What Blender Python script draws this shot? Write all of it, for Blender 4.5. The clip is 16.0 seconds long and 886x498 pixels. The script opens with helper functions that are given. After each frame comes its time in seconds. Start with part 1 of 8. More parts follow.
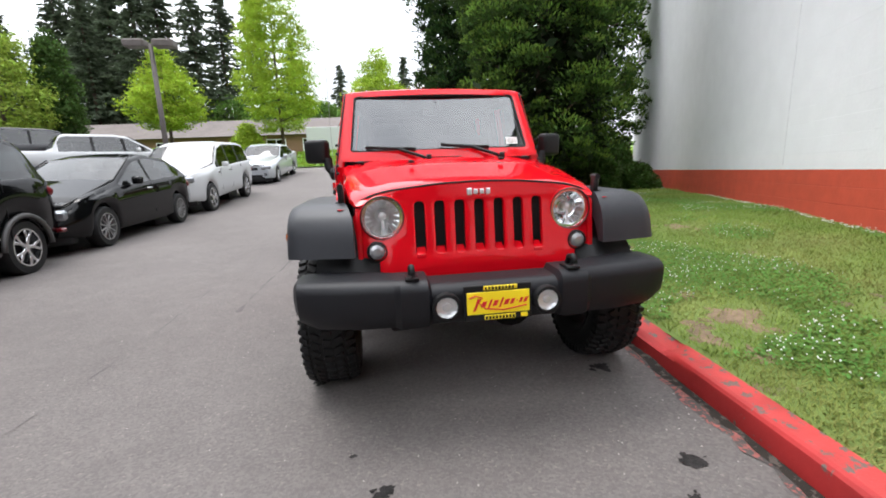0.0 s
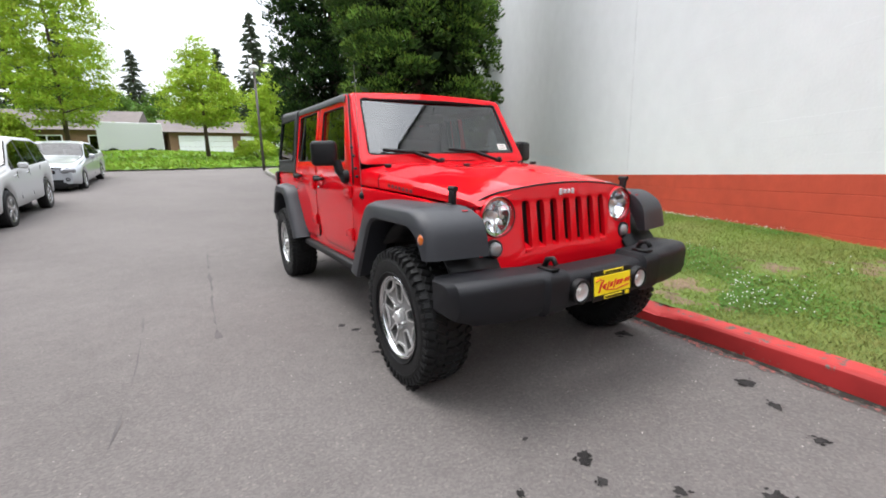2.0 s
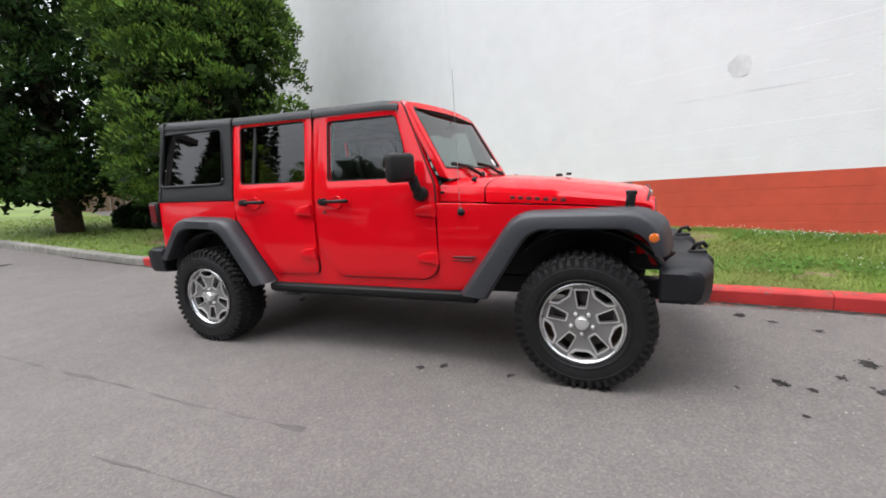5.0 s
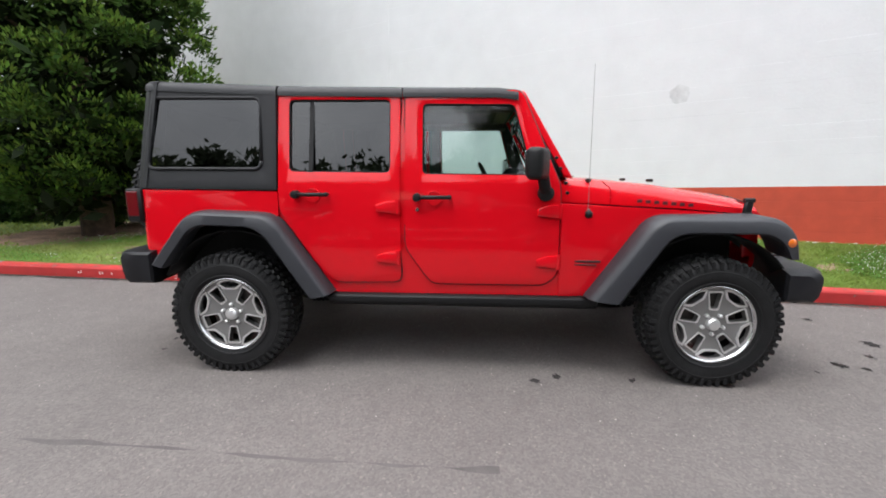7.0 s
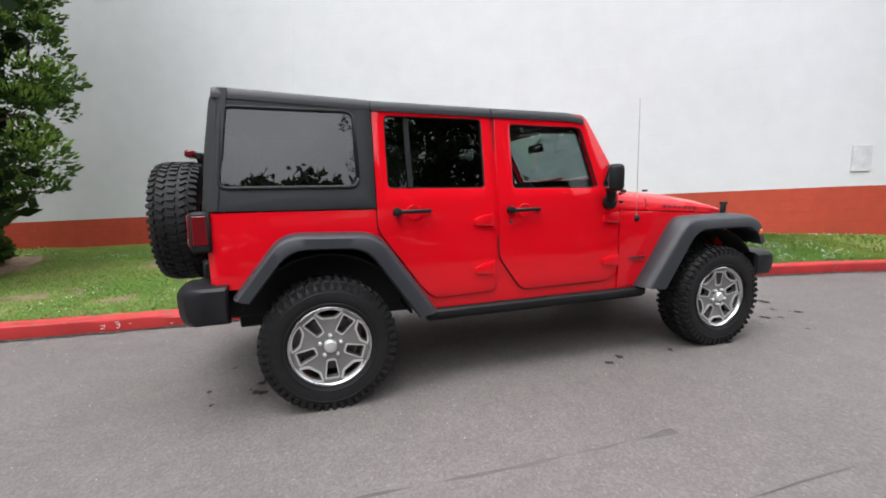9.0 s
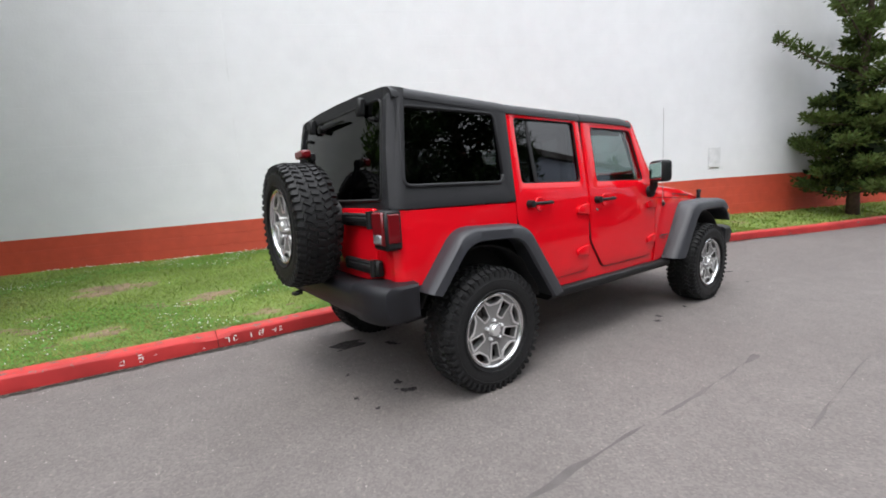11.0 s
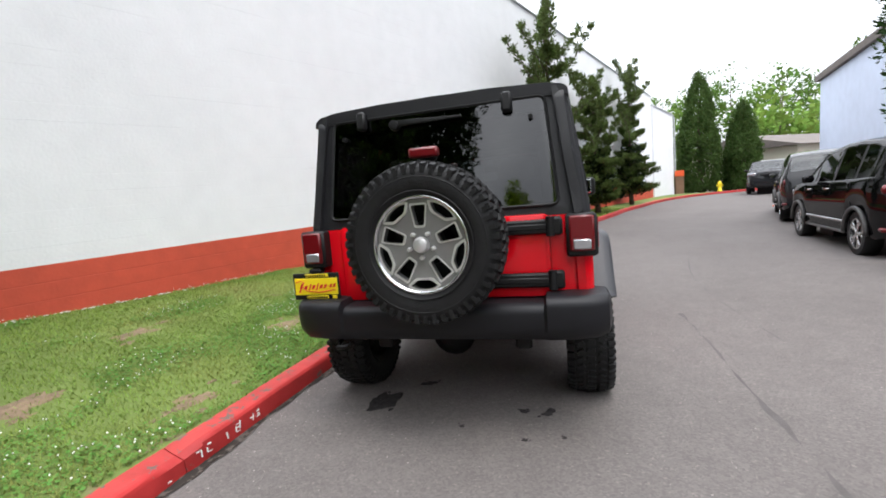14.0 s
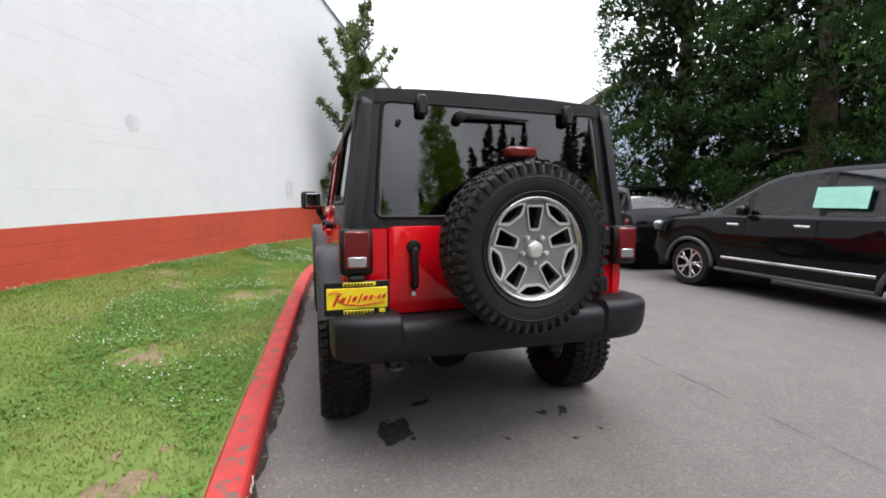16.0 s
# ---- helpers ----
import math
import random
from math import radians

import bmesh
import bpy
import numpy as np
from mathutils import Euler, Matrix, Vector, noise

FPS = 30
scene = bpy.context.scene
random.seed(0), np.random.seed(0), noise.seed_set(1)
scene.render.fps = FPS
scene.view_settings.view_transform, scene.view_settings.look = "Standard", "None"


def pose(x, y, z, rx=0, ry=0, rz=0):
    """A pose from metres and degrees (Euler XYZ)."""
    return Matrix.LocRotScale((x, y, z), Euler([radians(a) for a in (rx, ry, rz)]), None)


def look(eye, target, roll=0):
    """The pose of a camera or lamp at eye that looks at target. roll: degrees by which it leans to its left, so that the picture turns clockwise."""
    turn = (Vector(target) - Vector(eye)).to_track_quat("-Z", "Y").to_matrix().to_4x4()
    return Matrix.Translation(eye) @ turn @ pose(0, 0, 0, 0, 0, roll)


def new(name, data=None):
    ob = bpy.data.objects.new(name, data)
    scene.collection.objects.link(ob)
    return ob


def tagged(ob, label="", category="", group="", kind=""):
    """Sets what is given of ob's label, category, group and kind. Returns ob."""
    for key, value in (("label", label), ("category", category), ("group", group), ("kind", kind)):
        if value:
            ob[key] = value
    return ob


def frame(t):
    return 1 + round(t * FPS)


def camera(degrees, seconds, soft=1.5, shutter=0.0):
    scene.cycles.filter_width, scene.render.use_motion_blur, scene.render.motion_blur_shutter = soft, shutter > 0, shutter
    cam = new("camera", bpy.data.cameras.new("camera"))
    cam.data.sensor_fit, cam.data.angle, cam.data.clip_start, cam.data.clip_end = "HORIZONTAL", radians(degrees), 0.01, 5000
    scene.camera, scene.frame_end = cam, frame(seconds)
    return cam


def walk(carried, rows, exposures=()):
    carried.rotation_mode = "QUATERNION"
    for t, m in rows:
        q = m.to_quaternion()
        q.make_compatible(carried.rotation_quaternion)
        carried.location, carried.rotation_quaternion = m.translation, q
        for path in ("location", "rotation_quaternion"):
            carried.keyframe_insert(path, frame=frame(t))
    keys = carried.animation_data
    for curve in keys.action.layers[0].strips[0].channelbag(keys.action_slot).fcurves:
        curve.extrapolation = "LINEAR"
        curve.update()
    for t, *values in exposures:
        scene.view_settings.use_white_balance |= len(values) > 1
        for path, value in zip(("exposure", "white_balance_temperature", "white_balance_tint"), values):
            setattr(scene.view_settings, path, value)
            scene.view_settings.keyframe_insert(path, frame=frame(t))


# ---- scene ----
cam = camera(91.7, 16.0, 1.8)

PATH = [
    (0, (-0.434, -3.93, 1.208), (-0.176, -1.986, 0.815), -2.1),
    (0.5, (-0.781, -3.901, 1.205), (-0.375, -1.977, 0.84), -1.7),
    (1, (-1.113, -3.889, 1.208), (-0.427, -2.056, 0.797), 0.8),
    (1.5, (-1.452, -3.792, 1.218), (-0.612, -2.032, 0.773), 1.1),
    (2, (-1.807, -3.599, 1.239), (-0.814, -1.907, 0.845), -1.4),
    (2.5, (-2.166, -3.415, 1.253), (-0.97, -1.858, 0.872), -2.6),
    (3, (-2.478, -3.135, 1.257), (-1.144, -1.686, 0.91), -2.5),
    (3.5, (-2.777, -2.844, 1.26), (-1.301, -1.531, 0.95), -2.1),
    (3.7, (-2.898, -2.728, 1.262), (-1.349, -1.501, 0.954), -2.3),
    (5.8, (-3.343, -1.048, 1.246), (-1.472, -0.427, 0.909), -2.5),
    (6, (-3.354, -0.897, 1.265), (-1.469, -0.32, 0.928), -2.1),
    (6.5, (-3.393, -0.494, 1.266), (-1.456, -0.133, 0.92), -2.1),
    (7, (-3.403, -0.089, 1.269), (-1.439, 0.069, 0.925), -0.1),
    (7.5, (-3.43, 0.321, 1.275), (-1.458, 0.315, 0.938), 0.3),
    (8, (-3.433, 0.733, 1.293), (-1.475, 0.52, 0.946), -0.5),
    (8.5, (-3.375, 1.14, 1.299), (-1.442, 0.732, 0.987), -1.3),
    (9, (-3.36, 1.537, 1.278), (-1.467, 0.953, 1.0), -1.3),
    (9.5, (-3.28, 1.94, 1.263), (-1.441, 1.219, 0.951), -0.8),
    (9.7, (-3.227, 2.105, 1.275), (-1.405, 1.355, 0.932), -1.8),
    (11.8, (-2.393, 3.656, 1.288), (-1.01, 2.232, 1.044), -3.0),
    (12, (-2.25, 3.729, 1.305), (-0.931, 2.248, 1.048), -3.1),
    (12.5, (-1.893, 3.977, 1.319), (-0.682, 2.409, 1.047), -4.6),
    (13, (-1.506, 4.226, 1.254), (-0.558, 2.481, 1.018), -4.1),
    (13.5, (-1.101, 4.281, 1.286), (-0.32, 2.459, 1.024), -4.0),
    (14, (-0.668, 4.36, 1.298), (-0.127, 2.447, 1.077), -4.8),
    (14.5, (-0.242, 4.394, 1.301), (-0.007, 2.42, 1.077), -3.6),
    (15, (0.185, 4.338, 1.293), (0.148, 2.349, 1.083), -3.7),
    (15.5, (0.584, 4.28, 1.302), (0.228, 2.326, 1.063), -1.7),
    (16, (0.934, 4.16, 1.304), (0.359, 2.257, 1.092), 0.3),
]
walk(cam, [(t, look(eye, target, roll)) for t, eye, target, roll in PATH])

# ---- light ----
world = bpy.data.worlds.new("overcast_sky")
scene.world = world
world.use_nodes = True
wn, wl = world.node_tree.nodes, world.node_tree.links
bg = wn["Background"]
sky = wn.new("ShaderNodeTexSky")
sky.sky_type = "NISHITA"
sky.sun_disc = False
sky.sun_elevation, sky.sun_rotation = radians(69), radians(-48)
sky.air_density, sky.dust_density = 1.0, 4.0
tc = wn.new("ShaderNodeTexCoord")
cloud = wn.new("ShaderNodeTexNoise")
cloud.inputs["Scale"].default_value = 3.0
cloud.inputs["Detail"].default_value = 6.0
ramp = wn.new("ShaderNodeValToRGB")
ramp.color_ramp.elements[0].position, ramp.color_ramp.elements[0].color = 0.35, (6.55, 6.85, 7.45, 1)
ramp.color_ramp.elements[1].position, ramp.color_ramp.elements[1].color = 0.62, (10.45, 10.75, 11.3, 1)
mixw = wn.new("ShaderNodeMix")
mixw.data_type = "RGBA"
mixw.inputs[0].default_value = 0.9
wl.new(tc.outputs["Generated"], cloud.inputs["Vector"])
wl.new(cloud.outputs["Fac"], ramp.inputs["Fac"])
wl.new(sky.outputs["Color"], mixw.inputs[6])
wl.new(ramp.outputs["Color"], mixw.inputs[7])
sep = wn.new("ShaderNodeSeparateXYZ")
grad = wn.new("ShaderNodeMapRange")
grad.inputs["From Min"].default_value, grad.inputs["From Max"].default_value = 0.0, 1.0
grad.inputs["To Min"].default_value, grad.inputs["To Max"].default_value = 0.43, 1.77
scl = wn.new("ShaderNodeVectorMath")
scl.operation = "SCALE"
wl.new(tc.outputs["Generated"], sep.inputs[0]), wl.new(sep.outputs["Z"], grad.inputs["Value"])
wl.new(mixw.outputs[2], scl.inputs[0]), wl.new(grad.outputs["Result"], scl.inputs["Scale"])
wl.new(scl.outputs[0], bg.inputs["Color"])
bg.inputs["Strength"].default_value = 0.208
sun = new("sun", bpy.data.lights.new("sun", "SUN"))
sun.data.energy, sun.data.angle, sun.data.color = 1.2, radians(25), (1.0, 0.985, 0.96)
sun.matrix_world = look((-4.5, 4, 16), (0, 0, 0))
scene.view_settings.exposure = 0.46


# ---- materials ----
def material(name, base, rough=0.6, metal=0.0, var=0.12, scale=8.0, bump=0.0, bscale=60.0, spec=0.5, coat=0.0, dark=None, random_ob=0.0, world_space=False):
    """Principled surface with colour variation at two scales and fine relief."""
    m = bpy.data.materials.new(name)
    m.use_nodes = True
    n, l = m.node_tree.nodes, m.node_tree.links
    p = n["Principled BSDF"]
    p.inputs["Roughness"].default_value, p.inputs["Metallic"].default_value = rough, metal
    p.inputs["Specular IOR Level"].default_value = spec
    p.inputs["Coat Weight"].default_value = coat
    p.inputs["Coat Roughness"].default_value = 0.03
    co = n.new("ShaderNodeNewGeometry").outputs["Position"] if world_space else n.new("ShaderNodeTexCoord").outputs["Object"]
    if var > 0:
        big, fine = n.new("ShaderNodeTexNoise"), n.new("ShaderNodeTexNoise")
        big.inputs["Scale"].default_value, fine.inputs["Scale"].default_value = scale * 0.15, scale
        big.inputs["Detail"].default_value = fine.inputs["Detail"].default_value = 4
        l.new(co, big.inputs["Vector"]), l.new(co, fine.inputs["Vector"])
        add = n.new("ShaderNodeMath")
        add.operation = "ADD"
        l.new(big.outputs["Fac"], add.inputs[0]), l.new(fine.outputs["Fac"], add.inputs[1])
        cr = n.new("ShaderNodeValToRGB")
        lo = dark or tuple(c * (1 - 2 * var) for c in base)
        hi = tuple(min(1, c * (1 + 1.2 * var)) for c in base)
        cr.color_ramp.elements[0].position, cr.color_ramp.elements[0].color = 0.3, (*lo, 1)
        cr.color_ramp.elements[1].position, cr.color_ramp.elements[1].color = 0.7, (*hi, 1)
        half = n.new("ShaderNodeMath")
        half.operation = "MULTIPLY"
        half.inputs[1].default_value = 0.5
        l.new(add.outputs[0], half.inputs[0]), l.new(half.outputs[0], cr.inputs["Fac"])
        col = cr.outputs["Color"]
        if random_ob:
            hsv, oi, mr = n.new("ShaderNodeHueSaturation"), n.new("ShaderNodeObjectInfo"), n.new("ShaderNodeMapRange")
            mr.inputs["To Min"].default_value, mr.inputs["To Max"].default_value = 1 - random_ob, 1 + random_ob
            l.new(oi.outputs["Random"], mr.inputs["Value"]), l.new(mr.outputs["Result"], hsv.inputs["Value"])
            l.new(col, hsv.inputs["Color"])
            col = hsv.outputs["Color"]
        l.new(col, p.inputs["Base Color"])
    else:
        p.inputs["Base Color"].default_value = (*base, 1)
    if bump:
        nb, bp = n.new("ShaderNodeTexNoise"), n.new("ShaderNodeBump")
        nb.inputs["Scale"].default_value, nb.inputs["Detail"].default_value = bscale, 5
        bp.inputs["Strength"].default_value, bp.inputs["Distance"].default_value = bump, 0.01
        l.new(co, nb.inputs["Vector"]), l.new(nb.outputs["Fac"], bp.inputs["Height"])
        l.new(bp.outputs["Normal"], p.inputs["Normal"])
    return m


def leaf_material(name, base, spread=0.5, scale=0.6, dry=None):
    """Foliage: colour differs leaf by leaf and clump by clump, a little light comes through."""
    m = bpy.data.materials.new(name)
    m.use_nodes = True
    n, l = m.node_tree.nodes, m.node_tree.links
    p = n["Principled BSDF"]
    p.inputs["Roughness"].default_value = 0.6
    p.inputs["Specular IOR Level"].default_value = 0.12
    p.inputs["Subsurface Weight"].default_value = 0.0
    geo, hsv = n.new("ShaderNodeNewGeometry"), n.new("ShaderNodeHueSaturation")
    co, nz = n.new("ShaderNodeTexCoord"), n.new("ShaderNodeTexNoise")
    nz.inputs["Scale"].default_value = scale
    add, mr = n.new("ShaderNodeMath"), n.new("ShaderNodeMapRange")
    add.operation = "MULTIPLY_ADD"
    add.inputs[1].default_value = 0.5
    nz.inputs["Detail"].default_value = 3.0
    l.new(co.outputs["Object"], nz.inputs["Vector"])
    l.new(geo.outputs["Random Per Island"], add.inputs[0]), l.new(nz.outputs["Fac"], add.inputs[2])
    mr.inputs["From Min"].default_value, mr.inputs["From Max"].default_value = 0.35, 1.15
    mr.inputs["To Min"].default_value, mr.inputs["To Max"].default_value = 1 - spread, 1 + spread
    l.new(add.outputs[0], mr.inputs["Value"]), l.new(mr.outputs["Result"], hsv.inputs["Value"])
    mh = n.new("ShaderNodeMapRange")
    mh.inputs["To Min"].default_value, mh.inputs["To Max"].default_value = 0.48, 0.515
    l.new(geo.outputs["Random Per Island"], mh.inputs["Value"]), l.new(mh.outputs["Result"], hsv.inputs["Hue"])
    hsv.inputs["Color"].default_value = (*base, 1)
    if dry:
        patch, pr, pm = n.new("ShaderNodeTexNoise"), n.new("ShaderNodeValToRGB"), n.new("ShaderNodeMix")
        patch.inputs["Scale"].default_value, patch.inputs["Detail"].default_value = 0.9, 5
        pr.color_ramp.elements[0].position, pr.color_ramp.elements[1].position = 0.46, 0.73
        pm.data_type = "RGBA"
        pm.inputs[6].default_value, pm.inputs[7].default_value = (*base, 1), (*dry, 1)
        l.new(co.outputs["Object"], patch.inputs["Vector"]), l.new(patch.outputs["Fac"], pr.inputs["Fac"])
        l.new(pr.outputs["Color"], pm.inputs[0]), l.new(pm.outputs[2], hsv.inputs["Color"])
    l.new(hsv.outputs["Color"], p.inputs["Base Color"])
    tr, mx = n.new("ShaderNodeBsdfTranslucent"), n.new("ShaderNodeMixShader")
    mx.inputs["Fac"].default_value = 0.3
    l.new(hsv.outputs["Color"], tr.inputs["Color"])
    out = n["Material Output"]
    l.new(p.outputs[0], mx.inputs[1]), l.new(tr.outputs[0], mx.inputs[2]), l.new(mx.outputs[0], out.inputs["Surface"])
    return m


def glass_material(name, tint, gloss):
    """Tinted pane: clear tinted glass whose mirror gloss grows towards grazing sight, alike from both faces."""
    m = bpy.data.materials.new(name)
    m.use_nodes = True
    n, l = m.node_tree.nodes, m.node_tree.links
    n.remove(n["Principled BSDF"])
    t, g, mx, lw = n.new("ShaderNodeBsdfTransparent"), n.new("ShaderNodeBsdfGlossy"), n.new("ShaderNodeMixShader"), n.new("ShaderNodeLayerWeight")
    t.inputs["Color"].default_value = (*tint, 1)
    g.inputs["Roughness"].default_value = 0.0
    lw.inputs["Blend"].default_value = 0.5
    pw, ma = n.new("ShaderNodeMath"), n.new("ShaderNodeMath")
    pw.operation, ma.operation = "POWER", "MULTIPLY_ADD"
    pw.inputs[1].default_value = 5.0
    ma.inputs[1].default_value, ma.inputs[2].default_value = 1 - gloss, gloss
    l.new(lw.outputs["Facing"], pw.inputs[0]), l.new(pw.outputs[0], ma.inputs[0])
    l.new(ma.outputs[0], mx.inputs["Fac"]), l.new(t.outputs[0], mx.inputs[1]), l.new(g.outputs[0], mx.inputs[2])
    l.new(mx.outputs[0], n["Material Output"].inputs["Surface"])
    return m


def asphalt_material():
    """Worn asphalt: aggregate chips of several greys, wide stains, fine relief."""
    m = bpy.data.materials.new("worn_asphalt")
    m.use_nodes = True
    n, l = m.node_tree.nodes, m.node_tree.links
    p = n["Principled BSDF"]
    p.inputs["Roughness"].default_value, p.inputs["Specular IOR Level"].default_value = 0.85, 0.3
    co = n.new("ShaderNodeTexCoord").outputs["Object"]
    chips, grit, wide, mid = n.new("ShaderNodeTexVoronoi"), n.new("ShaderNodeTexNoise"), n.new("ShaderNodeTexNoise"), n.new("ShaderNodeTexNoise")
    chips.inputs["Scale"].default_value = 95
    grit.inputs["Scale"].default_value, grit.inputs["Detail"].default_value = 160, 3
    wide.inputs["Scale"].default_value, wide.inputs["Detail"].default_value = 0.55, 5
    mid.inputs["Scale"].default_value, mid.inputs["Detail"].default_value = 5.0, 5
    for q in (chips, grit, wide, mid):
        l.new(co, q.inputs["Vector"])
    base = n.new("ShaderNodeValToRGB")
    base.color_ramp.elements[0].position, base.color_ramp.elements[0].color = 0.3, (0.128, 0.114, 0.108, 1)
    base.color_ramp.elements[1].position, base.color_ramp.elements[1].color = 0.7, (0.153, 0.137, 0.13, 1)
    l.new(wide.outputs["Fac"], base.inputs["Fac"])
    sepc, chipr = n.new("ShaderNodeSeparateColor"), n.new("ShaderNodeValToRGB")
    l.new(chips.outputs["Color"], sepc.inputs[0]), l.new(sepc.outputs[0], chipr.inputs["Fac"])
    chipr.color_ramp.elements[0].position, chipr.color_ramp.elements[0].color = 0.0, (0.74, 0.74, 0.74, 1)
    chipr.color_ramp.elements[1].position, chipr.color_ramp.elements[1].color = 0.965, (1.12, 1.12, 1.12, 1)
    e = chipr.color_ramp.elements.new(0.995)
    e.color = (1.4, 1.37, 1.34, 1)
    mul = n.new("ShaderNodeMix")
    mul.data_type, mul.blend_type = "RGBA", "MULTIPLY"
    mul.inputs[0].default_value = 0.75
    l.new(base.outputs["Color"], mul.inputs[6]), l.new(chipr.outputs["Color"], mul.inputs[7])
    mr = n.new("ShaderNodeMapRange")
    mr.inputs["From Min"].default_value, mr.inputs["From Max"].default_value = 0.3, 0.7
    mr.inputs["To Min"].default_value, mr.inputs["To Max"].default_value = 0.93, 1.05
    l.new(mid.outputs["Fac"], mr.inputs["Value"])
    hsv = n.new("ShaderNodeHueSaturation")
    l.new(mr.outputs["Result"], hsv.inputs["Value"]), l.new(mul.outputs[2], hsv.inputs["Color"])
    l.new(hsv.outputs["Color"], p.inputs["Base Color"])
    bp = n.new("ShaderNodeBump")
    bp.inputs["Strength"].default_value, bp.inputs["Distance"].default_value = 0.6, 0.006
    l.new(grit.outputs["Fac"], bp.inputs["Height"]), l.new(bp.outputs["Normal"], p.inputs["Normal"])
    return m


def worn_paint(name, paint, under, scale, cover, rough=0.6, bump=0.3):
    """Paint chipped through to what lies under it."""
    m = bpy.data.materials.new(name)
    m.use_nodes = True
    n, l = m.node_tree.nodes, m.node_tree.links
    p = n["Principled BSDF"]
    p.inputs["Roughness"].default_value, p.inputs["Specular IOR Level"].default_value = rough, 0.35
    co = n.new("ShaderNodeTexCoord").outputs["Object"]
    nz, tone = n.new("ShaderNodeTexNoise"), n.new("ShaderNodeTexNoise")
    nz.inputs["Scale"].default_value, nz.inputs["Detail"].default_value, nz.inputs["Roughness"].default_value = scale, 8, 0.65
    tone.inputs["Scale"].default_value, tone.inputs["Detail"].default_value = scale * 0.4, 4
    l.new(co, nz.inputs["Vector"]), l.new(co, tone.inputs["Vector"])
    r, r2 = n.new("ShaderNodeValToRGB"), n.new("ShaderNodeValToRGB")
    r.color_ramp.elements[0].position, r.color_ramp.elements[0].color = cover - 0.015, (0, 0, 0, 1)
    r.color_ramp.elements[1].position, r.color_ramp.elements[1].color = cover + 0.015, (1, 1, 1, 1)
    r2.color_ramp.elements[0].position, r2.color_ramp.elements[0].color = 0.3, (*(c * 0.75 for c in paint), 1)
    r2.color_ramp.elements[1].position, r2.color_ramp.elements[1].color = 0.7, (*(min(1, c * 1.12) for c in paint), 1)
    l.new(nz.outputs["Fac"], r.inputs["Fac"]), l.new(tone.outputs["Fac"], r2.inputs["Fac"])
    mx = n.new("ShaderNodeMix")
    mx.data_type = "RGBA"
    mx.inputs[7].default_value = (*under, 1)
    l.new(r.outputs["Color"], mx.inputs[0]), l.new(r2.outputs["Color"], mx.inputs[6]), l.new(mx.outputs[2], p.inputs["Base Color"])
    bp = n.new("ShaderNodeBump")
    bp.inputs["Strength"].default_value, bp.inputs["Distance"].default_value = bump, 0.01
    bp.invert = True
    l.new(nz.outputs["Fac"], bp.inputs["Height"]), l.new(bp.outputs["Normal"], p.inputs["Normal"])
    return m


ASPHALT = asphalt_material()
STAIN = material("oil_stain", (0.035, 0.032, 0.031), 0.85, var=0.4, scale=30, spec=0.15, bump=0.5, bscale=160)
CRACK = material("crack_filler", (0.095, 0.086, 0.082), 0.9, var=0.2, scale=6, bump=0.4, bscale=200)
KERB_RED = worn_paint("red_kerb_paint", (0.42, 0.028, 0.027), (0.13, 0.105, 0.09), 8.0, 0.645)
GUTTER_RED = worn_paint("faded_red_overspray", (0.3, 0.1, 0.085), (0.075, 0.067, 0.062), 42.0, 0.47, 0.85)
KERB_GREY = material("kerb_concrete", (0.2, 0.19, 0.17), 0.9, var=0.25, scale=10, bump=0.4)
GRASS = worn_paint("lawn_turf", (0.135, 0.185, 0.045), (0.2, 0.145, 0.09), 1.1, 0.64, 0.95, 0.6)
BANK = material("ivy_bank", (0.13, 0.24, 0.03), 0.9, var=0.35, scale=5, bump=0.8, bscale=20)
WALL_WHITE = material("white_painted_block", (0.735, 0.74, 0.755), 0.75, var=0.03, scale=3, bump=0.25, bscale=30)
WALL_RED = material("red_painted_block", (0.52, 0.07, 0.034), 0.7, var=0.09, scale=6, bump=0.25, bscale=30, world_space=True)
BARK = material("bark", (0.09, 0.06, 0.045), 0.95, var=0.35, scale=12, bump=0.8, bscale=30)
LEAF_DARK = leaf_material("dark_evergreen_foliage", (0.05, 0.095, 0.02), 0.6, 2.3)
# next two: sky light on clump tops, put into the leaf colour
LEAF_TOPLIT = leaf_material("toplit_evergreen_leaves", (0.165, 0.275, 0.045), 0.45, 1.6)
LEAF_TOPLIT_DEEP = leaf_material("toplit_deep_evergreen_leaves", (0.046, 0.085, 0.02), 0.5, 1.6)
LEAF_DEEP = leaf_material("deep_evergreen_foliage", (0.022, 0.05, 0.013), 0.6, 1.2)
# near-black green: the crown's inner shade put into the leaf colour
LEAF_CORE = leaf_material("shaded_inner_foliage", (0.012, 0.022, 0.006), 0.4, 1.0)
# pale greyish green: distance haze mixed into the leaf colour
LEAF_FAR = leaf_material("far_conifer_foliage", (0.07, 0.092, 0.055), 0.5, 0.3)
LEAF_LIME = leaf_material("bright_maple_foliage", (0.3, 0.42, 0.04), 0.35, 0.5)
LEAF_MID = leaf_material("mid_green_foliage", (0.09, 0.17, 0.03), 0.5, 0.4)
LEAF_PINE = leaf_material("pine_foliage", (0.085, 0.12, 0.034), 0.7, 1.6)
LEAF_HEDGE = leaf_material("clipped_cypress_foliage", (0.06, 0.105, 0.026), 0.4, 0.8)
BLADE = leaf_material("grass_blades", (0.178, 0.258, 0.052), 0.32, 1.5, (0.28, 0.275, 0.095))
TYRE = material("tyre_rubber", (0.0095, 0.0095, 0.01), 0.62, var=0.25, scale=20, bump=0.2, spec=0.3)
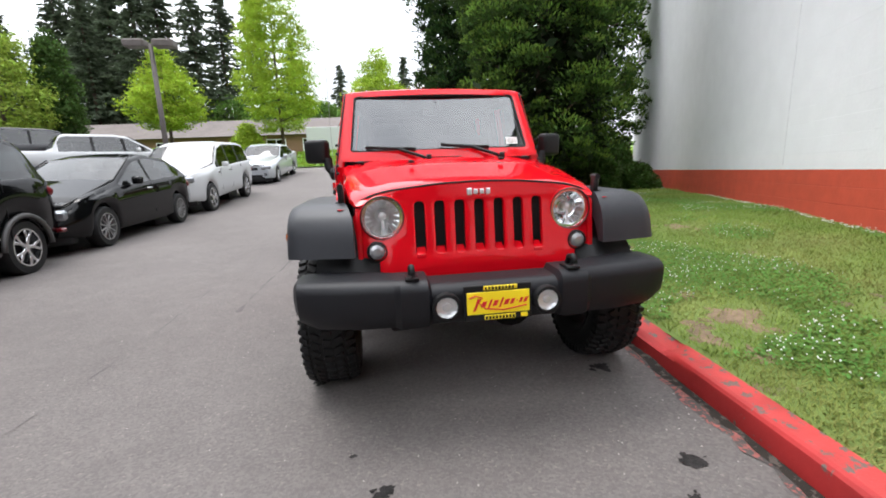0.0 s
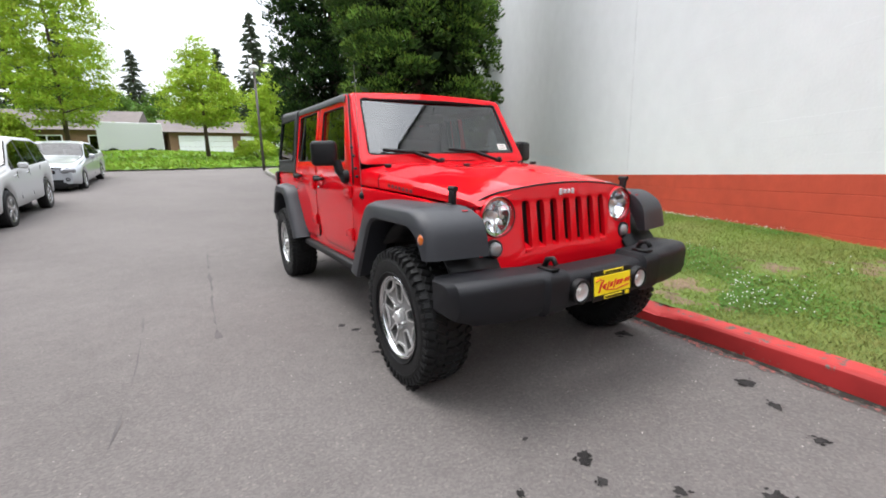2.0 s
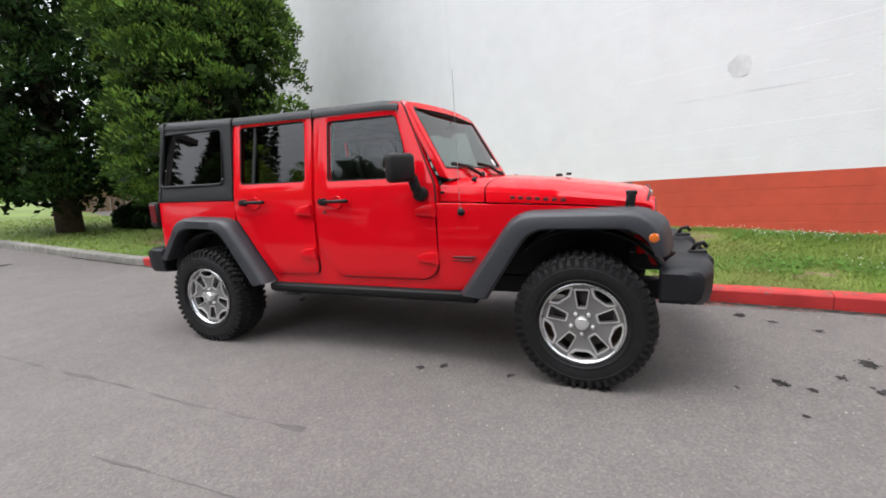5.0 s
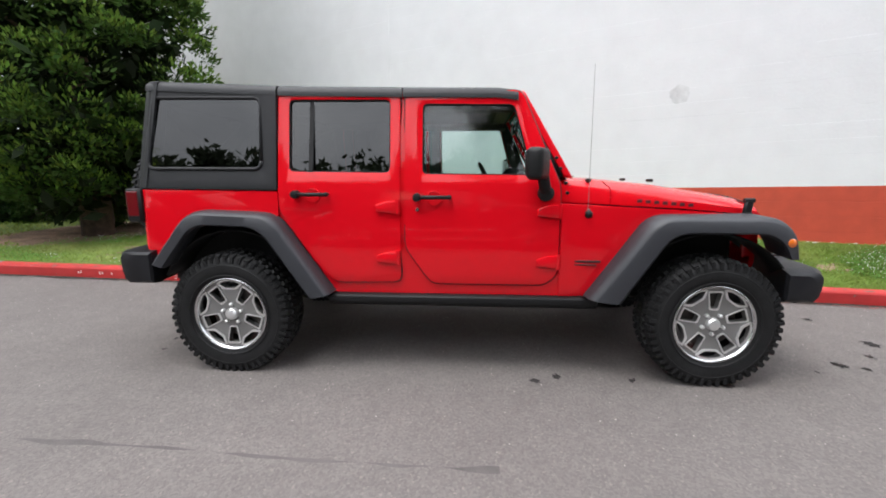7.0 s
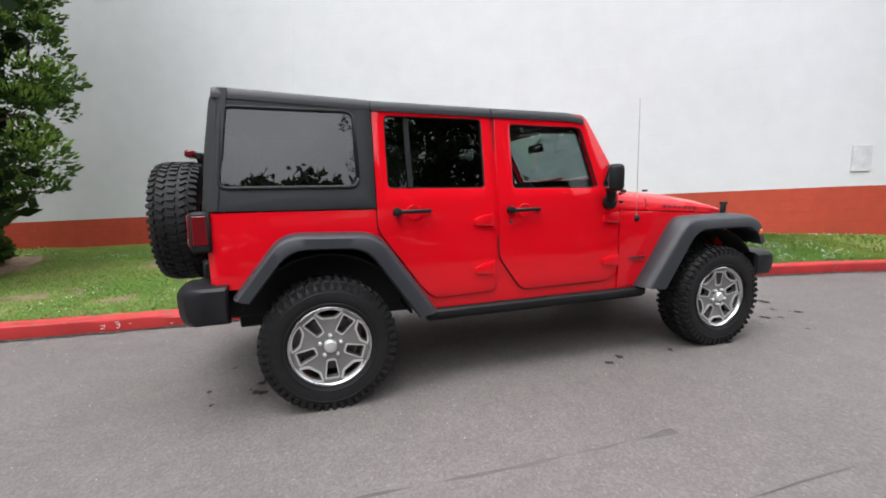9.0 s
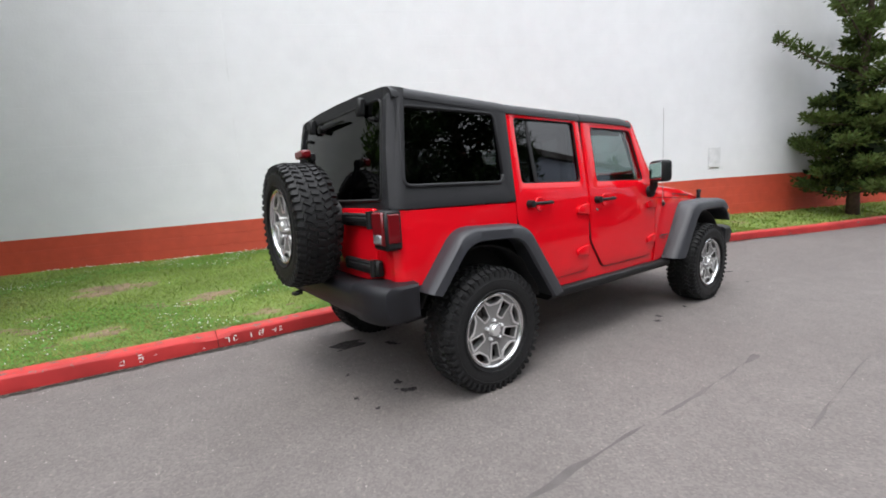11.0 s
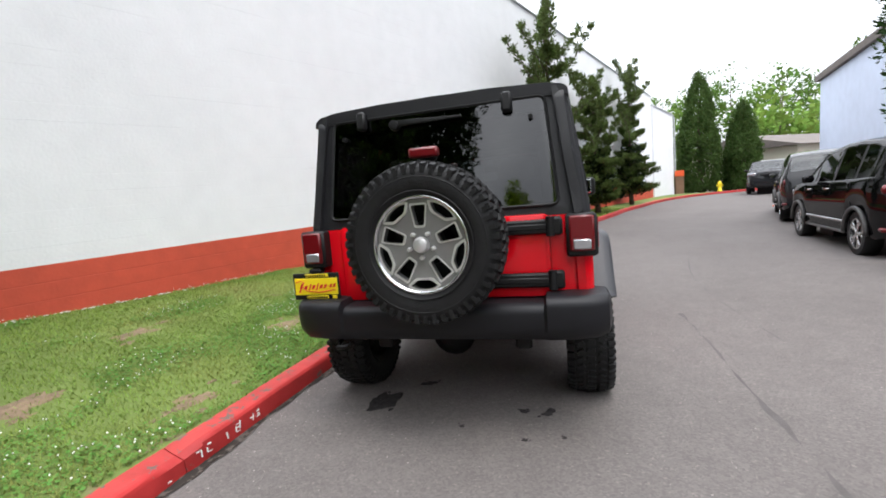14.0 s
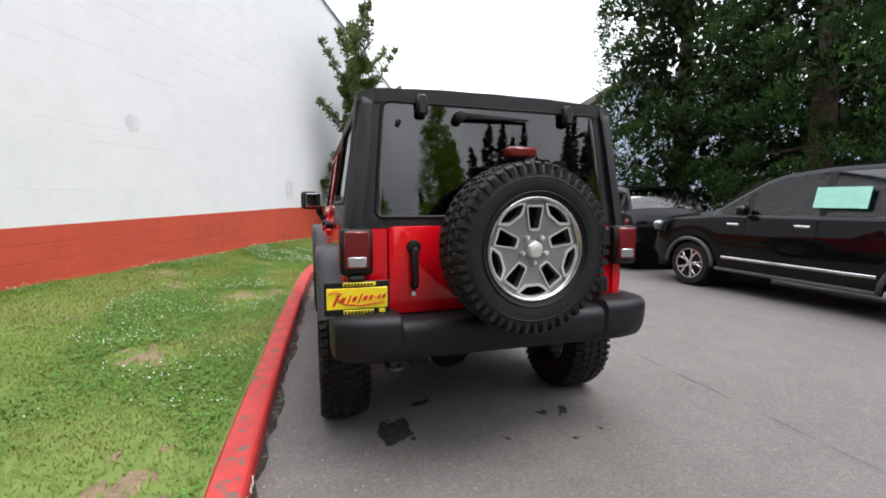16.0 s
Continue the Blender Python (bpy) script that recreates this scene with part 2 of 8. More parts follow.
CHROME = material("bright_alloy", (0.6, 0.6, 0.61), 0.25, 1.0, var=0.05)
KERB_TOP = worn_paint("worn_kerb_top", (0.44, 0.04, 0.036), (0.13, 0.085, 0.07), 16.0, 0.568)
MULCH = material("brown_needle_mulch", (0.25, 0.16, 0.105), 0.95, var=0.35, scale=25, bump=0.8, bscale=60)
GREY_ALLOY = material("grey_alloy", (0.25, 0.245, 0.242), 0.42, 0.55, var=0.08)
BLACK_PLASTIC = material("black_plastic", (0.009, 0.009, 0.0095), 0.5, var=0.1, scale=30, bump=0.1, bscale=300, spec=0.25)
PAINT_RED = material("red_car_paint", (0.65, 0.0045, 0.012), 0.4, var=0.0, coat=0.8, spec=0.0)
PAINT_BLACK = material("black_car_paint", (0.0035, 0.0035, 0.004), 0.4, var=0.0, coat=0.55, spec=0.0)
PAINT_DARK = material("dark_grey_car_paint", (0.02, 0.02, 0.022), 0.4, var=0.0, coat=0.9, spec=0.0)
PAINT_WHITE = material("white_car_paint", (0.5, 0.505, 0.51), 0.4, var=0.0, coat=0.4, spec=0.0)
PAINT_SILVER = material("silver_car_paint", (0.45, 0.47, 0.5), 0.3, 0.4, var=0.0, coat=1.0)
GLASS_CAR = glass_material("car_glass", (0.2, 0.23, 0.23), 0.095)
LAMP_RED = material("red_lamp_lens", (0.13, 0.003, 0.006), 0.3, var=0.0, coat=0.45, spec=0.3)
LAMP_CLEAR = material("clear_lamp_lens", (0.27, 0.28, 0.3), 0.12, 0.6, var=0.0, coat=1.0)
AMBER = material("amber_lamp_lens", (0.6, 0.13, 0.012), 0.2, var=0.0, coat=1.0)
PLATE_YELLOW = material("yellow_plate", (0.9, 0.7, 0.015), 0.4, var=0.03)
SIDING_BLUE = material("pale_blue_siding", (0.5, 0.56, 0.68), 0.7, var=0.05, scale=2)
ROOF_BROWN = material("brown_shingle_roof", (0.13, 0.11, 0.1), 0.9, var=0.15, scale=4)
WALL_TAN = material("tan_wall", (0.2, 0.115, 0.065), 0.85, var=0.1)
WALL_GREY = material("grey_siding", (0.4, 0.41, 0.42), 0.8, var=0.06)
METAL_POST = material("weathered_post", (0.1, 0.085, 0.078), 0.6, 0.3, var=0.15)
CONE = material("orange_plastic", (0.75, 0.1, 0.02), 0.5, var=0.05)
DARK_GLASS = glass_material("dark_window_glass", (0.05, 0.05, 0.055), 0.07)


# ---- shape helpers ----
def mesh_from(bm, name, mats):
    me = bpy.data.meshes.new(name)
    bm.normal_update()
    bm.to_mesh(me)
    bm.free()
    for m in mats if isinstance(mats, (list, tuple)) else [mats]:
        me.materials.append(m)
    return me


def part(name, bm, mat, parent=None, label="", smooth=False, auto=None):
    """One bmesh becomes one mesh object, under a thing or part, or alone."""
    if auto is not None:
        for f in bm.faces:
            f.smooth = True
        for e in bm.edges:
            e.smooth = len(e.link_faces) == 2 and e.calc_face_angle(0) < radians(auto)
    elif smooth:
        for f in bm.faces:
            f.smooth = True
    ob = new(name, mesh_from(bm, name, mat))
    ob.parent = parent
    if label:
        tagged(ob, label)
    return ob


def thing(name, label, category, m=None, group="", kind=""):
    ob = new(name)
    ob.empty_display_size = 0.1
    if m is not None:
        ob.matrix_world = m
    return tagged(ob, label, category, group, kind)


def box(bm, c, s, bevel=0.0, rot=None, seg=1):
    """Adds a box with centre c and size s, edges bevelled."""
    r = bmesh.ops.create_cube(bm, size=1.0)
    vs = r["verts"]
    bmesh.ops.scale(bm, vec=s, verts=vs)
    if bevel:
        es = list({e for v in vs for e in v.link_edges})
        vs = list({v for f in bmesh.ops.bevel(bm, geom=es, offset=bevel, segments=seg, affect="EDGES", profile=0.5)["faces"] for v in f.verts} | {v for v in vs if v.is_valid})
    m = Matrix.Translation(c) @ (rot or Matrix())
    bmesh.ops.transform(bm, matrix=m, verts=vs)
    return vs


def prism(bm, poly, a, b, axis="x", bevel=0.0):
    """Extrudes a closed polygon of (u, v) from a to b along an axis. x: (y, z); y: (x, z); z: (x, y)."""
    put = {"x": lambda u, v, w: (w, u, v), "y": lambda u, v, w: (u, w, v), "z": lambda u, v, w: (u, v, w)}[axis]
    lo = [bm.verts.new(put(u, v, a)) for u, v in poly]
    hi = [bm.verts.new(put(u, v, b)) for u, v in poly]
    fs = [bm.faces.new(lo), bm.faces.new(list(reversed(hi)))]
    n = len(poly)
    for i in range(n):
        fs.append(bm.faces.new((lo[i], hi[i], hi[(i + 1) % n], lo[(i + 1) % n])))
    bmesh.ops.recalc_face_normals(bm, faces=fs)
    if bevel:
        bmesh.ops.bevel(bm, geom=list({e for f in fs for e in f.edges}), offset=bevel, segments=2, affect="EDGES", profile=0.5)
    return lo + hi


def lathe(bm, profile, seg=32, axis="x", at=(0, 0, 0), close=False, caps=(True, True)):
    """Turns a profile of (distance along axis, radius) round the axis."""
    rings = []
    for d, r in profile:
        ring = []
        for i in range(seg):
            a = 2 * math.pi * i / seg
            c, s = r * math.cos(a), r * math.sin(a)
            p = {"x": (d, c, s), "y": (c, d, s), "z": (c, s, d)}[axis]
            ring.append(bm.verts.new(Vector(p) + Vector(at)))
        rings.append(ring)
    fs = []
    pairs = list(zip(rings, rings[1:])) + ([(rings[-1], rings[0])] if close else [])
    for p, q in pairs:
        for i in range(seg):
            fs.append(bm.faces.new((p[i], p[(i + 1) % seg], q[(i + 1) % seg], q[i])))
    if not close:
        for ring, cap in zip((rings[0], rings[-1]), caps):
            if cap:
                fs.append(bm.faces.new(ring))
    bmesh.ops.recalc_face_normals(bm, faces=fs)
    return rings


def tube(bm, pts, r, seg=8, r2=None):
    """A round bar along points; r2 is the radius at its end."""
    pts = [Vector(p) for p in pts]
    rings, n = [], len(pts)
    for i, p in enumerate(pts):
        d = (pts[min(i + 1, n - 1)] - pts[max(i - 1, 0)]).normalized()
        u = d.orthogonal().normalized() if i == 0 else (u - d * u.dot(d)).normalized()
        v = d.cross(u)
        rr = r + ((r2 if r2 is not None else r) - r) * i / max(1, n - 1)
        rings.append([bm.verts.new(p + rr * (math.cos(2 * math.pi * k / seg) * u + math.sin(2 * math.pi * k / seg) * v)) for k in range(seg)])
    for p, q in zip(rings, rings[1:]):
        for k in range(seg):
            bm.faces.new((p[k], p[(k + 1) % seg], q[(k + 1) % seg], q[k]))
    bm.faces.new(list(reversed(rings[0])))
    bm.faces.new(rings[-1])


def table(xs, ys):
    """Smooth interpolation through a few values."""
    def f(x):
        if x <= xs[0]:
            return ys[0]
        for a, b, p, q in zip(xs, xs[1:], ys, ys[1:]):
            if x <= b:
                t = (x - a) / (b - a)
                return p + (q - p) * t
        return ys[-1]
    return f


# ---- ground, kerb, lawn, wall ----
rise = table([-26, -15, -7, -4, 3, 6, 8.1, 11, 14.3, 17, 22, 40], [0.25, 0.2, 0.04, 0, 0.02, 0.08, 0.19, 0.36, 0.7, 0.93, 1.2, 1.4])


def gz(x, y):
    """Height of the tarmac."""
    a = min(1, max(0, (-x - 2) / 2.5))
    b = min(1, max(0, (y + 4) / 3)) * min(1, max(0, (9 - y) / 4))
    c = min(0.6, 0.09 * max(0, -x - 7.5)) * min(1, max(0, (y - 4) / 5))
    return rise(y) + 0.08 * a * b + c


KERB = [(3.6, 20.8), (2.2, 19.6), (1.5, 18.2), (1.3, 16.5), (1.3, 10), (1.25, 6.5), (1.24, 3), (1.2, 1), (1.1, -1.5), (1.0, -3.2), (0.8, -4.5), (0.3, -6.1), (-0.32, -7.5), (-0.9, -9), (-2.65, -13.5), (-3.9, -16.9), (-6.75, -23.5), (-10.5, -28), (-16, -30.5), (-26, -32)]


def smooth_line(pts, step):
    """A Catmull-Rom line through the points, cut into even steps."""
    out = []
    n = len(pts)
    for i in range(n - 1):
        p0, p1, p2, p3 = (Vector(pts[max(0, min(n - 1, j))]) for j in (i - 1, i, i + 1, i + 2))
        k = max(2, int((p2 - p1).length / (step * 0.25)))
        for s in range(k):
            t = s / k
            out.append(0.5 * ((2 * p1) + (p2 - p0) * t + (2 * p0 - 5 * p1 + 4 * p2 - p3) * t * t + (3 * p1 - p0 - 3 * p2 + p3) * t ** 3))
    out.append(Vector(pts[-1]))
    even, left = [out[0]], step
    for a, b in zip(out, out[1:]):
        d = (b - a).length
        if d >= left:
            even.append(a + (b - a) * (left / d))
            left = step - (d - left)
        else:
            left -= d
    return even


kerb_line = smooth_line(KERB, 0.1)
KERB_Y = [p.y for p in reversed(kerb_line)]
KERB_X = [p.x for p in reversed(kerb_line)]
KERB_BINS = [float(np.interp(-33 + 0.02 * i, KERB_Y, KERB_X)) for i in range(2800)]


def wall_x(y):
    return 3.304 + 0.43 * (y + 2.963)


def build_ground():
    bm = bmesh.new()
    near = [i * 0.75 for i in range(-60, 61)]
    far = [60, 80, 120, 200, 400, 800, 1500]
    xs = [-f for f in reversed(far)] + near + far
    ys = xs
    grid = [[bm.verts.new((x, y, gz(x, y))) for x in xs] for y in ys]
    for a, b in zip(grid, grid[1:]):
        for i in range(len(xs) - 1):
            bm.faces.new((a[i], a[i + 1], b[i + 1], b[i]))
    return tagged(part("ground", bm, ASPHALT, smooth=True), "worn grey asphalt road with stains and cracks", "road", kind="structure")


def build_kerb():
    """The kerb in cast lengths, red where painted, bare concrete beyond."""
    parent = thing("kerb", "red-painted concrete kerb along the lawn, paint worn", "kerb", kind="structure")
    run, n = kerb_line, len(kerb_line)
    prof = [(0.0, -0.05), (-0.012, 0.1), (-0.009, 0.118), (0.002, 0.131), (0.02, 0.137), (0.13, 0.14), (0.15, 0.12), (0.15, -0.05)]
    cut = (0, 0.5, 0.9, 1, 1, 0.15, 0, 0)
    step = 30
    first = min(range(n), key=lambda i: abs(run[i].y - 2.77)) % step
    for s in [0] * (first > 0) + list(range(first, n - 1, step)):
        end = first if s == 0 and first else s + step
        seg = run[s:min(n, end + 1)]
        if len(seg) < 2:
            continue
        bm = bmesh.new()
        rings = []
        for i, p in enumerate(seg):
            j = s + i
            d = (run[min(n - 1, j + 1)] - run[max(0, j - 1)]).normalized()
            out = Vector((-d.y, d.x))
            q = p - d * 0.006 if i == len(seg) - 1 else p
            h = 0.004 * noise.noise((p.x * 2, p.y * 2, 0))
            worn = 0.02 * max(0, noise.noise((p.x * 4, p.y * 4, 5)) - 0.25)
            chip = 0.085 * max(0, 1 - (abs(p.y + 1.74) / 0.22) ** 2) * (0.8 + 0.5 * noise.noise((p.y * 9, 0, 0))) + 0.05 * max(0, 1 - (abs(p.y - 2.77) / 0.12) ** 2) + worn
            rings.append([bm.verts.new((q.x + out.x * (o + chip * 0.9 * f), q.y + out.y * (o + chip * 0.9 * f), gz(p.x, p.y) + z + h - chip * 0.8 * f)) for (o, z), f in zip(prof, cut)])
        for a, b in zip(rings, rings[1:]):
            for k in range(len(prof)):
                bm.faces.new((a[k], a[(k + 1) % len(prof)], b[(k + 1) % len(prof)], b[k])).material_index = 1 if k in (4, 5) else 0
        bm.faces.new(rings[0])
        bm.faces.new(list(reversed(rings[-1])))
        bmesh.ops.recalc_face_normals(bm, faces=bm.faces)
        red = seg[0].y < 6.8
        part("kerb_stone", bm, (KERB_RED, KERB_TOP) if red else (KERB_GREY, KERB_GREY), parent, auto=30)
    return parent


def lawn_height(x, y, kx):
    wx = wall_x(y) if y < 18 else 12
    t = min(1, max(0, (x - kx - 0.1) / max(0.5, wx - kx)))
    up = table([-30, -9, -6, 2, 5, 7, 10, 16], [0.05, 0.12, 0.24, 0.24, 0.12, -0.03, -0.25, -0.35])(y)
    return gz(kx, y) + 0.125 + up * (t * t * (3 - 2 * t)) + 0.02 * noise.noise((x * 0.9, y * 0.9, 3.0))


def kerb_x(y):
    return KERB_BINS[max(0, min(2799, int((y + 33) / 0.02)))]


def build_lawn():
    bm = bmesh.new()
    rows = []
    y = 23.5
    while y > -29:
        kx = kerb_x(y)
        wx = wall_x(y) + 0.1 if y < 18 else 16
        wx = max(wx, kx + 0.8)
        rows.append([bm.verts.new((x, y, lawn_height(x, y, kx))) for x in (kx + 0.13 + (wx - kx - 0.13) * i / 24 for i in range(25))])
        y -= 0.25
    for a, b in zip(rows, rows[1:]):
        for i in range(24):
            bm.faces.new((a[i + 1], a[i], b[i], b[i + 1]))
    return tagged(part("lawn", bm, GRASS, smooth=True), "uneven mown lawn with white clover and bare patches", "lawn", kind="structure")


build_ground()
build_kerb()
build_lawn()


band_top = table([-31, -22, -7, 0, 15], [1.36, 1.32, 1.17, 0.985, 0.57])


def wall_strip(name, ya, yb, lo, hi, mat, parent, thick=0.2, proud=0.0):
    """A slab of the skewed wall between two heights given as functions of y."""
    bm = bmesh.new()
    n = 12
    nx, ny = 0.9187, -0.395
    rings = []
    for i in range(n + 1):
        y = ya + (yb - ya) * i / n
        x = wall_x(y)
        f, b = (x - nx * proud, y - ny * proud), (x + nx * thick, y + ny * thick)
        rings.append([bm.verts.new((*f, lo(y))), bm.verts.new((*f, hi(y))), bm.verts.new((*b, hi(y))), bm.verts.new((*b, lo(y)))])
    for a, b in zip(rings, rings[1:]):
        for k in range(4):
            bm.faces.new((a[k], a[(k + 1) % 4], b[(k + 1) % 4], b[k]))
    bm.faces.new(rings[0]), bm.faces.new(list(reversed(rings[-1])))
    bmesh.ops.recalc_face_normals(bm, faces=bm.faces)
    return part(name, bm, mat, parent)


wall_thing = thing("wall_south", "tall white-painted block wall with a red-painted base", "wall", kind="structure")
WALL_END = 14.7
roof_z = table([-30, -20, -9, 18], [6.3, 6.68, 7.15, 7.9])
wall_strip("base_backing", -25.0, WALL_END, lambda y: gz(0, y) - 0.3, lambda y: band_top(y) - 0.004, WALL_RED, wall_thing, 0.2, -0.004)
wall_strip("upper_backing", -25.0, WALL_END, lambda y: band_top(y) - 0.004, roof_z, WALL_WHITE, wall_thing, 0.2, -0.0012)
wall_strip("roof_edge", -25.0, WALL_END, lambda y: roof_z(y), lambda y: roof_z(y) + 0.05, WALL_GREY, wall_thing, 0.25, 0.05)

wall_strip("flat_roof", -25.0, WALL_END, lambda y: roof_z(y) - 0.3, lambda y: roof_z(y) - 0.05, WALL_GREY, wall_thing, 14, -0.21)


def annex():
    """The white building past the end of the red-based wall, its corner turned away from the road."""
    t = thing("white_building", "plain white flat-roofed building next to the long wall", "building", kind="structure")
    plan = [(-6.25, -25.02), (-8.55, -30.35), (-8.8, -31.4), (-7.2, -33.5), (6.0, -33.5), (6.0, -25.02)]
    bm = bmesh.new()
    prism(bm, plan, 0.1, 5.95, "z")
    part("wall", bm, WALL_WHITE, t)
    bm = bmesh.new()
    prism(bm, [(x - 0.06 if x < 0 else x, y) for x, y in plan], 5.952, 6.03, "z")
    part("roof_edge", bm, WALL_GREY, t)
    bm = bmesh.new()
    tube(bm, [(-8.74, -30.75, 0.2), (-8.74, -30.75, 5.9)], 0.05, 8)
    part("downpipe", bm, WALL_GREY, t)
    return t


annex()


# ---- trees ----
def leaf_quads(centers, size, seed, flat=0.0):
    """Small leaf faces at the centres, turned every way."""
    rng = np.random.default_rng(seed)
    n = len(centers)
    u = rng.normal(size=(n, 3))
    u[:, 2] *= 1 - flat
    u /= np.linalg.norm(u, axis=1)[:, None]
    w = rng.normal(size=(n, 3))
    w[:, 2] *= 1 - flat
    v = np.cross(u, w)
    v = v if flat == 0 else w - u * np.sum(u * w, axis=1)[:, None]
    v /= np.linalg.norm(v, axis=1)[:, None] + 1e-9
    s = size * rng.uniform(0.6, 1.4, size=(n, 1))
    a, b = u * s, v * s * 0.55
    verts = np.stack([centers - a, centers + b * 0.9, centers + a, centers - b * 0.9], axis=1).reshape(-1, 3)
    faces = np.arange(4 * n).reshape(n, 4)
    return verts, faces


def quick_mesh(name, verts, k, mat):
    """A mesh of loose faces with k corners each."""
    verts = np.asarray(verts, dtype=np.float32)
    n = len(verts) // k
    me = bpy.data.meshes.new(name)
    me.vertices.add(n * k)
    me.vertices.foreach_set("co", verts.ravel())
    me.loops.add(n * k)
    me.loops.foreach_set("vertex_index", np.arange(n * k, dtype=np.int32))
    me.polygons.add(n)
    me.polygons.foreach_set("loop_start", np.arange(n, dtype=np.int32) * k)
    me.update(calc_edges=True)
    me.materials.append(mat)
    return new(name, me)


def leaf_mesh(name, centers, size, mat, parent, seed, flat=0.0, label=""):
    verts, faces = leaf_quads(np.asarray(centers), size, seed, flat)
    ob = quick_mesh(name, verts, 4, mat)
    ob.parent = parent
    return ob


def crown_points(profile, clumps, per, clump_r, seed, flatten=0.7, inner=0.35):
    """Leaf places in clumps scattered over a crown, whose radius is a function of height (0 to 1)."""
    rng = np.random.default_rng(seed)
    pts = []
    hs = np.array([profile(h) for h in np.linspace(0, 1, 60)])
    cdf = np.cumsum(hs + 0.05)
    cdf /= cdf[-1]
    for _ in range(clumps):
        h = np.interp(rng.random(), cdf, np.linspace(0, 1, 60))
        a = rng.random() * 2 * math.pi
        r = profile(h) * (inner + (1 - inner) * rng.random() ** 0.45) * (0.86 + 0.28 * noise.noise((math.cos(a) * 1.5, math.sin(a) * 1.5, h * 4 + seed)))
        c = np.array([r * math.cos(a), r * math.sin(a), h])
        q = rng.normal(size=(per, 3)) * clump_r * np.array([0.5, 0.5, 0.5 * flatten])
        pts.append((c, q))
    return pts


def tuft_mesh(name, clumps, size, mat, parent, seed, narrow=0.3):
    """Upswept frond tufts: long narrow leaves that fan out from each clump's foot."""
    rng = np.random.default_rng(seed)
    cs = np.concatenate([np.repeat(c[None], len(q), 0) for c, q in clumps])
    qs = np.concatenate([q for c, q in clumps])
    n = len(cs)
    u = qs / (np.linalg.norm(qs, axis=1)[:, None] + 1e-6) + np.array([0, 0, 0.45]) + rng.normal(size=(n, 3)) * 0.35
    u /= np.linalg.norm(u, axis=1)[:, None]
    w = rng.normal(size=(n, 3))
    v = np.cross(u, w)
    v /= np.linalg.norm(v, axis=1)[:, None] + 1e-9
    s = size * rng.uniform(0.6, 1.4, size=(n, 1))
    p = cs + qs
    a, b = u * s, v * s * narrow
    verts = np.stack([p - a, p + b, p + a, p - b], axis=1).reshape(-1, 3)
    ob = quick_mesh(name, verts, 4, mat)
    ob.parent = parent
    return ob


def evergreen(label, x, y, z, height, radius, clumps, per, seed, base=0.9, clump_r=0.3, size=0.06, leaf=None, trunk_r=0.28, rough=0.34, toplit_leaf=None):
    """A dense evergreen: trunk with limbs, a core coloured dark as shade and shells of frond tufts with gaps, their
    tops coloured as lit.
    """
    t = thing("evergreen_tree", label, "tree", pose(x, y, z))
    rng = np.random.default_rng(seed)
    bm = bmesh.new()
    tube(bm, [(0, 0, -0.3), (0.03, 0.02, height * 0.3), (0, 0, height * 0.92)], trunk_r, 12, 0.04)
    prof = table([0, 0.05, 0.2, 0.55, 0.85, 1], [0.6, 0.88, 1.0, 0.9, 0.5, 0.06])
    for i in range(16):
        h = base + (height * 0.8 - base) * i / 15
        a = i * 2.4
        r = radius * prof((h - base) / (height - base)) * 0.85
        tube(bm, [(0, 0, h), (r * 0.5 * math.cos(a), r * 0.5 * math.sin(a), h - 0.05), (r * math.cos(a), r * math.sin(a), h + 0.2)], 0.05, 5, 0.012)
    part("trunk", bm, BARK, t, smooth=True)
    made, toplit, core = [], [], []
    for _ in range(clumps):
        k = rng.random() ** 1.15
        a = rng.random() * 2 * math.pi
        lump = 0.86 + rough * noise.noise((math.cos(a) * 1.7 + seed, math.sin(a) * 1.7, k * height * 0.55))
        r = radius * prof(k) * lump * (0.8 + 0.2 * rng.random() ** 0.5)
        c = np.array([r * math.cos(a), r * math.sin(a), base + k * (height - base)])
        cr = clump_r * rng.uniform(0.55, 1.3)
        d = rng.normal(size=(per, 3)) + np.array([0.55 * math.cos(a), 0.55 * math.sin(a), 0.45])
        d /= np.linalg.norm(d, axis=1)[:, None]
        q = d * (0.45 + 0.55 * rng.random((per, 1)) ** 0.5) * cr * np.array([1.0, 1.0, 0.8])
        q[:, 2] = np.where(q[:, 2] < 0, q[:, 2] * 0.5, q[:, 2])
        # upper, outward leaves of a clump take the lighter, lit colour
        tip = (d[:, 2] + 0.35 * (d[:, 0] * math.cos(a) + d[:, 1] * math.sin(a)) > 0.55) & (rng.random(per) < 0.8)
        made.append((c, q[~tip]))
        toplit.append((c, q[tip]))
    # dark-coloured leaves fill the middle, standing in for shade between clumps
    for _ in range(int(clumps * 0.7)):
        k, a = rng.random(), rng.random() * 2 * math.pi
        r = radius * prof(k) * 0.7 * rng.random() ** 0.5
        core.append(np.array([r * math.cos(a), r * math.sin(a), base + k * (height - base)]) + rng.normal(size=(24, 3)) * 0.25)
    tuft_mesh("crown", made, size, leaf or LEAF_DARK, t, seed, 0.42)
    tuft_mesh("toplit_tufts", toplit, size * 0.9, toplit_leaf or LEAF_TOPLIT, t, seed + 70, 0.42)
    leaf_mesh("shade_core_foliage", np.concatenate(core), 0.125, LEAF_CORE, t, seed + 500)
    return t


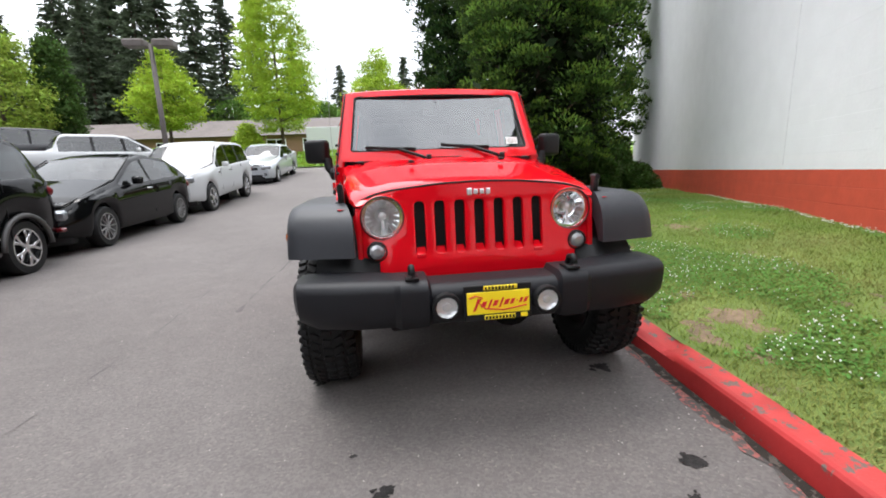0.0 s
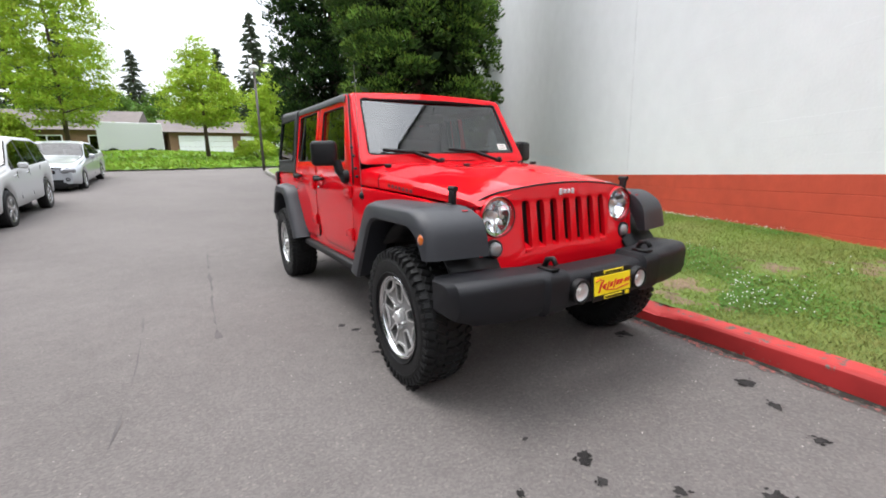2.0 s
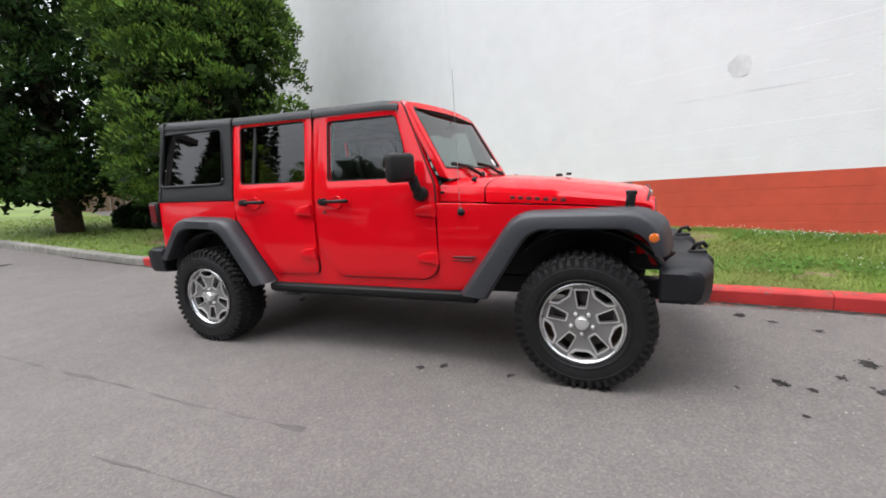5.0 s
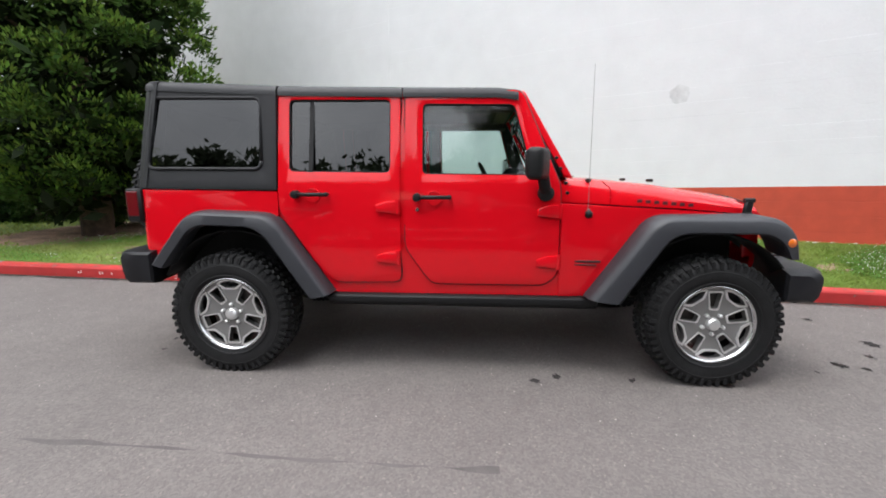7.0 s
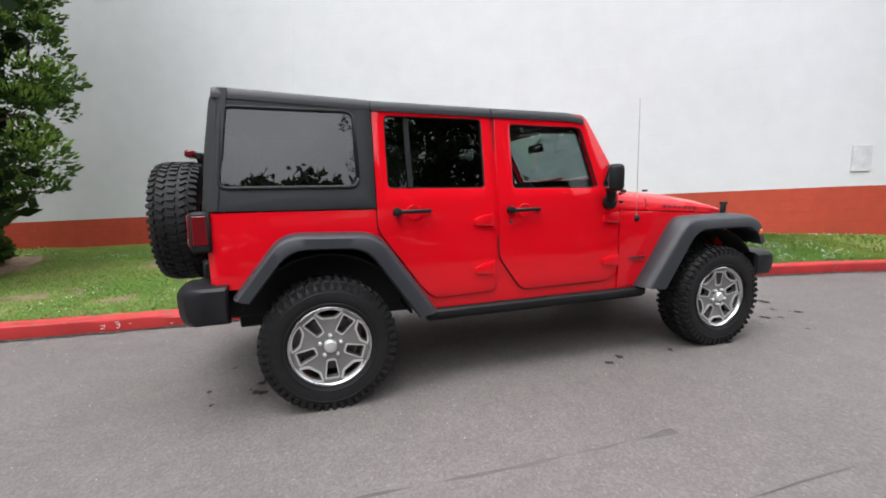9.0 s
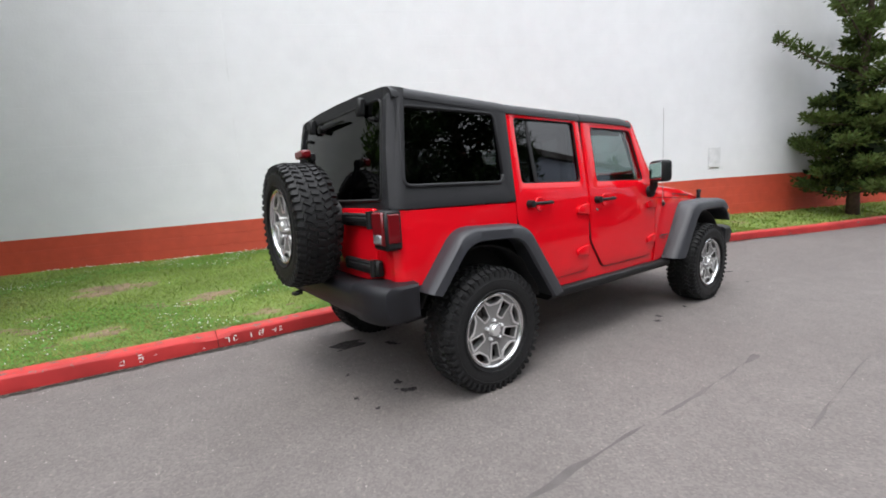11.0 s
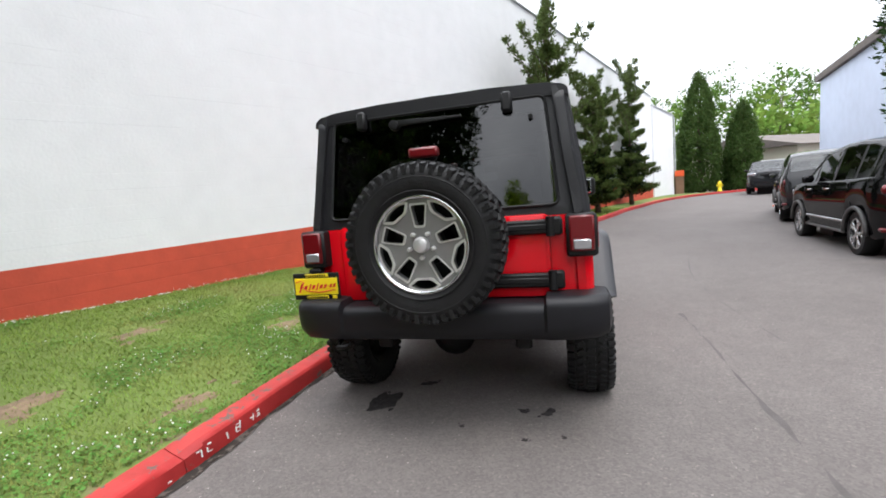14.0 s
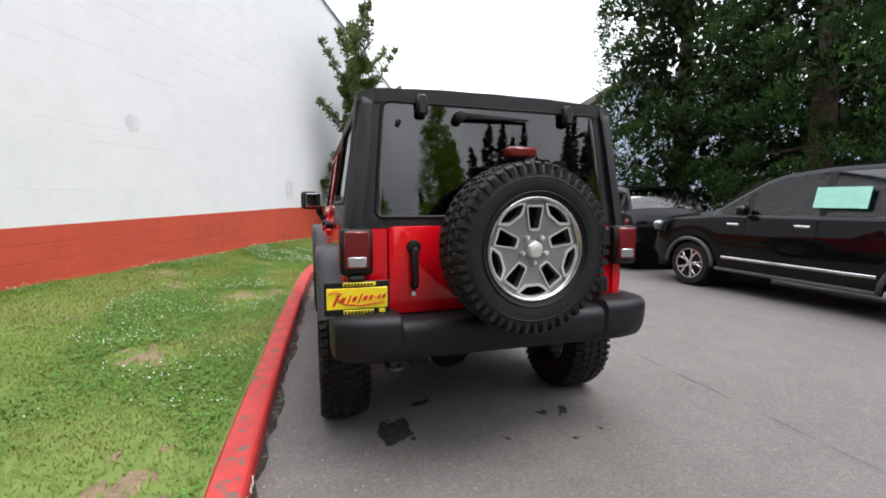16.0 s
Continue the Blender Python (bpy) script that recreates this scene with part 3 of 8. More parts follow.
def tree(name, label, x, y, z, height, profile, leaf, size, clumps, per, clump_r, seed, base=0.1, trunk_r=0.2, flatten=0.7, flat=0.0, inner=0.35, limbs=10, group=""):
    """A tapered trunk with limbs and a crown of clumped leaves."""
    t = thing(name, label, "tree", pose(x, y, z), group)
    rng = random.Random(seed)
    bm = bmesh.new()
    top = height * 0.93
    tube(bm, [(0, 0, -0.15), (0.02 * height * 0.3 * rng.uniform(-1, 1), 0.02 * rng.uniform(-1, 1), height * 0.4), (0, 0, top)], trunk_r, 10, trunk_r * 0.12)
    lo = height * base
    for i in range(limbs):
        h = lo + (height * 0.85 - lo) * (i + 0.5) / limbs
        a = i * 2.4 + rng.uniform(-0.3, 0.3)
        r = profile((h - lo) / (height - lo)) * 0.8
        tube(bm, [(0, 0, h), (r * 0.5 * math.cos(a), r * 0.5 * math.sin(a), h + r * 0.18), (r * math.cos(a), r * math.sin(a), h + r * 0.3)], trunk_r * 0.35 * (1.1 - h / height), 5, 0.012)
    part("trunk", bm, BARK, t, smooth=True)
    pts = []
    for c, q in crown_points(profile, clumps, per, clump_r, seed, flatten, inner):
        c = np.array([c[0], c[1], lo + c[2] * (height - lo)])
        pts.append(c + q)
    leaf_mesh("crown", np.concatenate(pts), size, leaf, t, seed, flat)
    return t


def fir(label, x, y, z, height, radius, seed):
    """A tall conifer: whorls of drooping branches, each hung with narrow sprays, open between them."""
    t = thing("tall_fir", label, "tree", pose(x, y, z))
    rng = np.random.default_rng(seed)
    bm = bmesh.new()
    tube(bm, [(0, 0, -0.2), (0, 0, height * 0.5), (0, 0, height)], 0.34, 8, 0.03)
    part("trunk", bm, BARK, t, smooth=True)
    us, vs, ps = [], [], []
    level = height * 0.1
    while level < height * 0.985:
        k = level / height
        reach = radius * (1 - k) ** 0.75 * rng.uniform(0.75, 1.15)
        for j in range(8):
            a = rng.random() * 6.283
            L = reach * rng.uniform(0.65, 1.15)
            n = max(6, int(L * 11))
            f = rng.random(n) ** 0.7
            side = rng.normal(size=n) * 0.24 * L * (1.15 - f)
            ca, sa = math.cos(a), math.sin(a)
            ps.append(np.stack([f * L * ca - side * sa, f * L * sa + side * ca, level - 0.22 * f * L + 0.12 * f ** 3 * L + rng.normal(size=n) * 0.08], axis=1))
            turn = rng.normal(size=n) * 0.7
            us.append(np.stack([np.cos(a + turn), np.sin(a + turn), -0.35 + rng.normal(size=n) * 0.25], axis=1))
        level += 0.42 + 0.5 * (1 - k) * rng.random()
    p, u = np.concatenate(ps), np.concatenate(us)
    u /= np.linalg.norm(u, axis=1)[:, None]
    w = np.cross(u, rng.normal(size=u.shape) + np.array([0, 0, 1.2]))
    w /= np.linalg.norm(w, axis=1)[:, None] + 1e-9
    sz = rng.uniform(0.3, 0.66, size=(len(p), 1))
    verts = np.stack([p - u * sz * 0.5, p + w * sz * 0.26, p + u * sz, p - w * sz * 0.26], axis=1).reshape(-1, 3)
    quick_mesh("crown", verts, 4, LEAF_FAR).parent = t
    return t


column = table([0, 0.08, 0.3, 0.6, 0.85, 1], [0.75, 0.95, 1.0, 0.85, 0.5, 0.05])
cone = table([0, 0.06, 1], [0.75, 1.0, 0.03])
round_crown = table([0, 0.15, 0.4, 0.7, 0.9, 1], [0.35, 0.85, 1.0, 0.75, 0.4, 0.05])


def scaled(f, r):
    return lambda h: f(h) * r


# evergreens at the end of the wall
evergreen("dense dark green evergreen on the lawn by the wall", 3.45, 6.4, 0.3, 11.5, 1.95, 700, 165, 1, 0.7, 0.43, 0.047, trunk_r=0.25)
evergreen("dense dark green evergreen with a bare lower trunk", 2.85, 11.0, 0.45, 12.5, 2.1, 640, 130, 2, 0.85, 0.46, 0.056, LEAF_DEEP, trunk_r=0.3, toplit_leaf=LEAF_DARK)
evergreen("dark evergreen behind the others at the wall's end", 7.7, 13.2, 0.3, 11, 2.5, 380, 90, 3, 0.9, 0.5, 0.075)


def wind_pine(x, y, z, h, r, seed):
    """A pine with upswept, uneven branches, each carrying needle pads."""
    t = thing("wind_shaped_pine", "wind-shaped pine with upswept uneven branches against the wall", "tree", pose(x, y, z), "pines along the wall")
    rng = random.Random(seed)
    ng = np.random.default_rng(seed)
    bm = bmesh.new()
    tube(bm, [(0, 0, -0.15), (0.06, 0.04, h * 0.3), (-0.05, 0.05, h * 0.65), (0.04, 0, h * 0.97)], 0.12, 10, 0.02)
    pads, core = [], []
    n = 46
    for i in range(n):
        arm = i >= 34
        a = i * 2.4 + rng.uniform(-0.4, 0.4)
        if arm:
            k = 0.4 + 0.05 * (i - 34)
            a = (1.17 if i % 2 else -1.97) + rng.uniform(-0.5, 0.5)
            L, up = r * rng.uniform(0.8, 1.35) * (1.3 - 0.6 * k), rng.uniform(0.35, 0.95)
        elif i < 22:
            k = 0.36 * i / 22
            L, up = r * rng.uniform(0.34, 0.66), rng.uniform(-0.05, 0.35)
        else:
            k = 0.38 + 0.5 * (i - 22) / 12
            L, up = r * rng.uniform(0.2, 0.52) * (1.3 - 0.8 * k), rng.uniform(0.15, 0.6)
        zb = h * (0.07 + 0.88 * k)
        mid = Vector((L * 0.55 * math.cos(a + 0.15), L * 0.55 * math.sin(a + 0.15), zb + L * up * 0.3))
        tip = Vector((L * math.cos(a), L * math.sin(a), zb + L * up))
        tube(bm, [(0, 0, zb), mid, tip], 0.04 * (1.2 - k), 5, 0.008)
        for f in (0.3, 0.45, 0.6, 0.75, 0.88, 1.0):
            c = Vector((0, 0, zb)).lerp(mid, f / 0.55) if f < 0.55 else mid.lerp(tip, (f - 0.55) / 0.45)
            wide = (0.11 if arm else 0.2 - 0.08 * k) * (1.3 - 0.75 * f)
            q = np.clip(ng.normal(size=(120 if arm else 150, 3)), -1.7, 1.7) * np.array([wide, wide, 0.06 + 0.03 * (1 - f)])
            q[:, 2] += 0.35 * np.hypot(q[:, 0], q[:, 1])
            pads.append((np.array(c) + np.array([0, 0, 0.04]), q))
    for _ in range(12):
        pads.append((np.array([0.03, 0, h * rng.uniform(0.88, 1.0)]), ng.normal(size=(60, 3)) * np.array([0.07, 0.07, 0.1])))
    # lower core of near-black leaves, painted shade behind the needle pads
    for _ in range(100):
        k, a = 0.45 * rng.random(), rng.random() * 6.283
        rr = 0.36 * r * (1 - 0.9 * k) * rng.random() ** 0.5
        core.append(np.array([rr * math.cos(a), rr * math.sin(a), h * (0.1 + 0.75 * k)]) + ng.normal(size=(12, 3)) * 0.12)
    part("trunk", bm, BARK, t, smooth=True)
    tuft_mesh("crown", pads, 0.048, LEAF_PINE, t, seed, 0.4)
    leaf_mesh("shade_core_foliage", np.concatenate(core), 0.1, LEAF_CORE, t, seed + 9)
    return t


for i, (x, y, h, r) in enumerate(((-0.42, -9.3, 6.3, 1.85), (-2.05, -13.6, 5.2, 1.55), (-3.95, -18.3, 6.2, 1.75))):
    wind_pine(x, y, gz(x, y) + 0.12, h, r, 110 + i)
# clipped cones at the bend
for i, (x, y, h, r) in enumerate(((-11.1, -33.5, 9.0, 1.65), (-13.95, -33.4, 6.5, 1.3))):
    tree("clipped_cypress", "clipped conical cypress behind the kerb at the bend", x, y, 0.3, h, scaled(table([0, 0.1, 0.45, 0.8, 1], [0.95, 1, 0.95, 0.5, 0.05]), r), LEAF_HEDGE, 0.085, 1900, 17, 0.26, 20 + i, 0.02, 0.2, inner=0.8)
# tall evergreens behind the parked cars
for i, (x, y, h, r) in enumerate(((-8.9, -5.6, 19, 2.3), (-9.2, -2.3, 20, 2.5), (-11.5, -4.0, 19, 2.4))):
    evergreen("tall dark evergreen behind the parked cars", x, y, 0.05, h, r, 620 if i < 2 else 350, 150 if i < 2 else 60, 30 + i, 0.4, 0.5, 0.05 if i < 2 else 0.07, LEAF_DEEP, rough=0.24, toplit_leaf=LEAF_TOPLIT_DEEP)


# ---- parked cars ----
def wheel(parent, x, y, z, r, w, side, spokes, mat, name="wheel"):
    """A tyre and a spoked rim; side is -1 or 1, the way the rim faces along x."""
    h = new(name)
    h.parent = parent
    h.matrix_local = pose(x, y, z)
    bm = bmesh.new()
    ri = r * 0.68
    lathe(bm, [(-w / 2 * side, ri * 0.98), (-w / 2 * side, r * 0.93), (-w * 0.36 * side, r), (w * 0.36 * side, r), (w / 2 * side, r * 0.93), (w / 2 * side, ri * 1.02), (w * 0.4 * side, ri * 0.98)], 28, close=True)
    part("tyre", bm, TYRE, h, auto=40)
    bm = bmesh.new()
    lathe(bm, [(w * 0.49 * side, ri * 1.01), (w * 0.49 * side, ri * 0.93), (w * 0.1 * side, ri * 0.9), (-w * 0.3 * side, ri * 0.9), (-w * 0.3 * side, ri)], 28, close=True)
    for k in range(spokes):
        a = 2 * math.pi * k / spokes
        if spokes > 6:
            box(bm, (w * 0.4 * side, 0.52 * ri * math.cos(a), 0.52 * ri * math.sin(a)), (0.025, ri * 0.92, ri * (1.1 / spokes)), 0.006, Matrix.Rotation(a, 4, "X"))
            continue
        box(bm, (w * 0.4 * side, 0.3 * ri * math.cos(a), 0.3 * ri * math.sin(a)), (0.03, ri * 0.5, ri * 0.2), 0.006, Matrix.Rotation(a, 4, "X"))
        for d_ in (-0.24, 0.24):
            c_, e_ = Vector((0, 0.42 * ri * math.cos(a), 0.42 * ri * math.sin(a))), Vector((0, 0.95 * ri * math.cos(a + d_), 0.95 * ri * math.sin(a + d_)))
            v_ = e_ - c_
            box(bm, (w * 0.4 * side, *((c_ + e_) / 2).yz), (0.026, v_.length * 1.08, ri * 0.15), 0.006, Matrix.Rotation(math.atan2(v_.z, v_.y), 4, "X"))
    lathe(bm, [(w * 0.3 * side, ri * 0.2), (w * 0.46 * side, ri * 0.18), (w * 0.48 * side, ri * 0.05)], 14)
    part("rim", bm, mat, h, auto=40)
    bm = bmesh.new()
    lathe(bm, [(-w * 0.2 * side, ri * 0.88), (-w * 0.16 * side, ri * 0.88)], 20)
    part("brake_disc", bm, BLACK_PLASTIC, h)
    return h


def loose_pieces(source, name, mat, parent):
    """Each island of faces becomes a part of its own."""
    left = set(source.faces)
    while left:
        todo, isle = [next(iter(left))], []
        while todo:
            f = todo.pop()
            if f in left:
                left.discard(f)
                isle.append(f)
                todo += [g for ed in f.edges for g in ed.link_faces if g in left]
        one, made = bmesh.new(), {}
        for f in sorted(isle, key=lambda q: q.index):
            for v in f.verts:
                if v not in made:
                    made[v] = one.verts.new(v.co)
            one.faces.new([made[v] for v in f.verts])
        part(name, one, mat, parent, auto=35)
    source.free()


def parked_car(name, label, m, paint, L, W, H, wb, front, zt, belt, sill=0.28, wr=0.32, pillars=(), rim=None, spokes=5, roof_in=0.16, cabin=(0, 0), group="", category="car", cladding=None, oval=False):
    """A car facing -y, wheels on z=0. zt: top line as (y, z) pairs from nose to tail; belt: belt line alike; cabin: y range of the glasshouse at the belt."""
    t = thing(name, label, category, m, group)
    y0 = -wb / 2 - front
    yf, yr = -wb / 2, wb / 2
    ar = wr * 1.13
    top, bl = table(*zip(*zt)), table(*zip(*belt))
    hw = W / 2
    n = int(L / 0.04)
    ys = [y0 + L * i / n for i in range(n + 1)]
    body, glass, posts, under = bmesh.new(), bmesh.new(), bmesh.new(), bmesh.new()
    rings, lows = [], []
    for y in ys:
        e = (y - y0) / L
        taper = 1 - 0.2 * max(0, (0.15 - e) / 0.15) ** 2.2 - 0.13 * max(0, (e - 0.88) / 0.12) ** 2.2
        zb = sill + (0.06 * max(0, (0.1 - e) / 0.1)) + 0.08 * max(0, (e - 0.92) / 0.08)
        for yw in (yf, yr):
            if abs(y - yw) < ar:
                zb = max(zb, wr + math.sqrt(ar * ar - (y - yw) ** 2))
        b, tp = bl(y), top(y)
        cab = tp > b + 0.06
        if not cab:
            b = min(b, tp - 0.03)
        k = min(1, max(0, (tp - b) / (H - b + 1e-6)))
        wr_ = hw * taper * 0.95 - roof_in * k
        zb = min(zb, b - 0.05)
        g = hw * taper
        q = b - zb
        e1, e2, e3 = (0.075, 0.028, 0.006) if cab else (0.02, 0.012, 0.004)
        low = [(g * 0.93, zb), (g * 0.975, zb + min(0.05, 0.12 * q)), (g * 0.992, zb + q * 0.3), (g, zb + q * 0.52), (g * 0.996, zb + q * 0.7), (g * 0.982, zb + q * 0.86), (g * 0.965, b - 0.02), (g * 0.945, b)]
        ring = low + [(wr_ + 0.004, tp - e1), (wr_ - 0.012, tp - e2), (wr_ - 0.05, tp - e3), (wr_ - 0.13, tp + 0.006), (wr_ * 0.4, tp + 0.024), (0, tp + 0.03)]
        full = [(-px, pz) for px, pz in ring] + [(px, pz) for px, pz in reversed(ring[:-1])]
        rings.append((y, cab, full))
    vb = [[body.verts.new((px, y, pz)) for px, pz in full] for y, cab, full in rings]
    vg = [[glass.verts.new((px, y, pz)) for px, pz in full] for y, cab, full in rings]
    vp = [[posts.verts.new((px, y, pz)) for px, pz in full] for y, cab, full in rings]
    np_ = len(vb[0])
    for i in range(n):
        (ya, ca, fa), (yb, cb, fb) = rings[i], rings[i + 1]
        ym = (ya + yb) / 2
        slope = abs(top(yb) - top(ya)) / (yb - ya)
        for k in range(np_ - 1):
            is_side = k in (7, np_ - 9)
            is_top = 10 <= k <= np_ - 12
            tall = is_side and ca and cb and cabin[0] < ym < cabin[1]
            post = tall and any(abs(ym - p) < 0.045 for p in pillars)
            pane = (tall and not post) or (ca and cb and is_top and 0.4 < slope < 3 and top(ym) > bl(ym) + 0.05)
            bmx, vx = (posts, vp) if post else (glass, vg) if pane else (body, vb)
            bmx.faces.new((vx[i][k], vx[i][k + 1], vx[i + 1][k + 1], vx[i + 1][k]))
    body.faces.new(vb[0]), body.faces.new(list(reversed(vb[-1])))
    for bmx in (body, glass, posts):
        bmesh.ops.delete(bmx, geom=[v for v in bmx.verts if not v.link_faces], context="VERTS")
        bmesh.ops.recalc_face_normals(bmx, faces=bmx.faces)
    part("body", body, paint, t, auto=50)
    for source, piece, surface in ((posts, "window_post", BLACK_PLASTIC), (glass, "window_pane", GLASS_CAR)):
        loose_pieces(source, piece, surface, t)
    box(under, (0, y0 + L / 2, (sill + 0.5) / 2), (W * 0.86, L * 0.9, 0.12))
    box(under, (0, yf, wr + 0.02), (W * 0.5, ar * 1.9, ar * 1.9))
    box(under, (0, yr, wr + 0.02), (W * 0.5, ar * 1.9, ar * 1.9))
    part("underbody", under, BLACK_PLASTIC, t)
    for s in (-1, 1):
        for yw in (yf, yr):
            wheel(t, s * (hw - 0.12), yw, wr, wr, 0.21, s, spokes, rim or CHROME)
            if cladding:
                bm = bmesh.new()
                pts = [(s * (hw + 0.005), yw + (ar + 0.01) * math.cos(a), wr + (ar + 0.01) * math.sin(a)) for a in [math.pi * j / 14 for j in range(15)]]
                tube(bm, pts, 0.03, 6)
                part("wheel_arch_trim", bm, cladding, t, smooth=True)
        ym = cabin[0] + 0.35
        bm = bmesh.new()
        box(bm, (s * (hw + 0.06), ym, bl(ym) + 0.06), (0.17, 0.1, 0.13), 0.03)
        part("mirror", bm, paint, t, auto=40)
        for yh in pillars[:2]:
            bm = bmesh.new()
            box(bm, (s * (hw * 0.985 + 0.012), yh - 0.16, bl(yh) - 0.13), (0.03, 0.17, 0.03), 0.008)
            part("door_handle", bm, CHROME, t)
        for yd in pillars:
            bm = bmesh.new()
            box(bm, (s * (hw * 0.99), yd - 0.02, (bl(yd) + sill) / 2 + 0.06), (0.008, 0.008, (bl(yd) - sill) * 0.75))
            part("door_seam", bm, BLACK_PLASTIC, t)
        if cladding:
            bm = bmesh.new()
            box(bm, (s * (hw + 0.004), 0.05, sill + 0.2), (0.02, 1.7, 0.035), 0.006)
            part("door_strip", bm, CHROME, t, "bright door strip")
            bm = bmesh.new()
            box(bm, (s * (hw * 0.965), 0.0, sill + 0.03), (0.05, wb - 2 * ar - 0.06, 0.045), 0.012)
            part("sill_trim", bm, cladding, t)
            bm = bmesh.new()
            box(bm, (s * (hw * 0.92), y0 + L - 0.05, sill + 0.16), (0.1, 0.12, 0.05), 0.015)
            part("rear_reflector", bm, LAMP_RED, t, "red rear reflector")
    for ys, zs in ((cabin[0] + 1.05, 0.0), (cabin[0] + 1.9, 0.0)):
        for s in (-1, 1):
            bm = bmesh.new()
            box(bm, (s * 0.36, ys, bl(ys) - 0.12), (0.46, 0.14, 0.62), 0.05, Matrix.Rotation(-0.2, 4, "X"))
            box(bm, (s * 0.36, ys + 0.07, bl(ys) + 0.27), (0.24, 0.09, 0.16), 0.04)
            part("seat", bm, CREAM, t, auto=50)
    zn = bl(y0 + 0.3)
    for s in (-1, 1):
        bm = bmesh.new()
        box(bm, (s * hw * 0.67, y0 + 0.1, zn - 0.1), (hw * 0.42, 0.26, 0.15), 0.04, Matrix.Rotation(s * 0.42, 4, "Z"))
        part("headlamp", bm, LAMP_CLEAR, t, "clear headlamp", auto=40)
        bm = bmesh.new()
        if oval:
            bmesh.ops.create_uvsphere(bm, u_segments=20, v_segments=12, radius=1.0, matrix=Matrix.Translation((s * hw * 0.845, y0 + L - 0.17, bl(y0 + L) - 0.16)) @ Matrix.Rotation(s * -0.75, 4, "Z") @ Matrix.Diagonal((0.05, 0.13, 0.085, 1)))
        else:
            box(bm, (s * hw * 0.86, y0 + L - 0.1, bl(y0 + L) - 0.14), (0.16, 0.16, 0.16), 0.05)
        part("tail_lamp", bm, LAMP_RED, t, "red tail lamp", auto=40)
    bm = bmesh.new()
    box(bm, (0, y0 + 0.0, zn - 0.14), (hw * 0.72, 0.05, 0.1), 0.015)
    for k in range(7):
        box(bm, (-hw * 0.3 + k * hw * 0.1, y0 - 0.02, zn - 0.14), (0.012, 0.03, 0.09))
    part("grille", bm, BLACK_PLASTIC, t)
    bm = bmesh.new()
    box(bm, (0, y0 + 0.02, sill + 0.14), (hw * 1.1, 0.05, 0.12), 0.02)
    part("air_intake", bm, BLACK_PLASTIC, t)
    bm = bmesh.new()
    prism(bm, [(-hw * 0.84, y0 + 0.16), (-hw * 0.6, y0 - 0.012), (hw * 0.6, y0 - 0.012), (hw * 0.84, y0 + 0.16), (hw * 0.84, y0 + 0.3), (-hw * 0.84, y0 + 0.3)], sill - 0.06, sill + 0.1, "z", 0.015)
    part("lower_bumper", bm, BLACK_PLASTIC, t, "black lower front bumper", auto=40)
    for s in (-1, 1):
        bm = bmesh.new()
        lathe(bm, [(y0 + 0.06, 0.06), (y0 - 0.006, 0.058), (y0 - 0.012, 0.044), (y0 + 0.0, 0.03)], 18, "y", at=(s * hw * 0.66, 0, sill + 0.19))
        part("fog_lamp", bm, BLACK_PLASTIC, t, auto=40)
    # rubber round the windscreen and wipers at its foot
    sweep = [(y, max(px for px, pz in full[8:-8]), top(y)) for y, cab, full in rings if cab and y < 0 and 0.4 < abs(top(y + 0.02) - top(y - 0.02)) / 0.04 < 3]
    if len(sweep) > 3:
        (ya, xa, za), (yb, xb, zb) = sweep[0], sweep[-1]
        for s in (-1, 1):
            bm = bmesh.new()
            tube(bm, [(s * (x - 0.04), y, z + 0.012) for y, x, z in sweep], 0.012, 6)
            part("windscreen_seal", bm, BLACK_PLASTIC, t, smooth=True)
            bm = bmesh.new()
            tube(bm, [(s * 0.28 + 0.3, ya + 0.03, za + 0.06), (s * 0.28, ya + 0.05, za + 0.08), (s * 0.28 - 0.28, ya + 0.06, za + 0.09)], 0.011, 6)
            part("windscreen_wiper", bm, BLACK_PLASTIC, t, smooth=True)
        bm = bmesh.new()
        tube(bm, [(-xa + 0.04, ya, za + 0.015), (-xa * 0.4, ya, za + 0.03), (xa * 0.4, ya, za + 0.03), (xa - 0.04, ya, za + 0.015)], 0.018, 6)
        part("cowl", bm, BLACK_PLASTIC, t, smooth=True)
    return t


LEAF_PARK = leaf_material("yellow_green_foliage", (0.24, 0.33, 0.05), 0.45, 0.5)
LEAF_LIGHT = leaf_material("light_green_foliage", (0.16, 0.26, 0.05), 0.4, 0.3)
CREAM = material("seat_cloth", (0.16, 0.155, 0.15), 0.9)
TRIM_GREY = material("grey_wheel_arch_trim", (0.05, 0.048, 0.047), 0.5, var=0.1)
hatch_t = [(-2.15, 0.66), (-2.1, 0.8), (-2.0, 0.93), (-1.8, 1.01), (-1.2, 1.1), (-0.98, 1.14), (-0.38, 1.53), (-0.15, 1.61), (0.3, 1.665), (0.8, 1.675), (1.4, 1.64), (1.68, 1.57), (1.82, 1.42), (1.96, 1.16), (2.03, 1.0), (2.06, 0.8)]
hatch_b = [(-2.15, 0.66), (-2.0, 0.9), (-1.75, 0.99), (-1.0, 1.06), (0.8, 1.1), (1.6, 1.13), (2.0, 1.12)]
hatch = dict(L=4.2, W=1.78, H=1.66, wb=2.61, front=0.84, zt=hatch_t, belt=hatch_b, wr=0.325, pillars=(-0.5, 0.33, 1.12), cabin=(-0.85, 1.72), category="hatchback", cladding=TRIM_GREY, spokes=5, oval=True)
STICKER = material("pale_green_paper", (0.3, 0.62, 0.5), 0.6, var=0.06, scale=20)
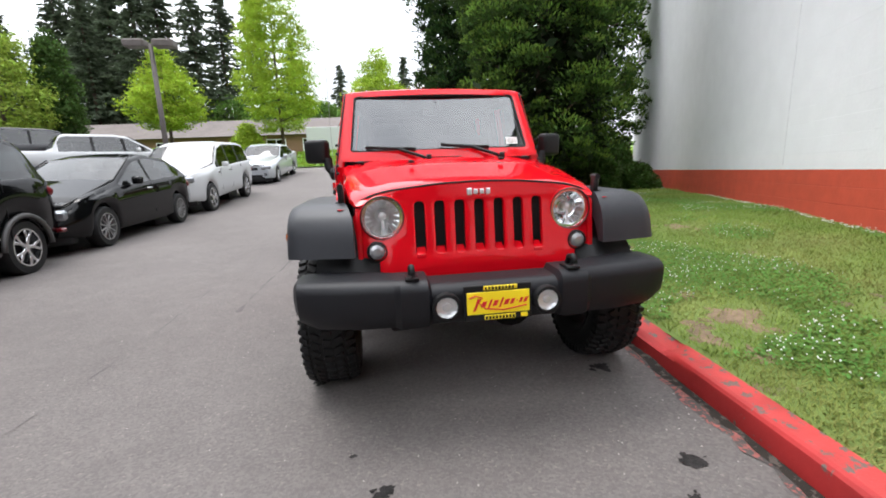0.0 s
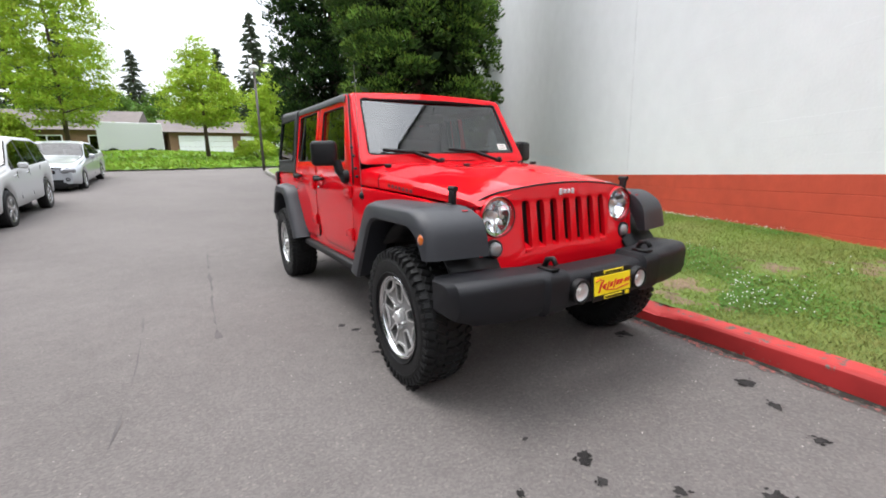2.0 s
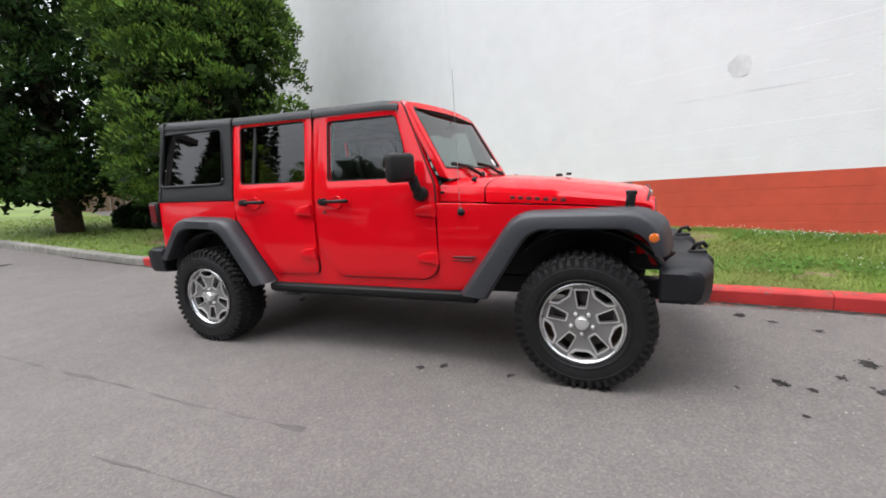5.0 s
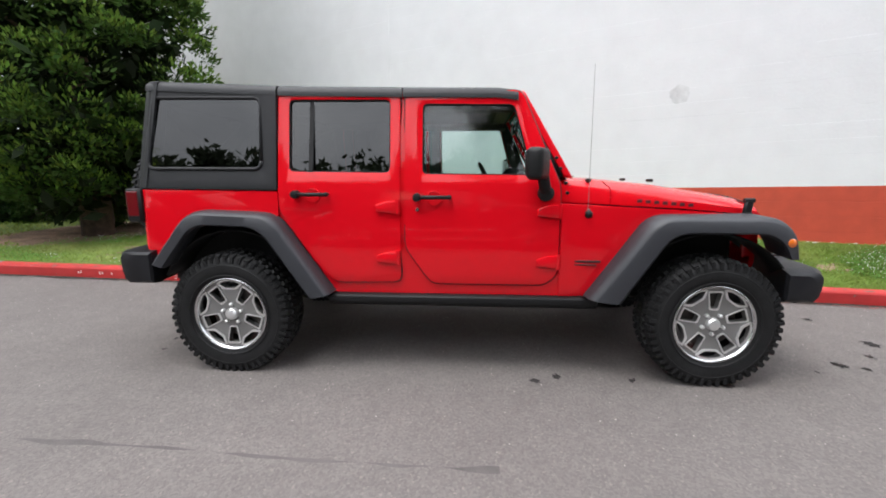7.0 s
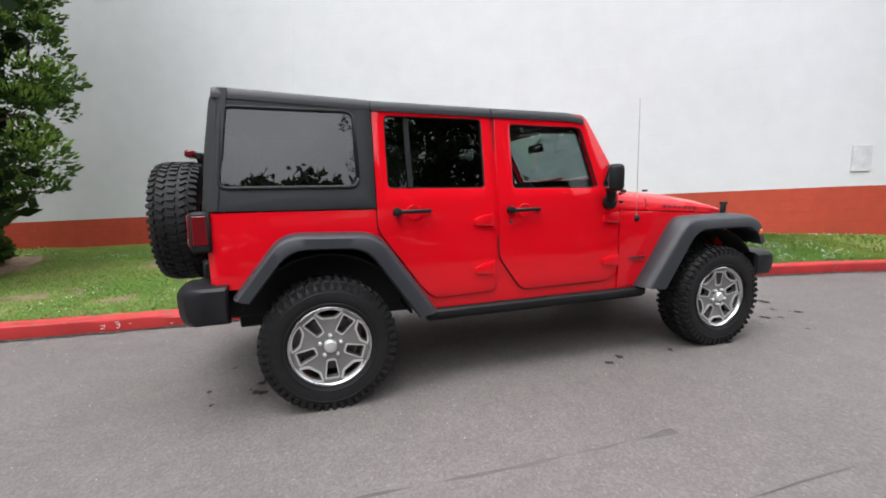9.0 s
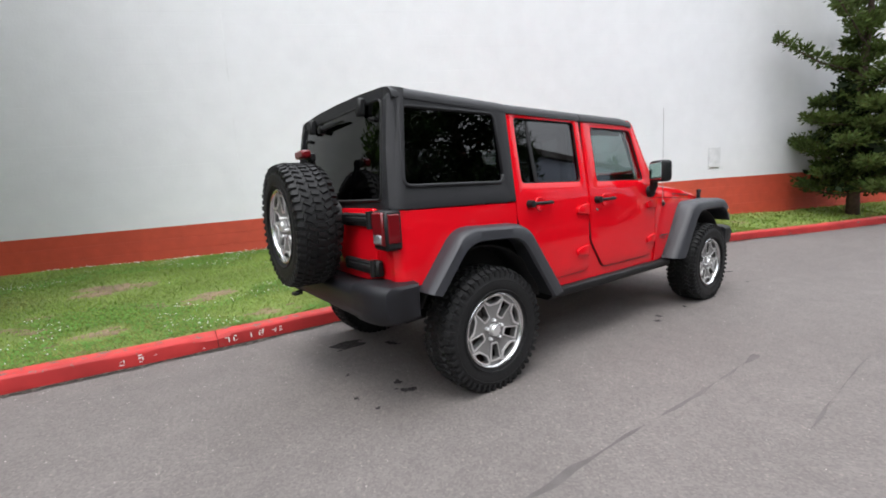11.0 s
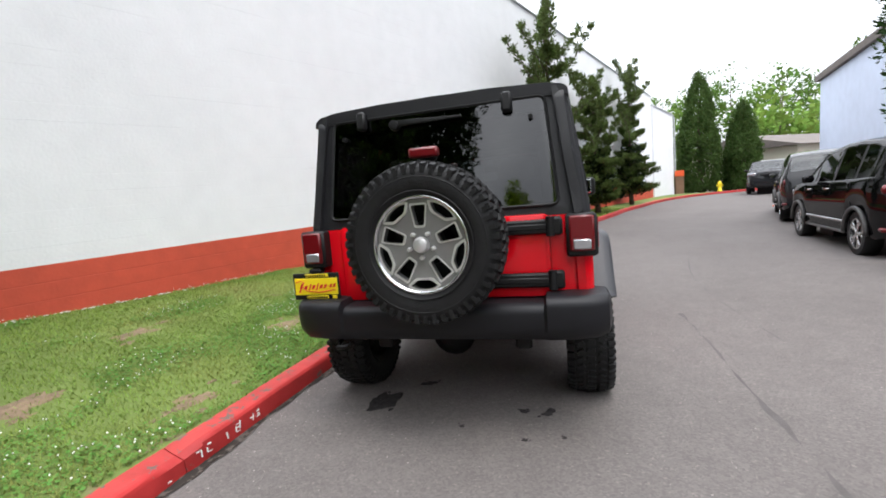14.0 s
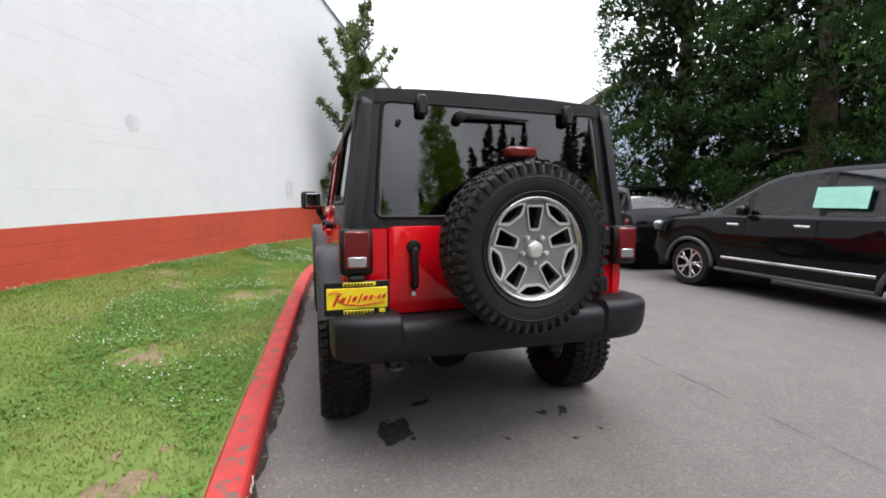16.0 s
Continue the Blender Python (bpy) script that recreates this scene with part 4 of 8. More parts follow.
near_car = parked_car("hatchback_car", "black tall hatchback with bright alloy wheels parked along the road", pose(-5.42, 0.33, gz(-4.6, 0.3), -0.5, 0, 3), PAINT_BLACK, group="cars parked in a row", **hatch)
parked_car("hatchback_car", "black tall hatchback with red tail lamps parked along the road", pose(-5.84, -4.35, gz(-5, -4.4), 0, 0, -10), PAINT_BLACK, group="cars parked in a row", **hatch)
parked_car("hatchback_car", "dark grey hatchback parked beyond the black one", pose(-7.3, -9.5, gz(-6.5, -9.5), 0, 0, -20), PAINT_DARK, group="cars parked in a row", **hatch)
bm = bmesh.new()
box(bm, (0.845, 0.5, 1.3), (0.004, 0.5, 0.24), 0.001, Matrix.Rotation(-0.24, 4, "Y"))
part("window_sticker", bm, STICKER, near_car, "pale green price sticker in the window")
coupe_t = [(-2.1, 0.55), (-2.0, 0.68), (-1.7, 0.8), (-0.95, 0.97), (-0.8, 1.0), (-0.05, 1.36), (0.4, 1.43), (1.2, 1.36), (1.9, 1.05), (2.05, 0.98), (2.1, 0.85)]
coupe_b = [(-2.1, 0.55), (-1.7, 0.76), (-0.8, 0.9), (1.0, 0.98), (1.9, 1.0), (2.1, 0.9)]
parked_car("coupe_car", "black three-door hatchback with dark multi-spoke wheels", pose(-5.57, 4.7, gz(-4.7, 4.6), 0.8, 0, 1), PAINT_BLACK, 4.18, 1.7, 1.43, 2.615, 0.85, coupe_t, coupe_b, sill=0.22, wr=0.31, pillars=(0.25,), rim=GREY_ALLOY, spokes=11, cabin=(-0.75, 1.5), group="cars parked in a row")
suv_t = [(-2.4, 0.78), (-2.35, 0.98), (-2.1, 1.06), (-1.1, 1.16), (-0.95, 1.2), (-0.3, 1.66), (0.2, 1.76), (1.6, 1.72), (1.95, 1.64), (2.35, 1.15), (2.42, 0.9)]
suv_b = [(-2.4, 0.78), (-2.1, 1.0), (-1.0, 1.1), (2.2, 1.16), (2.42, 1.0)]
suv = dict(L=4.82, W=1.94, H=1.76, wb=2.915, front=0.93, zt=suv_t, belt=suv_b, sill=0.34, wr=0.37, pillars=(-0.68, 0.18, 1.08), cabin=(-0.85, 2.0), category="suv")
parked_car("suv_car", "white sport utility car with dark glass", pose(-5.75, 9.5, gz(-4.8, 9.3), 3.5, 0, 0), PAINT_WHITE, group="cars parked in a row", **suv)
sedan_t = [(-2.3, 0.6), (-2.2, 0.74), (-1.9, 0.84), (-0.85, 0.97), (-0.7, 1.0), (0.0, 1.36), (0.35, 1.42), (1.1, 1.35), (1.6, 1.06), (2.3, 1.0), (2.4, 0.8)]
sedan_b = [(-2.3, 0.6), (-1.9, 0.78), (-0.7, 0.9), (1.6, 0.98), (2.35, 0.96)]
sedan = dict(L=4.7, W=1.75, H=1.42, wb=2.83, front=0.8, zt=sedan_t, belt=sedan_b, sill=0.22, wr=0.31, pillars=(0.1, 0.95), cabin=(-0.65, 1.5), category="sedan")
parked_car("sedan_car", "silver sedan at the end of the parked row", pose(-5.35, 15.8, gz(-4.5, 15.6), 5.5, 0, -2), PAINT_SILVER, group="cars parked in a row", **sedan)
parked_car("suv_car", "dark grey sport utility car in the second row", pose(-15.0, 15.0, gz(-15.0, 15.0), 0, 2, -53), PAINT_DARK, **suv)
truck_t = [(-2.8, 0.85), (-2.75, 1.1), (-2.5, 1.2), (-1.45, 1.28), (-1.3, 1.32), (-0.65, 1.74), (-0.3, 1.8), (0.9, 1.79), (1.05, 1.75), (1.3, 1.3), (1.4, 1.28), (2.9, 1.28), (3.0, 0.9)]
truck_b = [(-2.8, 0.85), (-2.5, 1.16), (-1.3, 1.24), (1.4, 1.26), (3.0, 1.24)]
truck = dict(L=5.8, W=2.0, H=1.8, wb=3.55, front=1.0, zt=truck_t, belt=truck_b, sill=0.42, wr=0.4, pillars=(-0.5, 0.3), cabin=(-1.2, 1.15), category="pickup truck")
parked_car("pickup_truck", "white pickup truck in the second row of the car park", pose(-9.6, 12.0, gz(-9.6, 12.0), 0, 2, 131), PAINT_WHITE, **truck)
parked_car("pickup_truck", "dark pickup truck facing along the road at the bend", pose(-12.2, -24.6, 0.25, 0, 0, 157), PAINT_DARK, **truck)


# ---- distance ----
def house(name, label, m, L, D, h, roof_h, wall_mat, n_win, roof_mat=ROOF_BROWN, flat=False):
    t = thing(name, label, "building", m)
    bm = bmesh.new()
    box(bm, (0, 0, h / 2), (L, D, h))
    part("wall", bm, wall_mat, t)
    bm = bmesh.new()
    o = 0.6
    if flat:
        box(bm, (0, 0, h + 0.15), (L + 0.4, D + 0.4, 0.3))
    else:
        prism(bm, [(-D / 2 - o, h - 0.1), (D / 2 + o, h - 0.1), (0, h + roof_h)], -L / 2 - o, L / 2 + o, "x")
    part("roof", bm, roof_mat, t)
    for i in range(n_win):
        x = -L / 2 + (i + 0.5) * L / n_win
        w = part("window", (lambda b: (box(b, (x, -D / 2 - 0.03, h * 0.55), (L / n_win * 0.5, 0.06, h * 0.45)), b)[1])(bmesh.new()), DARK_GLASS, t)
        bm = bmesh.new()
        for dx, dz, sx, sz in ((0, h * 0.24, L / n_win * 0.54, 0.08), (0, -h * 0.24, L / n_win * 0.54, 0.08), (-L / n_win * 0.26, 0, 0.08, h * 0.5), (L / n_win * 0.26, 0, 0.08, h * 0.5), (0, 0, 0.06, h * 0.45)):
            box(bm, (x + dx, -D / 2 - 0.06, h * 0.55 + dz), (sx, 0.08, sz))
        part("frame", bm, WALL_WHITE, w)
    return t


WALL_CREAM = material("cream_siding", (0.55, 0.52, 0.42), 0.8, var=0.06)
house("low_building", "long low building with a brown shingle roof and white window frames", pose(-27, 50, 2.2, 0, 0, -5), 44, 10, 2.5, 2.0, WALL_TAN, 12)
garages = house("low_building", "low building with tan walls, white garage doors and a brown roof", pose(7, 50, 2.2, 0, 0, 5), 20, 9, 2.5, 1.4, WALL_TAN, 0)
house("blue_building", "pale blue gabled building beyond the trees", pose(-18.64, -16.1, 0.1, 0, 0, 76.7), 14, 12, 5.9, 3, SIDING_BLUE, 0, flat=True)
house("garage_building", "low cream garage building past the bend", pose(-21, -42, 0.2, 0, 0, 215), 14, 9, 3.2, 1.2, WALL_CREAM, 1)

for x in (-7.0, -1.6, 3.8):
    bm = bmesh.new()
    for k in range(4):
        box(bm, (x, -4.56, 0.3 + 0.52 * k), (4.6, 0.1, 0.5), 0.02)
    part("garage_door", bm, WALL_WHITE, garages, "white panelled garage door")


def build_mound():
    """The grassed bank across the end of the road."""
    bm = bmesh.new()
    rows = []
    for j in range(25):
        v = j / 24
        y = 22 + 26 * v
        row = []
        for i in range(81):
            x = -55 + 110 * i / 80
            h = 1.25 * math.sin(math.pi * min(1, v * 1.7) * 0.5) * (0.8 + 0.35 * noise.noise((x * 0.12, y * 0.12, 1)))
            row.append(bm.verts.new((x, y + 0.04 * abs(x), gz(x, y) + 0.06 + h)))
        rows.append(row)
    for a, b in zip(rows, rows[1:]):
        for i in range(80):
            bm.faces.new((a[i], a[i + 1], b[i + 1], b[i]))
    return tagged(part("grass_bank", bm, BANK, smooth=True), "grassed bank of ivy across the road's end", "bank", kind="structure")


build_mound()
# bright maples on the bank
pyramid = table([0, 0.1, 0.32, 0.58, 0.8, 1], [0.5, 0.95, 1.0, 0.66, 0.27, 0.04])
for i, (x, y, z, h, r, b, lf) in enumerate(((-7.2, 28.6, 2.0, 15.5, 3.0, 0.12, LEAF_LIME), (-13.2, 25.6, 1.9, 6.8, 2.35, 0.3, LEAF_LIME), (-0.4, 26.6, 2.1, 6.6, 2.4, 0.26, LEAF_LIME), (4.6, 33, 2.3, 6.5, 2.0, 0.15, LEAF_LIME), (-16.2, 17.5, 1.3, 7.2, 2.4, 0.12, LEAF_PARK), (-21.5, 19, 1.3, 8.0, 3.0, 0.12, LEAF_PARK), (-9.4, 28.0, 1.9, 2.3, 1.0, 0.06, LEAF_LIME))):
    tree("maple_tree", "young maple with bright lime green leaves" if lf is LEAF_LIME else "light green broadleaf tree beside the car park", x, y, z, h, scaled(pyramid, r), lf, 0.08, 620 if i == 0 else 290, 60, 0.5, 40 + i, b, 0.13, 0.4, flat=0.35, inner=0.15)
tree("columnar_tree", "narrow dark columnar tree beside the car park", -14.8, 18.7, gz(-14.8, 18.7), 6.0, scaled(column, 1.0), LEAF_DARK, 0.07, 420, 50, 0.3, 49, 0.04, 0.1)
for i, (x, y, h, r) in enumerate(((-20, 60, 9.0, 4), (-3.5, 58, 7.5, 4), (-12.5, 58, 9.5, 4.0), (-27, 60, 9, 4), (-8, 63, 8.5, 4.2), (1.5, 60, 8, 4), (5.5, 64, 9.5, 4.2), (9.5, 66, 10, 4.4), (14, 62, 10, 4.5), (19, 60, 11, 4.5))):
    tree("broadleaf_tree", "mid green broadleaf tree before the woods", x, y, 2.0, h, scaled(round_crown, r), LEAF_MID, 0.2, 220, 34, 0.8, 50 + i, 0.1, 0.2)
rng = random.Random(5)
firs = [(-72 + i * 4.6 + rng.uniform(-1.5, 1.5), 64 + rng.uniform(-3, 12), rng.uniform(28, 40)) for i in range(11)]
firs += [(-54 + i * 6.4 + rng.uniform(-1.5, 1.5), 57 + rng.uniform(0, 4), rng.uniform(20, 33)) for i in range(6)]
firs += [(-17.5, 66, 27), (-13.5, 72, 21), (-6.3, 72, 16), (-3, 76, 11), (0.5, 74, 11.5), (3.5, 62, 15), (7.2, 57, 18.5), (10, 60, 15), (13, 66, 14)]
for i, (x, y, h) in enumerate(firs):
    fir("tall dark fir in the woods behind the low building", x, y, 1.5, h, min(5.2, h * 0.22), 60 + i)
for i in range(12):
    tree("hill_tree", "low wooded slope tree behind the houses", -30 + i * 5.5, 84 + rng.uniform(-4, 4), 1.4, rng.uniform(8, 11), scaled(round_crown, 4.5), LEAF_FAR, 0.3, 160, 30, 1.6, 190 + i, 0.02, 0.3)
for i in range(26):
    a = 0.02 + 0.95 * i / 25
    for d, hh in ((72, rng.uniform(9, 12)), (115, rng.uniform(19, 25))):
        if d == 72 and (i % 2 or a < 0.36):
            continue
        dd = d + rng.uniform(-8, 8)
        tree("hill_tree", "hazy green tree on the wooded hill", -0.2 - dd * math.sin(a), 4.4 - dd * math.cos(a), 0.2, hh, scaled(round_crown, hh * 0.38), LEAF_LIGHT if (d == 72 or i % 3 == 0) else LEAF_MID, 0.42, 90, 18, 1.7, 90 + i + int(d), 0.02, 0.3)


for i in range(10):
    x, y, h = -36 + rng.uniform(-2, 2), -9 + i * 4.6, rng.uniform(11.5, 14.0)
    tree("broadleaf_tree", "dark broadleaf tree along the far side of the car park", x, y, 0.4, h, scaled(round_crown, 4.6), LEAF_FAR, 0.42, 170, 24, 1.3, 300 + i, 0.03, 0.3)


def lamp_post(x, y, z, h, lean=0):
    t = thing("lamp_post", "brown car park lamp post with twin box heads", "street lamp", pose(x, y, z, 0, lean, 0))
    bm = bmesh.new()
    tube(bm, [(0, 0, 0), (0, 0, h)], 0.09, 10, 0.07)
    part("pole", bm, METAL_POST, t, smooth=True)
    for s in (-1, 1):
        bm = bmesh.new()
        box(bm, (s * 0.42, 0, h), (0.62, 0.42, 0.22), 0.03)
        part("lamp_head", bm, METAL_POST, t)
    return t


lamp_post(-7.35, 11.6, gz(-7.35, 11.6), 4.75)


# ---- the red off-road car ----
FLARE = material("textured_dark_grey_plastic", (0.025, 0.026, 0.031), 0.48, spec=0.45, var=0.06, scale=40, bump=0.08, bscale=500)
HARDTOP = material("grained_black_hardtop", (0.015, 0.015, 0.017), 0.5, spec=0.34, var=0.06, scale=40, bump=0.12, bscale=500)
PRIVACY = glass_material("privacy_glass", (0.05, 0.05, 0.053), 0.075)
SCREEN_GLASS = glass_material("laminated_windscreen_glass", (0.24, 0.285, 0.285), 0.15)
CLEAR_GLASS = glass_material("green_clear_glass", (0.7, 0.82, 0.79), 0.075)
LENS_GLASS = glass_material("lens_glass", (0.97, 0.98, 0.985), 0.04)
BUMPER = material("black_grained_bumper", (0.0095, 0.0095, 0.0118), 0.5, spec=0.3, var=0.06, scale=40, bump=0.08, bscale=500)
SEAT = material("dark_seat_cloth", (0.02, 0.02, 0.021), 0.9, var=0.2, scale=60)
MACHINED = material("machined_alloy_edge", (0.74, 0.735, 0.73), 0.34, 0.75, var=0.04)
PLATE_RED = material("red_script", (0.6, 0.02, 0.02), 0.5, var=0.0)
WHITE_PAPER = material("white_sticker", (0.8, 0.8, 0.76), 0.6, var=0.05)
LAMP_BOWL = material("lamp_reflector", (0.95, 0.95, 0.96), 0.1, 1.0, var=0.0)
SMOKED = material("smoked_lamp_lens", (0.36, 0.36, 0.37), 0.15, 0.5, var=0.0, coat=1.0)
MIRROR_GLASS = material("mirror_glass", (0.7, 0.72, 0.73), 0.02, 1.0, var=0.0)
BADGE = material("pale_badge", (0.75, 0.75, 0.76), 0.3, 0.5, var=0.0)
DECAL = material("dark_decal", (0.05, 0.006, 0.008), 0.5, var=0.0)


def rounded(poly, r, seg=4):
    """A closed polygon with its corners rounded."""
    out, n = [], len(poly)
    for i in range(n):
        p, a, b = Vector(poly[i]), Vector(poly[i - 1]), Vector(poly[(i + 1) % n])
        k = min(r, 0.45 * (a - p).length, 0.45 * (b - p).length)
        s, e = p + (a - p).normalized() * k, p + (b - p).normalized() * k
        for j in range(seg + 1):
            t = j / seg
            out.append(((1 - t) ** 2 * s + 2 * t * (1 - t) * p + t * t * e)[:])
    return out


def panel(name, outer, holes, parent, mat, place, thick=0.03, cuts_u=(), cuts_v=(), bevel=0.005, label="", auto=35):
    """A sheet with holes: filled flat, cut into strips, given thickness, then set in space by place(u, v, depth)."""
    bm = bmesh.new()
    for loop in (outer, *holes):
        vs = [bm.verts.new((u, v, 0)) for u, v in loop]
        for i in range(len(vs)):
            bm.edges.new((vs[i], vs[(i + 1) % len(vs)]))
    bmesh.ops.triangle_fill(bm, use_beauty=True, use_dissolve=False, edges=bm.edges[:])
    for axis, cuts in ((0, cuts_u), (1, cuts_v)):
        for c in cuts:
            co, no = Vector((0, 0, 0)), Vector((0, 0, 0))
            co[axis], no[axis] = c, 1
            bmesh.ops.bisect_plane(bm, geom=bm.verts[:] + bm.edges[:] + bm.faces[:], plane_co=co, plane_no=no)
    if thick:
        ext = bmesh.ops.extrude_face_region(bm, geom=bm.faces[:], use_keep_orig=True)
        for g in ext["geom"]:
            if isinstance(g, bmesh.types.BMVert):
                g.co.z = thick
    if bevel:
        front = [e for e in bm.edges if all(abs(v.co.z) < 1e-6 for v in e.verts) and any(max(v.co.z for v in f.verts) > thick / 2 for f in e.link_faces)]
        bmesh.ops.bevel(bm, geom=front, offset=bevel, segments=2, affect="EDGES", profile=0.5, clamp_overlap=True)
    for v in bm.verts:
        v.co = place(v.co.x, v.co.y, v.co.z)
    bmesh.ops.recalc_face_normals(bm, faces=bm.faces)
    return part(name, bm, mat, parent, label, auto=auto)


def loft(bm, rings, closed=False, caps=True):
    """Skins a row of rings of points."""
    vs = [[bm.verts.new(p) for p in ring] for ring in rings]
    n = len(vs[0])
    for a, b in zip(vs, vs[1:]):
        for k in range(n if closed else n - 1):
            bm.faces.new((a[k], a[(k + 1) % n], b[(k + 1) % n], b[k]))
    if caps and closed:
        bm.faces.new(vs[0]), bm.faces.new(list(reversed(vs[-1])))
    bmesh.ops.recalc_face_normals(bm, faces=bm.faces)
    return vs


def resample(pts, n):
    pts = [Vector(p) for p in pts]
    acc = [0.0]
    for a, b in zip(pts, pts[1:]):
        acc.append(acc[-1] + (b - a).length)
    out = []
    for i in range(n):
        d = acc[-1] * i / (n - 1)
        for k in range(len(pts) - 1):
            if d <= acc[k + 1] + 1e-9:
                t = (d - acc[k]) / max(1e-9, acc[k + 1] - acc[k])
                out.append(pts[k].lerp(pts[k + 1], t))
                break
    return out


def soft_line(pts, r, seg=4):
    """An open line with its inner corners rounded."""
    out = [Vector(pts[0])]
    for i in range(1, len(pts) - 1):
        p, a, b = Vector(pts[i]), Vector(pts[i - 1]), Vector(pts[i + 1])
        k = min(r, 0.45 * (a - p).length, 0.45 * (b - p).length)
        s, e = p + (a - p).normalized() * k, p + (b - p).normalized() * k
        for j in range(seg + 1):
            t = j / seg
            out.append((1 - t) ** 2 * s + 2 * t * (1 - t) * p + t * t * e)
    out.append(Vector(pts[-1]))
    return out


def side_x(y, z):
    """Half width of the body side: a slight bulge below the belt, leaning in above it, narrowing to the nose."""
    if z <= 1.2:
        x = 0.795 + 0.012 * (1 - ((z - 0.85) / 0.35) ** 2)
    else:
        x = 0.795 - (z - 1.2) * 0.152
    return x - 0.12 * max(0, -0.6 - y) / 1.25


WHEEL_R = 0.395


def off_road_wheel_meshes():
    """Meshes of the wheel: mud tyre with lugs, rim barrel, spoked face, bright edges, bolts, cap; the face looks along -x."""
    meshes = {}
    bm = bmesh.new()
    w, R, ri = 0.13, WHEEL_R - 0.01, 0.238
    lathe(bm, [(w - 0.015, ri), (w, ri + 0.03), (w + 0.004, R * 0.84), (w - 0.01, R * 0.95), (w - 0.035, R - 0.004), (0.05, R), (-0.05, R), (-w + 0.035, R - 0.004), (-w + 0.01, R * 0.95), (-w - 0.004, R * 0.84), (-w, ri + 0.03), (-w + 0.015, ri)], 48, close=True)
    meshes["tyre"] = None
    tyre_bm, bm = bm, bmesh.new()
    rr = random.Random(3)
    n = 50
    for i in range(n):
        for row, (x, lx, ly, lz, off) in enumerate(((-0.108, 0.042, 0.033, 0.018, 0.0), (-0.058, 0.046, 0.03, 0.016, 0.5), (0.058, 0.046, 0.03, 0.016, 0.0), (0.108, 0.042, 0.033, 0.018, 0.5), (0.0, 0.05, 0.028, 0.015, 0.25))):
            a = 2 * math.pi * (i + off) / n
            rad = R + 0.003 - (0.011 if abs(x) > 0.1 else 0)
            rot = Matrix.Rotation(a, 4, "X") @ Matrix.Translation((x, 0, rad)) @ Matrix.Rotation((0.5 if row in (1, 2) else 0.12) * (1 if x > 0 else -1), 4, "Z") @ Matrix.Rotation((0.35 if x > 0.1 else -0.35 if x < -0.1 else 0), 4, "Y")
            vs = bmesh.ops.create_cube(bm, size=1.0)["verts"]
            bmesh.ops.scale(bm, vec=(lx, ly * rr.uniform(0.85, 1.15), lz), verts=vs)
            for q in vs:
                if q.co.z > 0:
                    q.co.x, q.co.y = q.co.x * 0.82, q.co.y * 0.78
            bmesh.ops.transform(bm, matrix=rot, verts=vs)
        for s in (-1, 1):
            a = 2 * math.pi * (i + (0 if s < 0 else 0.5)) / n
            rot = Matrix.Rotation(a, 4, "X") @ Matrix.Translation((s * (w + 0.001), 0, R * 0.925))
            vs = bmesh.ops.create_cube(bm, size=1.0)["verts"]
            bmesh.ops.scale(bm, vec=(0.007, 0.02, 0.03 if i % 2 else 0.044), verts=vs)
            bmesh.ops.transform(bm, matrix=rot, verts=vs)
    meshes["tyre_tread"] = mesh_from(bm, "tyre_tread", TYRE)
    bm = tyre_bm
    for r_ in (0.258, 0.322):
        lathe(bm, [(-w - 0.003, r_ - 0.004), (-w - 0.0055, r_), (-w - 0.003, r_ + 0.004), (-w + 0.01, r_)], 48, close=True)
    for f in bm.faces:
        f.smooth = len(f.verts) == 4 and f.calc_area() > 0.0015
    meshes["tyre"] = mesh_from(bm, "tyre", TYRE)
    bm = bmesh.new()
    lathe(bm, [(-0.112, 0.24), (-0.122, 0.236), (-0.122, 0.226), (-0.1, 0.22), (-0.092, 0.218), (-0.09, 0.235)], 48, close=True)
    meshes["rim"] = mesh_from(bm, "rim", CHROME)
    for p in meshes["rim"].polygons:
        p.use_smooth = True
    bm = bmesh.new()
    lathe(bm, [(-0.09, 0.234), (-0.09, 0.219), (-0.06, 0.212), (0.1, 0.205), (0.12, 0.235)], 40, close=True)
    meshes["rim_barrel"] = mesh_from(bm, "rim_barrel", BLACK_PLASTIC)
    slots, pockets = [], []
    for k in range(5):
        a = math.pi / 2 + 2 * math.pi * k / 5
        rad = lambda r, t, a=a: (r * math.cos(a) - t * math.sin(a), r * math.sin(a) + t * math.cos(a))
        slots.append(rounded([rad(0.092, -0.021), rad(0.092, 0.021), rad(0.19, 0.037), rad(0.19, -0.037)], 0.009, 2))
        b = a + math.pi / 5
        rad2 = lambda r, t, b=b: (r * math.cos(b) - t * math.sin(b), r * math.sin(b) + t * math.cos(b))
        pockets.append(rounded([rad2(0.17, -0.032), rad2(0.17, 0.032), rad2(0.196, 0.07), rad2(0.21, 0.04), rad2(0.215, 0), rad2(0.21, -0.04), rad2(0.196, -0.07)], 0.008, 2))
    circle = [(0.22 * math.cos(2 * math.pi * i / 60), 0.22 * math.sin(2 * math.pi * i / 60)) for i in range(60)]

    def flat(outer, holes, x0, thick, mat, key, dish=0.0):
        b = bmesh.new()
        for loop in (outer, *holes):
            vs = [b.verts.new((u, v, 0)) for u, v in loop]
            for i in range(len(vs)):
                b.edges.new((vs[i], vs[(i + 1) % len(vs)]))
        bmesh.ops.triangle_fill(b, use_beauty=True, use_dissolve=False, edges=b.edges[:])
        ext = bmesh.ops.extrude_face_region(b, geom=b.faces[:], use_keep_orig=True)
